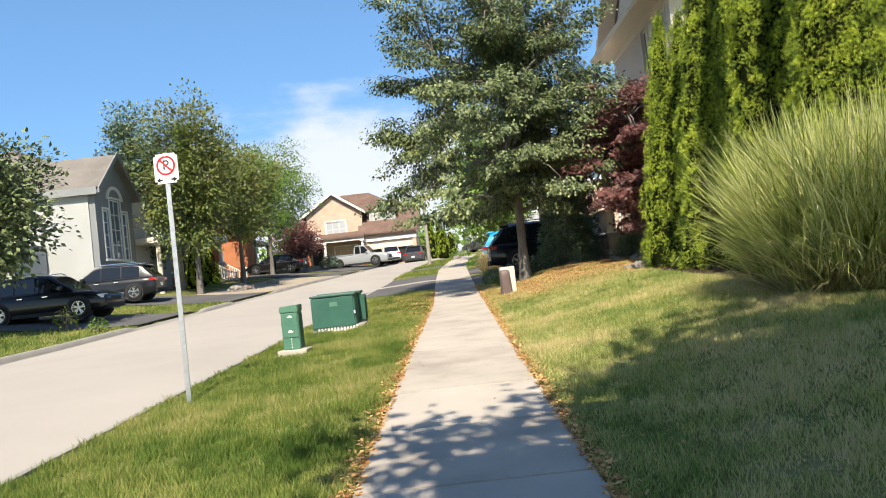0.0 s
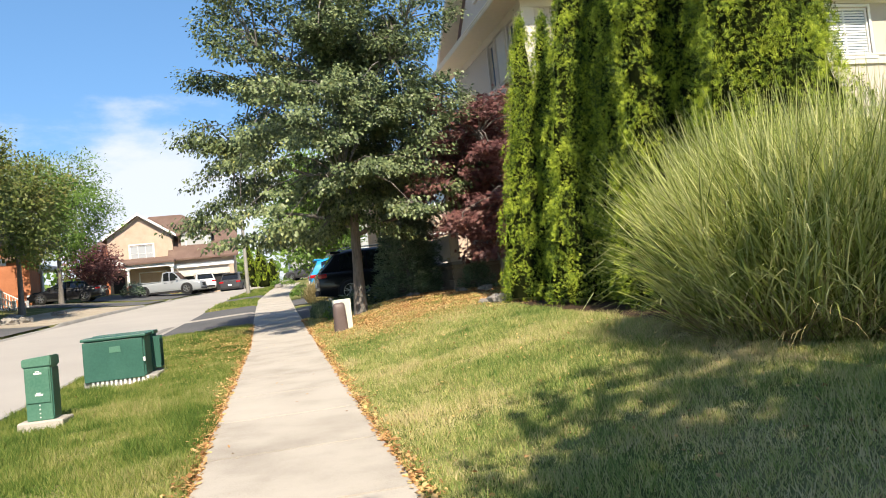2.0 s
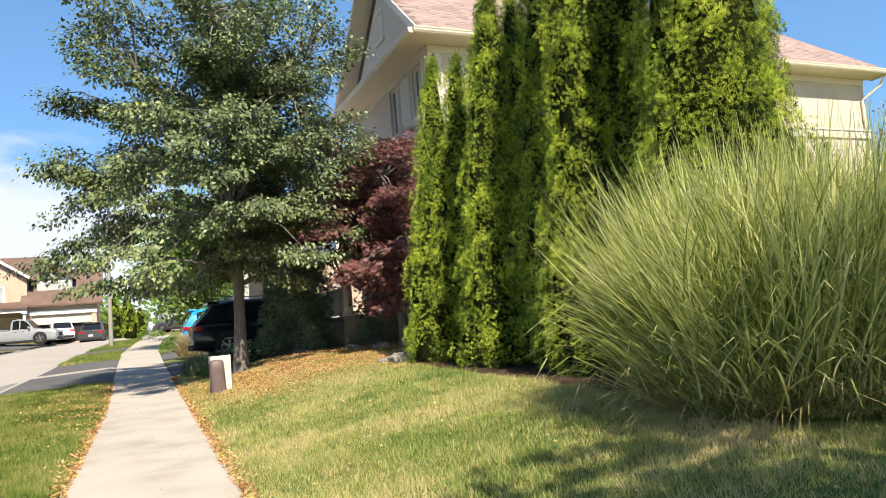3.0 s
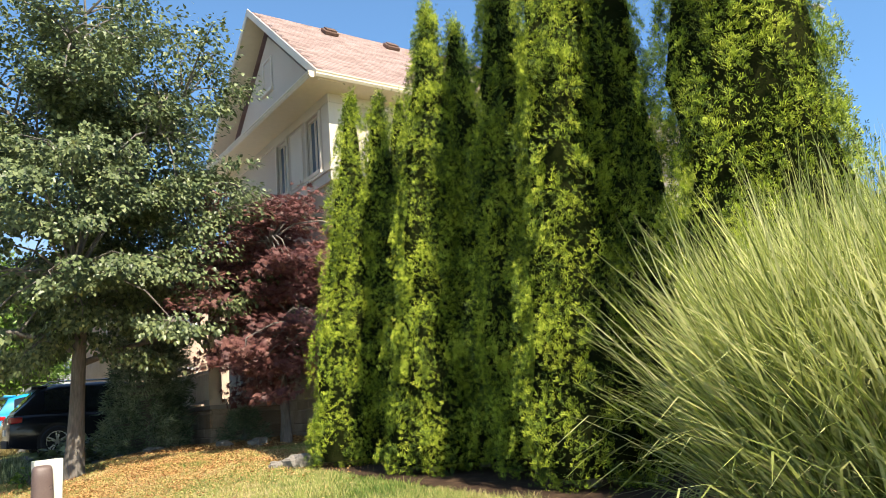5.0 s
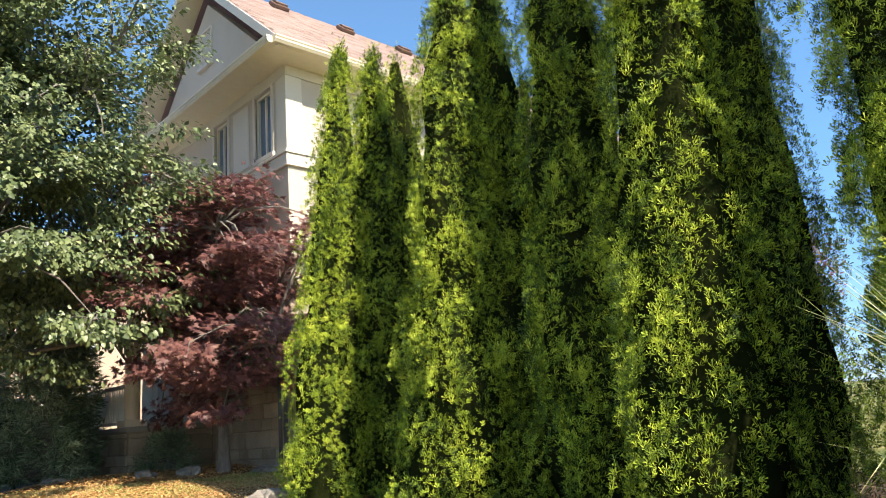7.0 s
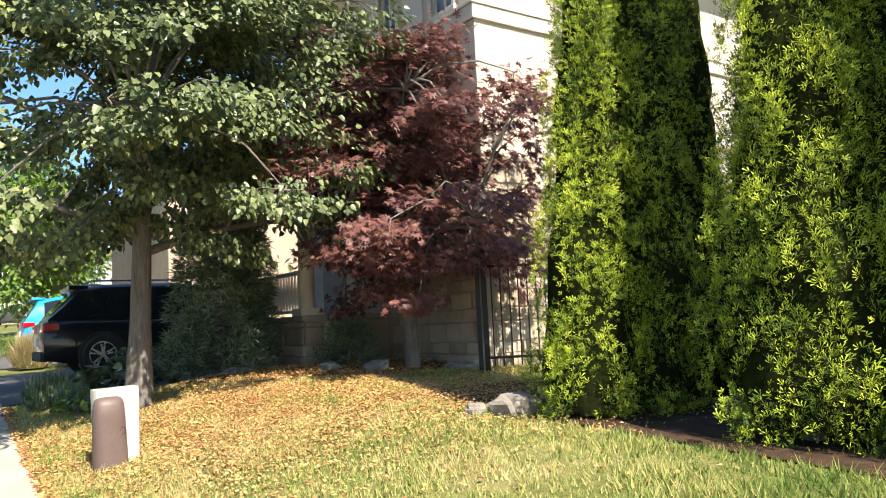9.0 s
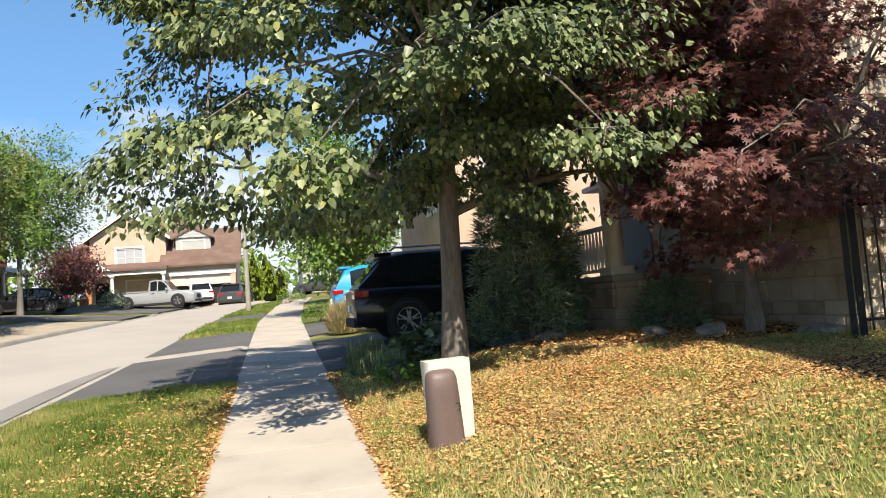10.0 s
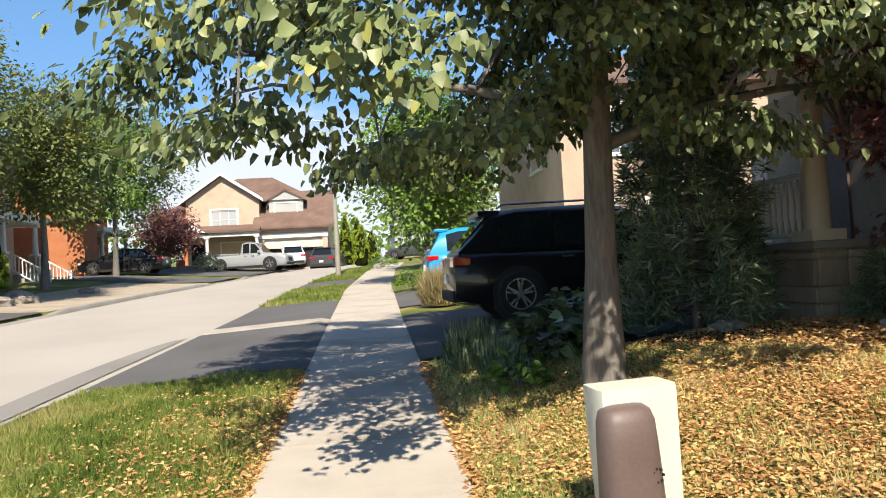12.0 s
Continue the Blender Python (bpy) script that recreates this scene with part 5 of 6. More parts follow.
    part("cabin", loft(bmesh.new(), [gring(*g) for g in gs]), paint_mat, root, smooth=35)
    # glass: side lights, windscreen, rear screen
    def gi(x):
        cols = list(zip(*gs))
        return [float(np.interp(x, cols[0], c)) for c in cols[1:]]
    def side_glass(xa, xb, s):
        bm = bmesh.new()
        top = []
        for x in np.linspace(xa, xb, 6):
            zb, wb, wt, zt = gi(x)
            wb, wt = wb * hw, wt * hw
            z1 = zt - min(0.10, (zt - zb) * 0.35)
            z0 = zb + 0.04
            f0, f1 = (z0 - zb) / (zt - zb + 1e-6), (z1 - zb) / (zt - zb + 1e-6)
            y0, y1 = wb + (wt - wb) * f0 + 0.012, wb + (wt - wb) * f1 + 0.012
            top.append([(x, s * y0, z0), (x, s * y1, max(z1, z0 + 0.01)), (x, s * (y1 - 0.02), max(z1, z0 + 0.01)), (x, s * (y0 - 0.02), z0)])
        loft(bm, top)
        part("side_window", bm, M_CARGLASS, root, "tinted glass")
    g0, g1 = gs[0][0], gs[-1][0]
    if kind in ("suv", "hatch"):
        cuts = [(g0 + (0.62 if kind == "suv" else 0.42), -hl * 0.36), (-hl * 0.33, hl * 0.02), (hl * 0.05, hl * 0.36)]
    elif kind == "sedan":
        cuts = [(g0 + 0.45, -hl * 0.08), (-hl * 0.05, hl * 0.33)]
    else:
        cuts = [(-hl * 0.03, hl * 0.12), (hl * 0.15, hl * 0.36)]
    for s in (-1, 1):
        for a, b in cuts:
            side_glass(a, b, s)
    def screen(a, b, nm):
        bm = bmesh.new()
        (xa, _, wa, _, za), (xb, _, _, wb, zb) = a, b
        d = Vector((xb - xa, 0, zb - za))
        nrm = Vector((-(zb - za), 0, xb - xa)).normalized()
        if (nrm.x > 0) != (xa > xb):
            nrm = -nrm
        lo, hi = Vector((xa, 0, za)) + d * 0.10 + nrm * 0.012, Vector((xa, 0, za)) + d * 0.92 + nrm * 0.012
        vs = [(lo.x, -wa * hw * 0.86, lo.z), (lo.x, wa * hw * 0.86, lo.z), (hi.x, wb * hw * 0.88, hi.z), (hi.x, -wb * hw * 0.88, hi.z)]
        t = [bm.verts.new(v) for v in vs] + [bm.verts.new(Vector(v) - nrm * 0.03) for v in vs]
        bm.faces.new(t[:4])
        for i in range(4):
            bm.faces.new((t[i], t[i + 4], t[(i + 1) % 4 + 4], t[(i + 1) % 4]))
        bmesh.ops.recalc_face_normals(bm, faces=bm.faces)
        part(nm, bm, M_CARGLASS, root, "tinted glass")
    screen(gs[0], gs[2] if kind == "suv" else gs[1], "rear_window")
    screen(gs[-1], gs[-2], "windscreen")
    # wheels before near-black discs that stand in for the shaded wheel wells
    for x in (ax_f, ax_r):
        for s in (-1, 1):
            bm = bmesh.new()
            cyl(bm, (x, s * (hw - 0.30), r * 1.0), (x, s * (hw + 0.003), r * 1.0), r * 1.17, r * 1.17, 24)
            part("wheel_well_disc", bm, M_DARK, root)
            wheel(root, x, s * (hw - 0.075), r, 0.235, s)
    # trim, lamps, bumpers, plate, mirrors, handles
    for s in (-1, 1):
        part("side_sill", bbox(ax_r + r * 1.2, ax_f - r * 1.2, s * hw * 0.93 - 0.06, s * hw * 0.93 + 0.06, gc - 0.01, gc + 0.13, 0.01), M_TYRE, root, "black plastic trim")
    part("rear_bumper", bbox(-hl - 0.02, -hl + 0.25, -hw * 0.82, hw * 0.82, gc + 0.08, gc + 0.26, 0.02), M_TYRE, root, "black plastic trim")
    part("front_bumper", bbox(hl - 0.22, hl + 0.015, -hw * 0.74, hw * 0.74, gc + 0.08, gc + 0.24, 0.02), M_TYRE, root, "black plastic trim")
    for s in (-1, 1):
        part("tail_lamp", bbox(-hl - 0.005, -hl + 0.28, min(s * hw * 0.55, s * hw * 0.955), max(s * hw * 0.55, s * hw * 0.955), belt * 0.80, belt * 0.94, 0.02), M_REDLAMP, root, "red tail lamp")
        part("headlamp", bbox(hl - 0.42, hl - 0.07, min(s * hw * 0.50, s * hw * 0.90), max(s * hw * 0.50, s * hw * 0.90), hood * 0.68, hood * 0.84, 0.025), M_LAMP, root, "clear headlamp")
        bm = bmesh.new()
        box(bm, hl * 0.34, hl * 0.34 + 0.13, min(s * hw * 0.96, s * (hw + 0.17)), max(s * hw * 0.96, s * (hw + 0.17)), belt + 0.03, belt + 0.19, 0.03)
        part("door_mirror", bm, paint_mat, root)
        for x in ((-hl * 0.30, hl * 0.08) if kind != "pickup" else (-hl * 0.0, hl * 0.18)):
            part("door_handle", bbox(x, x + 0.2, min(s * hw * 0.975, s * (hw * 0.975 + 0.03)), max(s * hw * 0.975, s * (hw * 0.975 + 0.03)), belt * 0.86, belt * 0.89), M_CHROME, root)
        if kind == "suv":
            bm = bmesh.new()
            tube(bm, [(-hl + 0.75, s * hw * 0.70, H * 0.985), (-hl + 0.85, s * hw * 0.70, H + 0.04), (hl * 0.05, s * hw * 0.71, H + 0.05), (hl * 0.12, s * hw * 0.70, H * 0.985)], [0.018] * 4, 6)
            part("roof_rail", bm, M_CHROME, root)
    part("grille", bbox(hl - 0.12, hl + 0.01, -hw * 0.42, hw * 0.42, gc + 0.32, hood * 0.74, 0.02), M_DARK, root)
    part("number_plate", bbox(-hl - 0.03, -hl + 0.02, -0.15, 0.15, belt * 0.55, belt * 0.55 + 0.15), M_SIGNWHT, root)
    if kind in ("suv", "hatch"):
        part("rear_spoiler", bbox(-hl + (0.46 if kind == "suv" else 0.22), -hl + (0.80 if kind == "suv" else 0.55), -hw * 0.66, hw * 0.66, H * 0.93, H * 0.975, 0.015), paint_mat, root)
    if kind == "pickup":
        part("load_bed", bbox(-hl + 0.12, -hl * 0.13, -hw * 0.80, hw * 0.80, belt * 0.98, belt * 1.03), M_DARK, root)
        for s in (-1, 1):
            part("bed_rail", bbox(-hl + 0.05, -hl * 0.12, min(s * hw * 0.84, s * hw * 0.96), max(s * hw * 0.84, s * hw * 0.96), belt * 0.97, belt * 1.06, 0.02), paint_mat, root)
        part("tailgate", bbox(-hl, -hl + 0.08, -hw * 0.9, hw * 0.9, belt * 0.55, belt * 1.06, 0.02), paint_mat, root)
    return root


def on_land(x, y, turn, lift=0.012, tilt=0.0):
    return pose(x, y, float(land_z(x, y)) + lift, tilt, 0, turn)


car("glossy black sport utility car parked on the driveway", on_land(4.15, 27.45, 0, 0.06), P_BLACK, 4.8, 1.93, 1.72, "suv")
car("bright blue hatchback parked on the neighbouring driveway", on_land(4.1, 34.2, 0, 0.05), P_BLUE, 4.3, 1.8, 1.58, "hatch")
car("black sport utility car on a driveway across the street", on_land(-14.3, 27.0, 0, 0.05), P_BLACK, 4.75, 1.9, 1.66, "suv")
car("dark grey sport utility car before the grey house", on_land(-15.6, 34.8, 184, 0.05), P_NAVY, 4.7, 1.88, 1.68, "suv")
car("black sedan parked under the street tree", on_land(-13.4, 60.2, 178, 0.05), P_BLACK, 4.8, 1.85, 1.45, "sedan")
car("silver pickup truck parked before the far house", on_land(-7.4, 67.5, -12, 0.05), P_SILVER, 5.8, 2.0, 1.93, "pickup", "pickup_truck")
car("white sport utility car parked by the far garage", on_land(-5.0, 72.2, 100, 0.05), P_WHITE, 4.4, 1.85, 1.6, "suv")
car("dark grey sport utility car beside the white one", on_land(-2.2, 71.4, 80, 0.05), P_GREY, 4.7, 1.9, 1.72, "suv")
car("grey car parked far along the bend", on_land(4.6, 78, 160, 0.05), P_GREY, 4.5, 1.8, 1.45, "sedan")


# ---------------------------------------------------------------- trees and shrubs
for _x, _y, _h, _r, _lx, _b in ((4.78, 15.92, 5.45, 0.38, 0.45, 1.15), (5.42, 15.72, 5.45, 0.42, 0.18, 1.1), (5.1, 14.15, 6.2, 0.50, 0.42, 1.1), (5.7, 13.95, 5.9, 0.52, 0.1, 1.15), (5.6, 12.85, 6.6, 0.52, 0.1, 1.1),
                               (5.27, 11.75, 7.0, 0.50, 0.2, 1.05), (5.85, 11.5, 6.8, 0.50, 0.1, 1.1), (5.8, 9.9, 7.0, 0.80, 0.0, 0.95), (6.5, 13.4, 5.0, 0.52, 0.0, 1.0), (6.0, 15.75, 5.6, 0.46, 0.0, 1.1)):
    cedar(_x, _y, _h, _r, R, (_lx, 0.0), n=14000 if _x > 5.95 else 43000, bulge=_b)
for _x, _y, _h, _r in ((-14.6, 44.0, 3.4, 0.55), (-15.2, 46.4, 3.2, 0.5), (-15.0, 48.2, 2.6, 0.5), (-0.9, 74.0, 4.2, 0.6), (0.0, 74.6, 4.0, 0.6), (0.3, 66.0, 2.6, 0.5), (1.0, 67.2, 2.4, 0.5)):
    cedar(_x, _y, _h, _r, R, n=4500, size=2.6)

broad_tree("linden_tree", "mature linden with grey-green leaves and a grey trunk", 2.35, 21.4, 2.0, 0.135, 5.5, 4.05, 2.6, 4.2, 1500, 82, HEART, 0.08, M_LINDEN, R, lean=(0.0, -0.5), fan=0.19, spread=0.13, limbs=17, droop=0.8, low=2.0, shape_pow=0.40, flat=0.6, boughs=270, sunward=0.42, tilt=0.5, twigs=420, skirt=0.5)
broad_tree("japanese_maple", "dark red maple with fine palmate leaves and slim trunk", 6.05, 20.75, 1.4, 0.09, 2.95, 1.9, 2.7, 2.35, 560, 44, STAR, 0.098, M_MAPLE, R, spread=0.20, limbs=9, droop=0.5, low=0.95, flat=0.35, lean=(-0.5, -0.2), shape_pow=0.5, twigs=120, tilt=0.35, boughs=150, sunward=0.4, skirt=0.15)
broad_tree("street_tree", "leafy tree beside the pavement shading the lawn", 3.75, -1.75, 2.6, 0.17, 5.9, 4.8, 3.5, 2.8, 760, 52, DIAMOND, 0.22, M_LINDEN, R, spread=0.40, limbs=9, low=3.2)
for _n, _l, _x, _y, _c, _rx, _rz, _mat, _k in (
        ("street_tree", "broad street tree with olive leaves on the far lawn", -14.1, 22.6, 4.1, 2.0, 2.3, M_LINDEN, 420),
        ("street_tree", "tall street tree with leaves turning orange", -13.0, 39.6, 6.4, 2.5, 4.1, M_AUTUMNLEAF, 560),
        ("street_tree", "street tree with leaves turning orange and red", -12.9, 48.0, 5.9, 2.9, 3.1, M_AUTUMNLEAF, 420),
        ("street_tree", "round street tree with bright green leaves", -13.4, 58.6, 6.7, 3.7, 3.8, M_GREENLEAF, 620),
        ("street_tree", "light green tree beyond the driveway", 2.7, 41.0, 4.3, 2.1, 3.0, M_GREENLEAF, 360),
        ("street_tree", "broad light green tree far along the pavement", 4.6, 52.0, 4.6, 3.0, 3.2, M_GREENLEAF, 420),
        ("street_tree", "small tree with reddish leaves by a front porch", -13.2, 69.0, 2.6, 2.2, 1.8, M_MAPLE, 260),
        ("street_tree", "dark purple-leaved tree beyond the house end", 33.0, 24.0, 5.8, 3.8, 3.6, M_MAPLE, 420)):
    broad_tree(_n, _l, _x, _y, max(1.0, _c - _rz * 0.8), 0.15, _c, _rx, _rx, _rz, _k, 44, DIAMOND, 0.2, _mat, R, spread=0.38, limbs=8, group="street trees", shape_pow=0.5, sunward=0.5)
broad_tree("spruce", "blue-green conifer behind the street trees", -17.5, 43.5, 1.2, 0.14, 6.0, 1.7, 1.7, 5.0, 420, 42, OVAL, 0.2, M_PINE, R, spread=0.38, limbs=8)
# distant woods that close the street
def far_woods():
    P = []
    for _ in range(90):
        a = R.uniform(-75, 70)
        d = R.uniform(105, 150)
        cx, cy = d * math.sin(radians(a)), d * math.cos(radians(a))
        zz = float(base_z(cy))
        P.append(R.normal(0, 1, (220, 3)) * np.array((3.0, 2.0, 1.9)) + np.array((cx, cy, zz + 2.8)))
    P = np.concatenate(P)
    n = len(P)
    ob = leaf_mesh("far_woods", P, R.normal(0, 1, (n, 3)), R.normal(0, 1, (n, 3)) + np.array((0, -0.6, 0.8)), R.uniform(0.6, 1.3, n), OVAL, M_GREENLEAF)
    tagged(ob, "distant green trees behind the far houses", "trees", kind="stuff")


far_woods()


def needle_shrub(x, y, h, r, n, label, mat=None, size=0.16, name="pine_shrub", shape=DIAMOND):
    """A loose conifer: whorled boughs with starry needle tufts."""
    z0 = float(land_z(x, y))
    root = empty(name, pose(x, y, z0), label, "shrub")
    bm = bmesh.new()
    tube(bm, [(0, 0, -0.05), (0.03, 0.02, h * 0.5), (0, 0, h * 0.95)], [0.06, 0.04, 0.012], 8)
    part("trunk", bm, M_BARK, root, smooth=60)
    nt = n // 22
    hh = R.uniform(0.06, 1, nt)
    a = R.uniform(0, 6.283, nt)
    rr = r * (1 - 0.62 * hh) * (0.4 + 0.6 * R.uniform(0, 1, nt) ** 0.5) * (1 + 0.2 * np.sin(4 * a + 7 * hh))
    C = np.stack((rr * np.cos(a), rr * np.sin(a), hh * h - 0.08 * rr), 1)
    bm = bmesh.new()
    for c in C[::5]:
        tube(bm, [(0, 0, min(h * 0.9, c[2] + 0.05)), tuple(c)], [0.012, 0.005], 4)
    tagged(part("bough", bm, M_BARK, root), kind="stuff")
    cc = np.repeat(C, 22, 0)
    m = len(cc)
    out = unit(cc * np.array((1, 1, 0)))
    U = out * 0.8 + R.normal(0, 1, (m, 3)) * 0.8 + np.array((0, 0, 0.1))
    tagged(leaf_mesh("foliage", cc + R.normal(0, 0.035, (m, 3)), U, R.normal(0, 1, (m, 3)), R.uniform(0.7, 1.2, m) * size, shape, mat or M_PINE, root), kind="stuff")
    return root


NEEDLE = (DIAMOND[0] * np.array((1, 0.2, 1)), DIAMOND[1])
needle_shrub(4.0, 23.2, 4.0, 0.85, 24000, "dark loose pine shrub beside the linden trunk", shape=NEEDLE, size=0.17)
needle_shrub(4.6, 24.4, 3.8, 0.8, 15000, "dark loose pine shrub before the porch", shape=NEEDLE, size=0.17)
needle_shrub(5.7, 22.2, 0.7, 0.6, 4000, "low dark evergreen shrub in the mulch bed", shape=NEEDLE, size=0.12)
reed_clump("ornamental_grass", "huge arching clump of green-yellow ornamental grass", 4.85, 8.5, 11500, 2.25, 1.3, 0.95, R, wid=0.0068, kstraw=0.2, group="ornamental grasses")
reed_clump("ornamental_grass", "huge arching clump of green-yellow ornamental grass", 6.2, 7.2, 9500, 2.25, 1.35, 0.9, R, wid=0.0068, kstraw=0.2, group="ornamental grasses")
reed_clump("ornamental_grass", "pale feathery ornamental grass beside the pavement", 2.0, 31.3, 2600, 0.95, 0.85, 0.3, R, M_STRAW, "ornamental grasses", 0.008, 0, 0.2)
reed_clump("ornamental_grass", "pale feathery ornamental grass beside the pavement", 2.9, 31.0, 2200, 1.0, 0.8, 0.3, R, M_STRAW, "ornamental grasses", 0.008, 0, 0.2)
reed_clump("lavender_bush", "grey-green lavender bush at the driveway edge", 1.55, 23.5, 1500, 0.6, 0.5, 0.25, R, M_PINE, "", 0.006, 0, 0.2)
reed_clump("lavender_bush", "grey-green lavender bush at the driveway edge", 1.75, 22.7, 900, 0.45, 0.4, 0.2, R, M_PINE, "", 0.006, 0, 0.2)


def leafy_plant(x, y, r, h, n, size, label, mat, name="hosta", shape=HEART):
    z0 = float(land_z(x, y))
    root = empty(name, pose(x, y, z0), label, "plant")
    a = R.uniform(0, 6.283, n)
    q = np.sqrt(R.uniform(0, 1, n))
    P = np.stack((q * r * np.cos(a), q * r * np.sin(a), h * (1 - 0.6 * q * q) * R.uniform(0.3, 1, n)), 1)
    U = np.stack((np.cos(a), np.sin(a), R.uniform(-0.5, 0.4, n)), 1) + R.normal(0, 0.3, (n, 3))
    tagged(leaf_mesh("foliage", P, U, np.array((0, 0, 1.0)) + R.normal(0, 0.5, (n, 3)), R.uniform(0.6, 1.1, n) * size, shape, mat, root), kind="stuff")
    bm = bmesh.new()
    for k in range(7):
        b = k * 0.9
        tube(bm, [(0, 0, -0.03), (r * 0.3 * math.cos(b), r * 0.3 * math.sin(b), h * 0.5), (r * 0.6 * math.cos(b), r * 0.6 * math.sin(b), h * 0.75)], [0.012, 0.009, 0.004], 5)
    part("stem", bm, M_BARK, root)
    return root


leafy_plant(2.35, 23.3, 0.5, 0.62, 260, 0.17, "broad-leaved green plant at the trunk's foot", M_LINDEN)
leafy_plant(2.9, 24.0, 0.6, 0.8, 420, 0.15, "dark leafy shrub between trunk and car", M_LINDEN, "shrub")
leafy_plant(1.75, 22.1, 0.3, 0.35, 120, 0.10, "low leafy weed by the pavement", M_GREENLEAF, "weed")
leafy_plant(1.75, 37.3, 0.55, 0.7, 1400, 0.07, "clipped yellow-green box hedge by the pavement", M_GREENLEAF, "hedge", OVAL)
leafy_plant(2.4, 38.2, 0.6, 0.7, 1400, 0.07, "clipped yellow-green box hedge by the pavement", M_GREENLEAF, "hedge", OVAL)
leafy_plant(-9.8, 65.2, 0.9, 1.4, 1500, 0.13, "rounded dark green shrub by the far porch", M_PINE, "shrub", OVAL)
leafy_plant(1.6, 60.5, 0.9, 0.8, 900, 0.13, "low green shrub beside the far pavement", M_GREENLEAF, "shrub", OVAL)
leafy_plant(-12.3, 24.0, 0.35, 0.9, 260, 0.11, "potted flowers with orange blooms by a driveway", M_AUTUMNLEAF, "shrub", OVAL)
leafy_plant(-10.9, 23.2, 0.3, 0.5, 200, 0.10, "small flowering plant by the kerb", M_GREENLEAF, "shrub", OVAL)
for _q in ((4.4, 16.4, 0.24, 0.19, 0.15, 20), (4.72, 16.75, 0.2, 0.16, 0.11, 70), (4.15, 16.65, 0.13, 0.1, 0.08, 50), (6.55, 20.25, 0.28, 0.2, 0.1, 0), (5.5, 20.9, 0.2, 0.16, 0.13, 40), (5.0, 21.4, 0.17, 0.13, 0.11, 10), (4.35, 8.75, 0.2, 0.16, 0.14, 0), (3.9, 22.3, 0.2, 0.15, 0.07, 30), (1.2, 58.5, 0.3, 0.25, 0.25, 0),
           (-11.5, 41.0, 0.5, 0.35, 0.25, 10), (-11.2, 42.3, 0.45, 0.4, 0.22, 40), (-12.0, 43.5, 0.6, 0.4, 0.25, 80), (-10.8, 47, 0.4, 0.3, 0.2, 0)):
    rock(_q[0], _q[1], _q[2], _q[3], _q[4], R, turn=_q[5])


# ---------------------------------------------------------------- street furniture
def transformer():
    x0, x1, y0, y1 = -2.74, -1.80, 15.05, 16.15
    z = float(land_z(-2.2, 15.2)) + 0.02
    root = empty("transformer", pose(0, 0, 0), "dark green steel pad-mounted transformer on a concrete base", "transformer")
    part("pad", bbox(x0 - 0.02, x1 + 0.10, y0 + 0.03, y1 + 0.1, z - 0.25, z + 0.09, 0.015), M_KERB, root, "pale concrete pad")
    for k in range(13):
        xx = x0 + 0.1 + k * 0.065
        part("base_rib", bbox(xx, xx + 0.032, y0 + 0.0, y0 + 0.03, z - 0.06, z + 0.088), M_WHITE, root, "pale base rib")
    b = z + 0.095
    part("cabinet", bbox(x0 + 0.02, x1 - 0.05, y0 + 0.02, y1 - 0.45, b, b + 0.60, 0.012), M_GREEN, root)
    d = part("door", bbox(x0, x1 - 0.08, y0 - 0.015, y0 + 0.02, b - 0.02, b + 0.585, 0.008), M_GREEN, root)
    part("notice_plate", bbox(x0 + 0.38, x0 + 0.54, y0 - 0.022, y0 - 0.012, b + 0.40, b + 0.49), M_GREENLT, d, "faded blank notice plate")
    part("lid", bbox(x0 - 0.02, x1 - 0.02, y0 - 0.04, y1 - 0.42, b + 0.60, b + 0.645, 0.015), M_GREEN, root)
    part("tank", bbox(x0 + 0.05, x1 - 0.02, y1 - 0.45, y1, b, b + 0.60, 0.012), M_GREEN, root)
    part("tank_lid", bbox(x0 + 0.02, x1 + 0.01, y1 - 0.45, y1 + 0.03, b + 0.60, b + 0.66, 0.012), M_GREEN, root)
    for k in range(6):
        yy = y1 - 0.42 + k * 0.075
        part("cooling_fin", bbox(x1 - 0.02, x1 + 0.08, yy, yy + 0.02, b + 0.05, b + 0.56), M_GREEN, root)
    part("padlock", bbox(x1 - 0.08, x1 - 0.05, y0 - 0.035, y0 - 0.01, b + 0.22, b + 0.28), M_WHITE, root)


transformer()


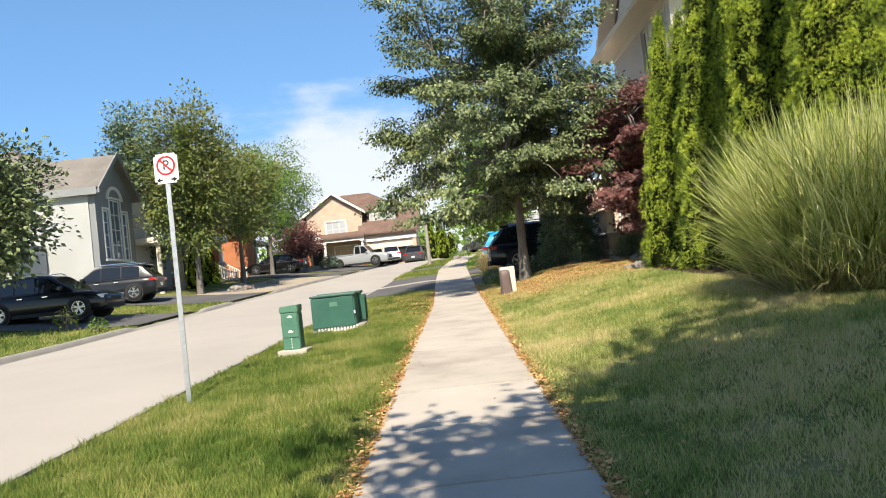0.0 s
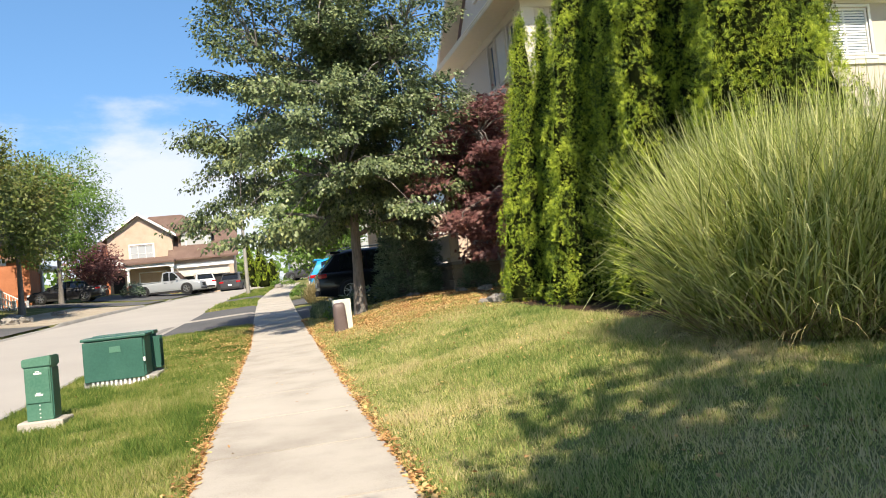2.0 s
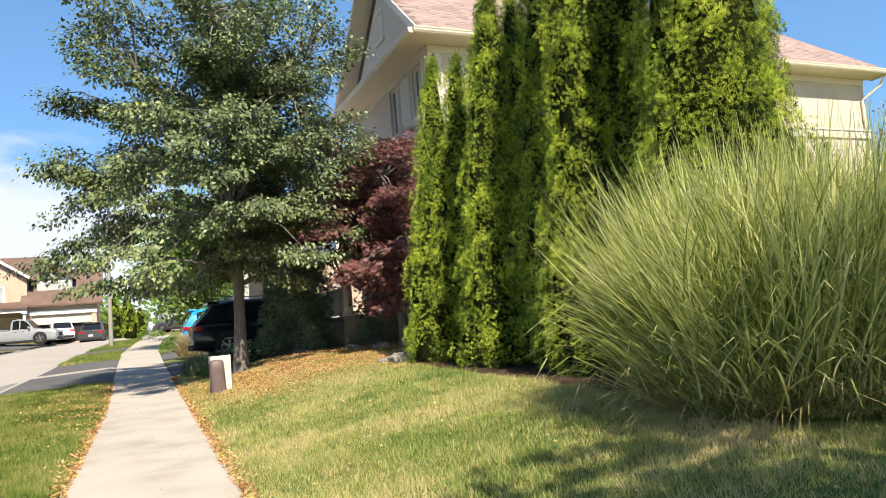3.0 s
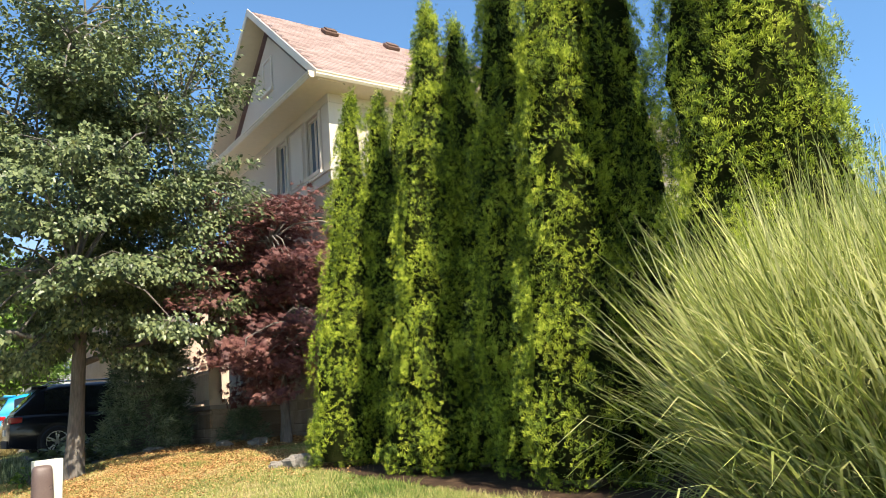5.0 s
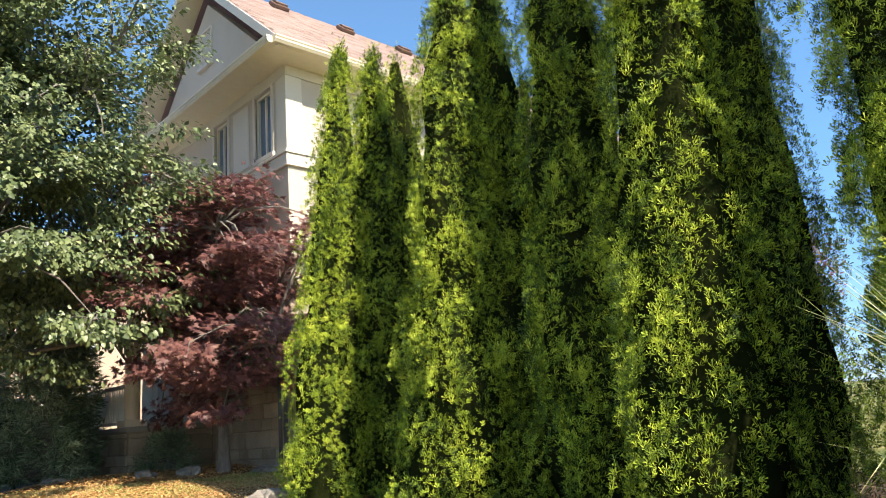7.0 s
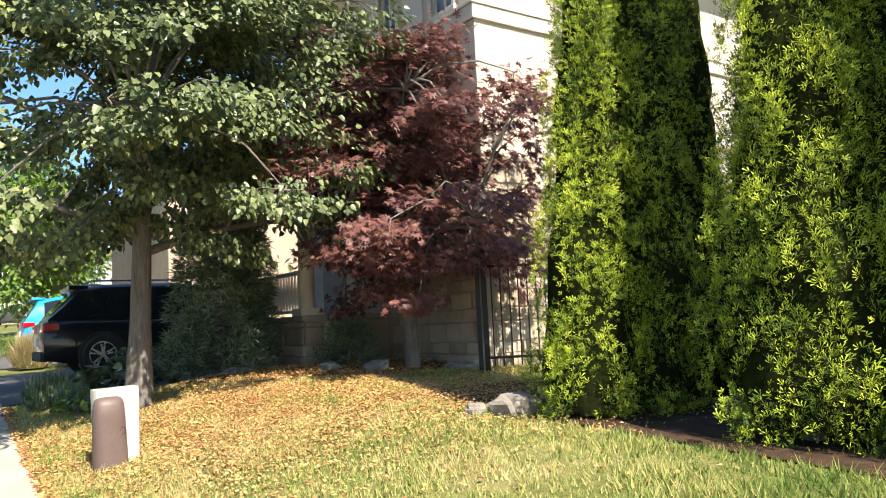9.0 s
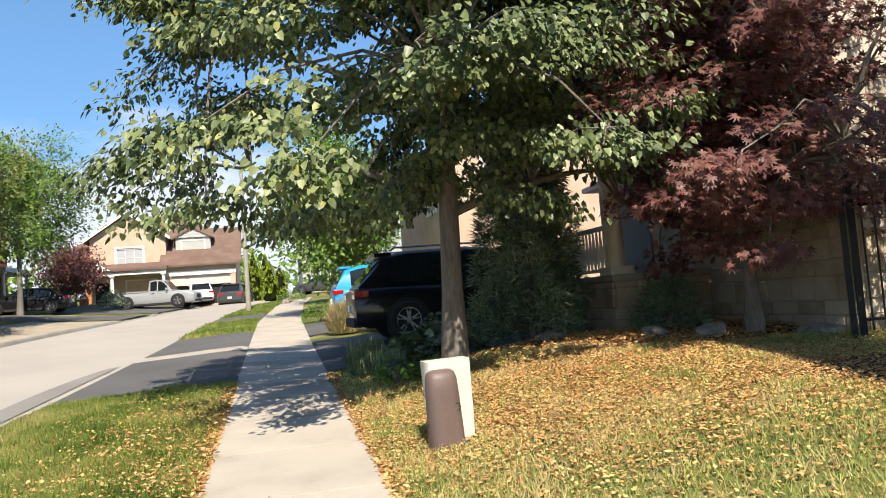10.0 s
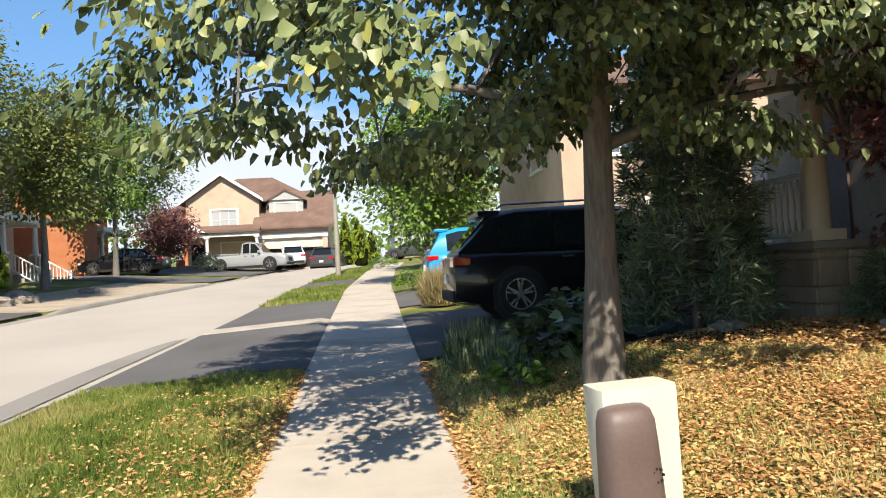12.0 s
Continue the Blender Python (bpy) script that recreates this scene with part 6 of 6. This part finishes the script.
def utility_pedestal():
    x, y = -2.55, 12.15
    z = float(land_z(x, y))
    root = empty("utility_pedestal", pose(x, y, z, 0, 0, -4), "faded green metal utility pedestal on a concrete block", "pedestal")
    part("footing", bbox(-0.24, 0.25, -0.17, 0.22, -0.2, 0.10, 0.02), M_CONC, root, "pale concrete block")
    part("post", bbox(-0.14, 0.14, -0.13, 0.13, 0.10, 0.72, 0.012), M_GREENLT, root)
    bm = bmesh.new()
    prism(bm, [(-0.155, 0.70), (0.155, 0.70), (0.155, 0.82), (-0.155, 0.80)], "y", -0.145, 0.15)
    bmesh.ops.bevel(bm, geom=bm.edges[:], offset=0.012, segments=2, affect="EDGES")
    part("cap", bm, M_GREENLT, root)
    part("cover_plate", bbox(-0.125, 0.125, -0.142, -0.128, 0.30, 0.69, 0.005), M_GREENLT, root)
    part("side_panel", bbox(0.14, 0.152, -0.11, 0.11, 0.13, 0.68), M_GREEN, root)
    for zz in (0.62, 0.38):
        part("notice", bbox(-0.03, 0.05, -0.147, -0.141, zz, zz + 0.02), M_WHITE, root)
        part("notice", bbox(-0.015, 0.03, -0.147, -0.141, zz + 0.026, zz + 0.036), M_WHITE, root)
    for k in range(4):
        part("bolt", bbox(0.0, 0.014, -0.138, -0.128, 0.13 + k * 0.045, 0.145 + k * 0.045), M_WHITE, root)
    part("latch", bbox(-0.165, -0.14, -0.05, 0.0, 0.5, 0.56), M_SIGNBLK, root)


utility_pedestal()


def telecom_pedestal():
    x, y = 1.60, 18.75
    z = float(land_z(x, y))
    root = empty("telecom_pedestal", pose(x, y, z - 0.05, 0, -1.5, 3), "pale plastic cable pedestal with a brown rounded cover", "pedestal")
    bm = bmesh.new()
    rings = []
    for zz, s in ((-0.1, 0.9), (0.0, 0.9), (0.70, 1.0), (0.735, 0.985)):
        rings.append([(sx * 0.19 * s + 0.03, sy, zz) for sx, sy in ((-1, -0.06), (-0.94, -0.085), (0.94, -0.085), (1, -0.06), (1, 0.13), (0.94, 0.15), (-0.94, 0.15), (-1, 0.13))])
    loft(bm, rings)
    part("housing", bm, M_PALEPL, root, smooth=30)
    bm = bmesh.new()
    rings = []
    for zz, w, d in ((-0.08, 0.15, 0.155), (0.1, 0.15, 0.155), (0.50, 0.138, 0.13), (0.60, 0.132, 0.12), (0.645, 0.118, 0.10), (0.665, 0.09, 0.07), (0.67, 0.05, 0.04)):
        rings.append([(w * 0.98 * math.copysign(abs(math.cos(a)) ** 0.6, math.cos(a)) - 0.055, -0.07 - d * abs(math.sin(a)) ** 0.6 if math.sin(a) > 0 else -0.065, zz) for a in np.linspace(0, 2 * math.pi, 29)[:-1]])
    loft(bm, rings)
    part("cover", bm, M_BROWNPL, root, "taupe brown plastic cover", 40)
    part("label_plate", bbox(-0.183, -0.170, -0.16, -0.09, 0.24, 0.36), M_PALEPL, root, "pale blank label")
    for k in range(7):
        a = k * 0.9
        part("rivet", bbox(0.03 + 0.025 * math.cos(a), 0.04 + 0.025 * math.cos(a), -0.203, -0.19, 0.36 + 0.03 * math.sin(a), 0.37 + 0.03 * math.sin(a)), M_TYRE, root)


telecom_pedestal()


def no_parking_sign():
    x, y = -3.16, 8.85
    z = float(land_z(x, y))
    root = empty("no_parking_sign", pose(x, y, z), "no parking sign on a galvanised steel post", "sign")
    H = 3.0
    bm = bmesh.new()
    prism(bm, [(-0.028, -0.012), (0.028, -0.012), (0.028, 0.004), (0.012, 0.004), (0.012, 0.016), (-0.012, 0.016), (-0.012, 0.004), (-0.028, 0.004)], "z", -0.4, H)
    part("post", bm, M_STEEL, root, "galvanised steel post")
    bm = bmesh.new()
    box(bm, -0.15, 0.15, -0.018, -0.012, 0, 0.36)
    es = [e for e in bm.edges if abs(e.verts[0].co.y - e.verts[1].co.y) > 0.001]
    bmesh.ops.bevel(bm, geom=es, offset=0.03, segments=4, affect="EDGES")
    plate = part("plate", bm, M_SIGNWHT, root, "white sign plate")
    plate.matrix_basis = pose(0, 0, H - 0.37, 0, 0, -6)
    bm = bmesh.new()
    c = (0, 0.215)
    n = 36
    for k in range(n):
        a0, a1 = 2 * math.pi * k / n, 2 * math.pi * (k + 1) / n
        prism(bm, [(c[0] + r * math.cos(a), c[1] + r * math.sin(a)) for a, r in ((a0, 0.095), (a0, 0.118), (a1, 0.118), (a1, 0.095))], "y", -0.022, -0.0175)
    box(bm, -0.1, 0.1, -0.0225, -0.0175, -0.011, 0.011, 0, Matrix.Translation((0, 0, 0.215)) @ pose(0, 0, 0, 0, 45, 0))
    part("prohibition_ring", bm, M_SIGNRED, plate, "red ring with slash")
    cu = bpy.data.curves.new("letter", "FONT")
    cu.body, cu.size, cu.align_x, cu.align_y, cu.extrude = "P", 0.17, "CENTER", "CENTER", 0.001
    cu.materials.append(M_SIGNBLK)
    ob = new("letter", cu)
    ob.parent = plate
    ob.matrix_basis = pose(0, -0.0195, 0.215, 90, 0, 0)
    bm = bmesh.new()
    for s in (-1, 1):
        prism(bm, [(s * 0.125, 0.045), (s * 0.085, 0.075), (s * 0.085, 0.055), (s * 0.055, 0.055), (s * 0.055, 0.035), (s * 0.085, 0.035), (s * 0.085, 0.015)], "y", -0.022, -0.0175)
    part("arrow", bm, M_SIGNBLK, plate)
    for zz in (0.06, 0.33):
        bm = bmesh.new()
        cyl(bm, (0, -0.018, zz), (0, -0.026, zz), 0.009, 0.009, 8)
        part("bolt", bm, M_STEEL, plate)


no_parking_sign()


def iron_gate():
    a, b = Vector((6.5, 19.55)), Vector((7.55, 18.95))
    z = float(land_z(6.5, 19.6)) + 0.02
    root = empty("iron_gate", pose(a.x, a.y, z, 0, 0, math.degrees(math.atan2(b.y - a.y, b.x - a.x))), "black wrought-iron garden gate with hooped pickets beside the house", "gate")
    W = (b - a).length
    for x in (0, W):
        bm = bmesh.new()
        box(bm, x - 0.035, x + 0.035, -0.035, 0.035, -0.05, 1.72, 0.005)
        bmesh.ops.create_uvsphere(bm, u_segments=10, v_segments=6, radius=0.045, matrix=Matrix.Translation((x, 0, 1.75)))
        part("post", bm, M_BLACKIRON, root)
    for zz in (0.16, 1.42, 1.54):
        part("rail", bbox(0.035, W - 0.035, -0.013, 0.013, zz, zz + 0.035), M_BLACKIRON, root)
    n = 9
    xs = [0.1 + (W - 0.2) * k / (n - 1) for k in range(n)]
    for k, x in enumerate(xs):
        part("picket", bbox(x - 0.009, x + 0.009, -0.009, 0.009, 0.06, 1.60), M_BLACKIRON, root)
    for k in range(0, n - 1, 2):
        bm = bmesh.new()
        c, r = (xs[k] + xs[k + 1]) / 2, (xs[k + 1] - xs[k]) / 2
        tube(bm, [(c + r * math.cos(t), 0, 1.60 + 1.2 * r * math.sin(t)) for t in np.linspace(0, math.pi, 9)], [0.009] * 9, 6)
        part("hoop", bm, M_BLACKIRON, root)
    bm = bmesh.new()
    tube(bm, [(W * 0.5, -0.02, 0.95), (W * 0.62, -0.05, 0.93), (W * 0.78, -0.02, 0.86)], [0.012] * 3, 6)
    part("latch", bm, M_STEEL, root)
    # second leaf post by the wall
    part("hinge_post", bbox(-0.12, -0.06, -0.03, 0.03, -0.05, 1.60, 0.005), M_BLACKIRON, root)


iron_gate()


def street_light(x, y, h, arm, label, tone):
    z = float(land_z(x, y))
    root = empty("street_lamp", pose(x, y, z), label, "street lamp", "street lamps")
    bm = bmesh.new()
    cyl(bm, (0, 0, -0.2), (0, 0, h), 0.13, 0.075, 16)
    part("pole", bm, tone, root, smooth=50)
    bm = bmesh.new()
    tube(bm, [(0, 0, h - 0.3), (arm * 0.4, 0, h + 0.15), (arm, 0, h + 0.25)], [0.04, 0.035, 0.03], 8)
    part("arm", bm, M_STEEL, root)
    bm = bmesh.new()
    box(bm, arm - 0.1, arm + math.copysign(0.5, arm), -0.11, 0.11, h + 0.18, h + 0.3, 0.03) if arm > 0 else box(bm, arm - 0.5, arm + 0.1, -0.11, 0.11, h + 0.18, h + 0.3, 0.03)
    part("lamp_head", bm, M_STEEL, root)


street_light(-0.85, 52.0, 7.5, -1.2, "pale concrete street lamp on the grass verge", M_KERB)
street_light(23.8, 18.2, 13.0, 1.4, "grey street lamp beyond the house end", M_STEEL)

# ---------------------------------------------------------------- lawn blades and fallen leaves
def in_lawn(x, y):
    verge = (x < walk_l(y) - 0.01) & (x > kerb_n(y) + 0.06) & ((y < DRIVE0 - 0.1) | ((y > 35.3) & (y < 42.5)) | (y > 46.6))
    yard = (x > walk_r(y) + 0.01) & (y < DRIVE0 - 0.2) & ~((x > 4.4) & (y > 9.0) & (y < 18.4)) & ~((x > 3.3 + 0.3 * np.sin(y * 1.3) + 0.9 * np.clip((22.6 - y) / 2.2, 0, 1) ** 1.5) & (y > 20.4))
    pads = ((x > -2.76) & (x < -1.7) & (y > 15.05) & (y < 16.25)) | ((x > -2.8) & (x < -2.3) & (y > 11.98) & (y < 12.37)) | ((x > 1.42) & (x < 1.83) & (y > 18.55) & (y < 18.92))
    return (verge | yard) & ~pads


def blades(name, x0, x1, y0, y1, n, h0, h1, w, label, mat=None, where=None):
    x, y = R.uniform(x0, x1, n), R.uniform(y0, y1, n)
    k = (where or in_lawn)(x, y)
    x, y = x[k], y[k]
    n = len(x)
    z = land_z(x, y) - 0.005
    clump = np.array([0.75 * noise.noise(Vector((a * 2.1, b * 2.1, 0))) + 0.75 * noise.noise(Vector((a * 7.5, b * 7.5, 3.0))) for a, b in zip(x, y)])
    clump = np.clip(1.0 + 1.1 * clump, 0.25, 2.2)
    h = R.uniform(h0, h1, n) * clump
    a, b = R.uniform(0, 6.283, n), R.uniform(0, 6.283, n)
    lean = h * R.uniform(0.15, 0.9, n)
    ww = w * R.uniform(0.6, 1.3, n)
    V = np.stack((np.stack((x - ww * np.cos(a), y - ww * np.sin(a), z), -1), np.stack((x + ww * np.cos(a), y + ww * np.sin(a), z), -1), np.stack((x + lean * np.cos(b), y + lean * np.sin(b), z + h), -1)), 1).reshape(-1, 3)
    ob = mesh_np(name, V, np.arange(3 * n).reshape(-1, 3), mat or M_BLADE)
    tagged(ob, label, "grass", kind="stuff")


blades("lawn_grass", 0.7, 6.6, 3.0, 13, 230000, 0.03, 0.075, 0.0045, "patchy mown lawn grass, green fading to straw")
blades("lawn_grass", 0.7, 7.5, 13, 24.4, 150000, 0.03, 0.07, 0.006, "patchy mown lawn grass, green fading to straw")
blades("verge_grass", -4, -0.3, 3.0, 13, 170000, 0.035, 0.085, 0.0045, "green verge grass beside the kerb", M_VERGE)
blades("verge_grass", -4, -0.2, 13, 24.5, 130000, 0.035, 0.08, 0.006, "green verge grass beside the kerb", M_VERGE)
blades("verge_grass", -3.2, 2.0, 35, 62, 60000, 0.05, 0.11, 0.02, "green verge grass further along the street", M_VERGE)
def in_far_lawn(x, y):
    return (x < kerb_f(y) - 0.1) & ~((y > 24.2) & (y < 28.9)) & ~((y > 33.1) & (y < 38.6))


blades("far_lawn_grass", -19, -9, 16, 38, 45000, 0.05, 0.11, 0.016, "green lawn grass across the street", M_VERGE, in_far_lawn)
blades("lawn_grass", 0.7, 8, -8, 3.0, 40000, 0.05, 0.10, 0.01, "lawn grass beside the pavement")


def litter(name, x, y, size, label, lift=0.012):
    n = len(x)
    z = land_z(x, y)
    onwalk = (x > walk_l(y)) & (x < walk_r(y))
    z = np.where(onwalk, base_z(y) + 0.022, z + lift + R.uniform(0, 0.03, n))
    P = np.stack((x, y, z), 1)
    a = R.uniform(0, 6.283, n)
    U = np.stack((np.cos(a), np.sin(a), R.normal(0.05, 0.25, n)), 1)
    ob = leaf_mesh(name, P, U, np.array((0, 0, 1.0)) + R.normal(0, 0.35, (n, 3)), size * R.uniform(0.6, 1.25, n), DIAMOND, M_DEAD)
    tagged(ob, label, "leaves", kind="stuff")


def scatter(n, cx, cy, sx, sy):
    return R.normal(cx, sx, n), R.normal(cy, sy, n)


_y = R.uniform(2.5, 24.3, 5200)
litter("fallen_leaves", walk_l(_y) - np.abs(R.normal(0, 0.07, 5200)) + 0.03, _y, 0.05, "brown fallen leaves along the pavement edge")
_y = R.uniform(2.5, 24.3, 5200)
litter("fallen_leaves", walk_r(_y) + np.abs(R.normal(0, 0.07, 5200)) - 0.03, _y, 0.05, "brown fallen leaves along the pavement edge")
_x, _y = scatter(76000, 3.4, 19.6, 1.6, 1.7)
_k = (_x > walk_r(_y)) & (_y < 24.3) & (_y > 15)
litter("fallen_leaves", _x[_k], _y[_k], 0.037, "orange and yellow fallen leaves carpeting the lawn")
_x, _y = scatter(10000, -0.6, 20.4, 0.8, 2.4)
_k = (_x < walk_l(_y)) & (_y < 24.3) & (_x > kerb_n(_y) + 0.3)
litter("fallen_leaves", _x[_k], _y[_k], 0.043, "orange fallen leaves on the verge")
_x, _y = R.uniform(4.2, 7, 5000), R.uniform(20.6, 24.3, 5000)
litter("fallen_leaves", _x, _y, 0.055, "dry fallen leaves on the mulch bed", 0.03)
_y = R.uniform(3, 40, 90)
litter("fallen_leaves", walk_l(_y) + R.uniform(0.05, 0.95, 90) * (walk_r(_y) - walk_l(_y)), _y, 0.035, "few dry leaves on the pavement")
_x, _y = R.uniform(1, 4.3, 900), R.uniform(4, 18, 900)
litter("fallen_leaves", _x, _y, 0.045, "few dry leaves on the lawn")

# ---------------------------------------------------------------- stone courses and pavement slabs
def ashlar(parent, axis, at, u0, u1, z0, z1, limit):
    z, row = z0, 0
    count = 0
    while z < z1 - 0.05:
        h = min((0.20, 0.26, 0.18, 0.30)[row % 4], z1 - z)
        u = u0
        first = True
        while u < u1 - 0.04:
            w = R.uniform(0.28, 0.62) * (0.6 if first and row % 2 else 1)
            first = False
            w = min(w, u1 - u)
            if u1 - u - w < 0.14:
                w = u1 - u
            d = 0.022 + R.uniform(0, 0.022)
            g = 0.006
            bm = bmesh.new()
            if axis == "x":
                box(bm, at - d, at + 0.01, u + g, u + w - g, z + g, z + h - g)
            else:
                box(bm, u + g, u + w - g, at - d, at + 0.01, z + g, z + h - g)
            for v in bm.verts:
                v.co += Vector(R.uniform(-0.008, 0.008, 3))
            bmesh.ops.bevel(bm, geom=bm.edges[:], offset=0.012, segments=1, affect="EDGES")
            part("stone", bm, M_STONE, parent)
            u += w
            count += 1
        z += h
        row += 1


for _f in stone_faces:
    ashlar(*_f, 300)

pavement = tagged(new("pavement"), "pale concrete pavement slabs with tooled joints", "pavement", kind="structure")


def slab(y0, y1):
    bm = bmesh.new()
    g = 0.006
    ys = (y0 + g, y1 - g)
    top, low = [], []
    for y in ys:
        for f, s in ((walk_l, 1), (walk_r, -1)):
            x = float(f(y))
            top.append(bm.verts.new((x, y, float(base_z(y)) + 0.02)))
            low.append(bm.verts.new((x, y, float(base_z(y)) - 0.10)))
    for q in ((0, 1, 3, 2),):
        bm.faces.new([top[i] for i in q])
    for i, j in ((0, 1), (1, 3), (3, 2), (2, 0)):
        bm.faces.new((top[i], low[i], low[j], top[j]))
    bmesh.ops.recalc_face_normals(bm, faces=bm.faces)
    bmesh.ops.bevel(bm, geom=[e for e in bm.edges if all(v in top for v in e.verts)], offset=0.012, segments=2, affect="EDGES")
    part("slab", bm, M_CONC, pavement)


for _k in range(50):
    slab(-6 + 1.5 * _k, -4.5 + 1.5 * _k)
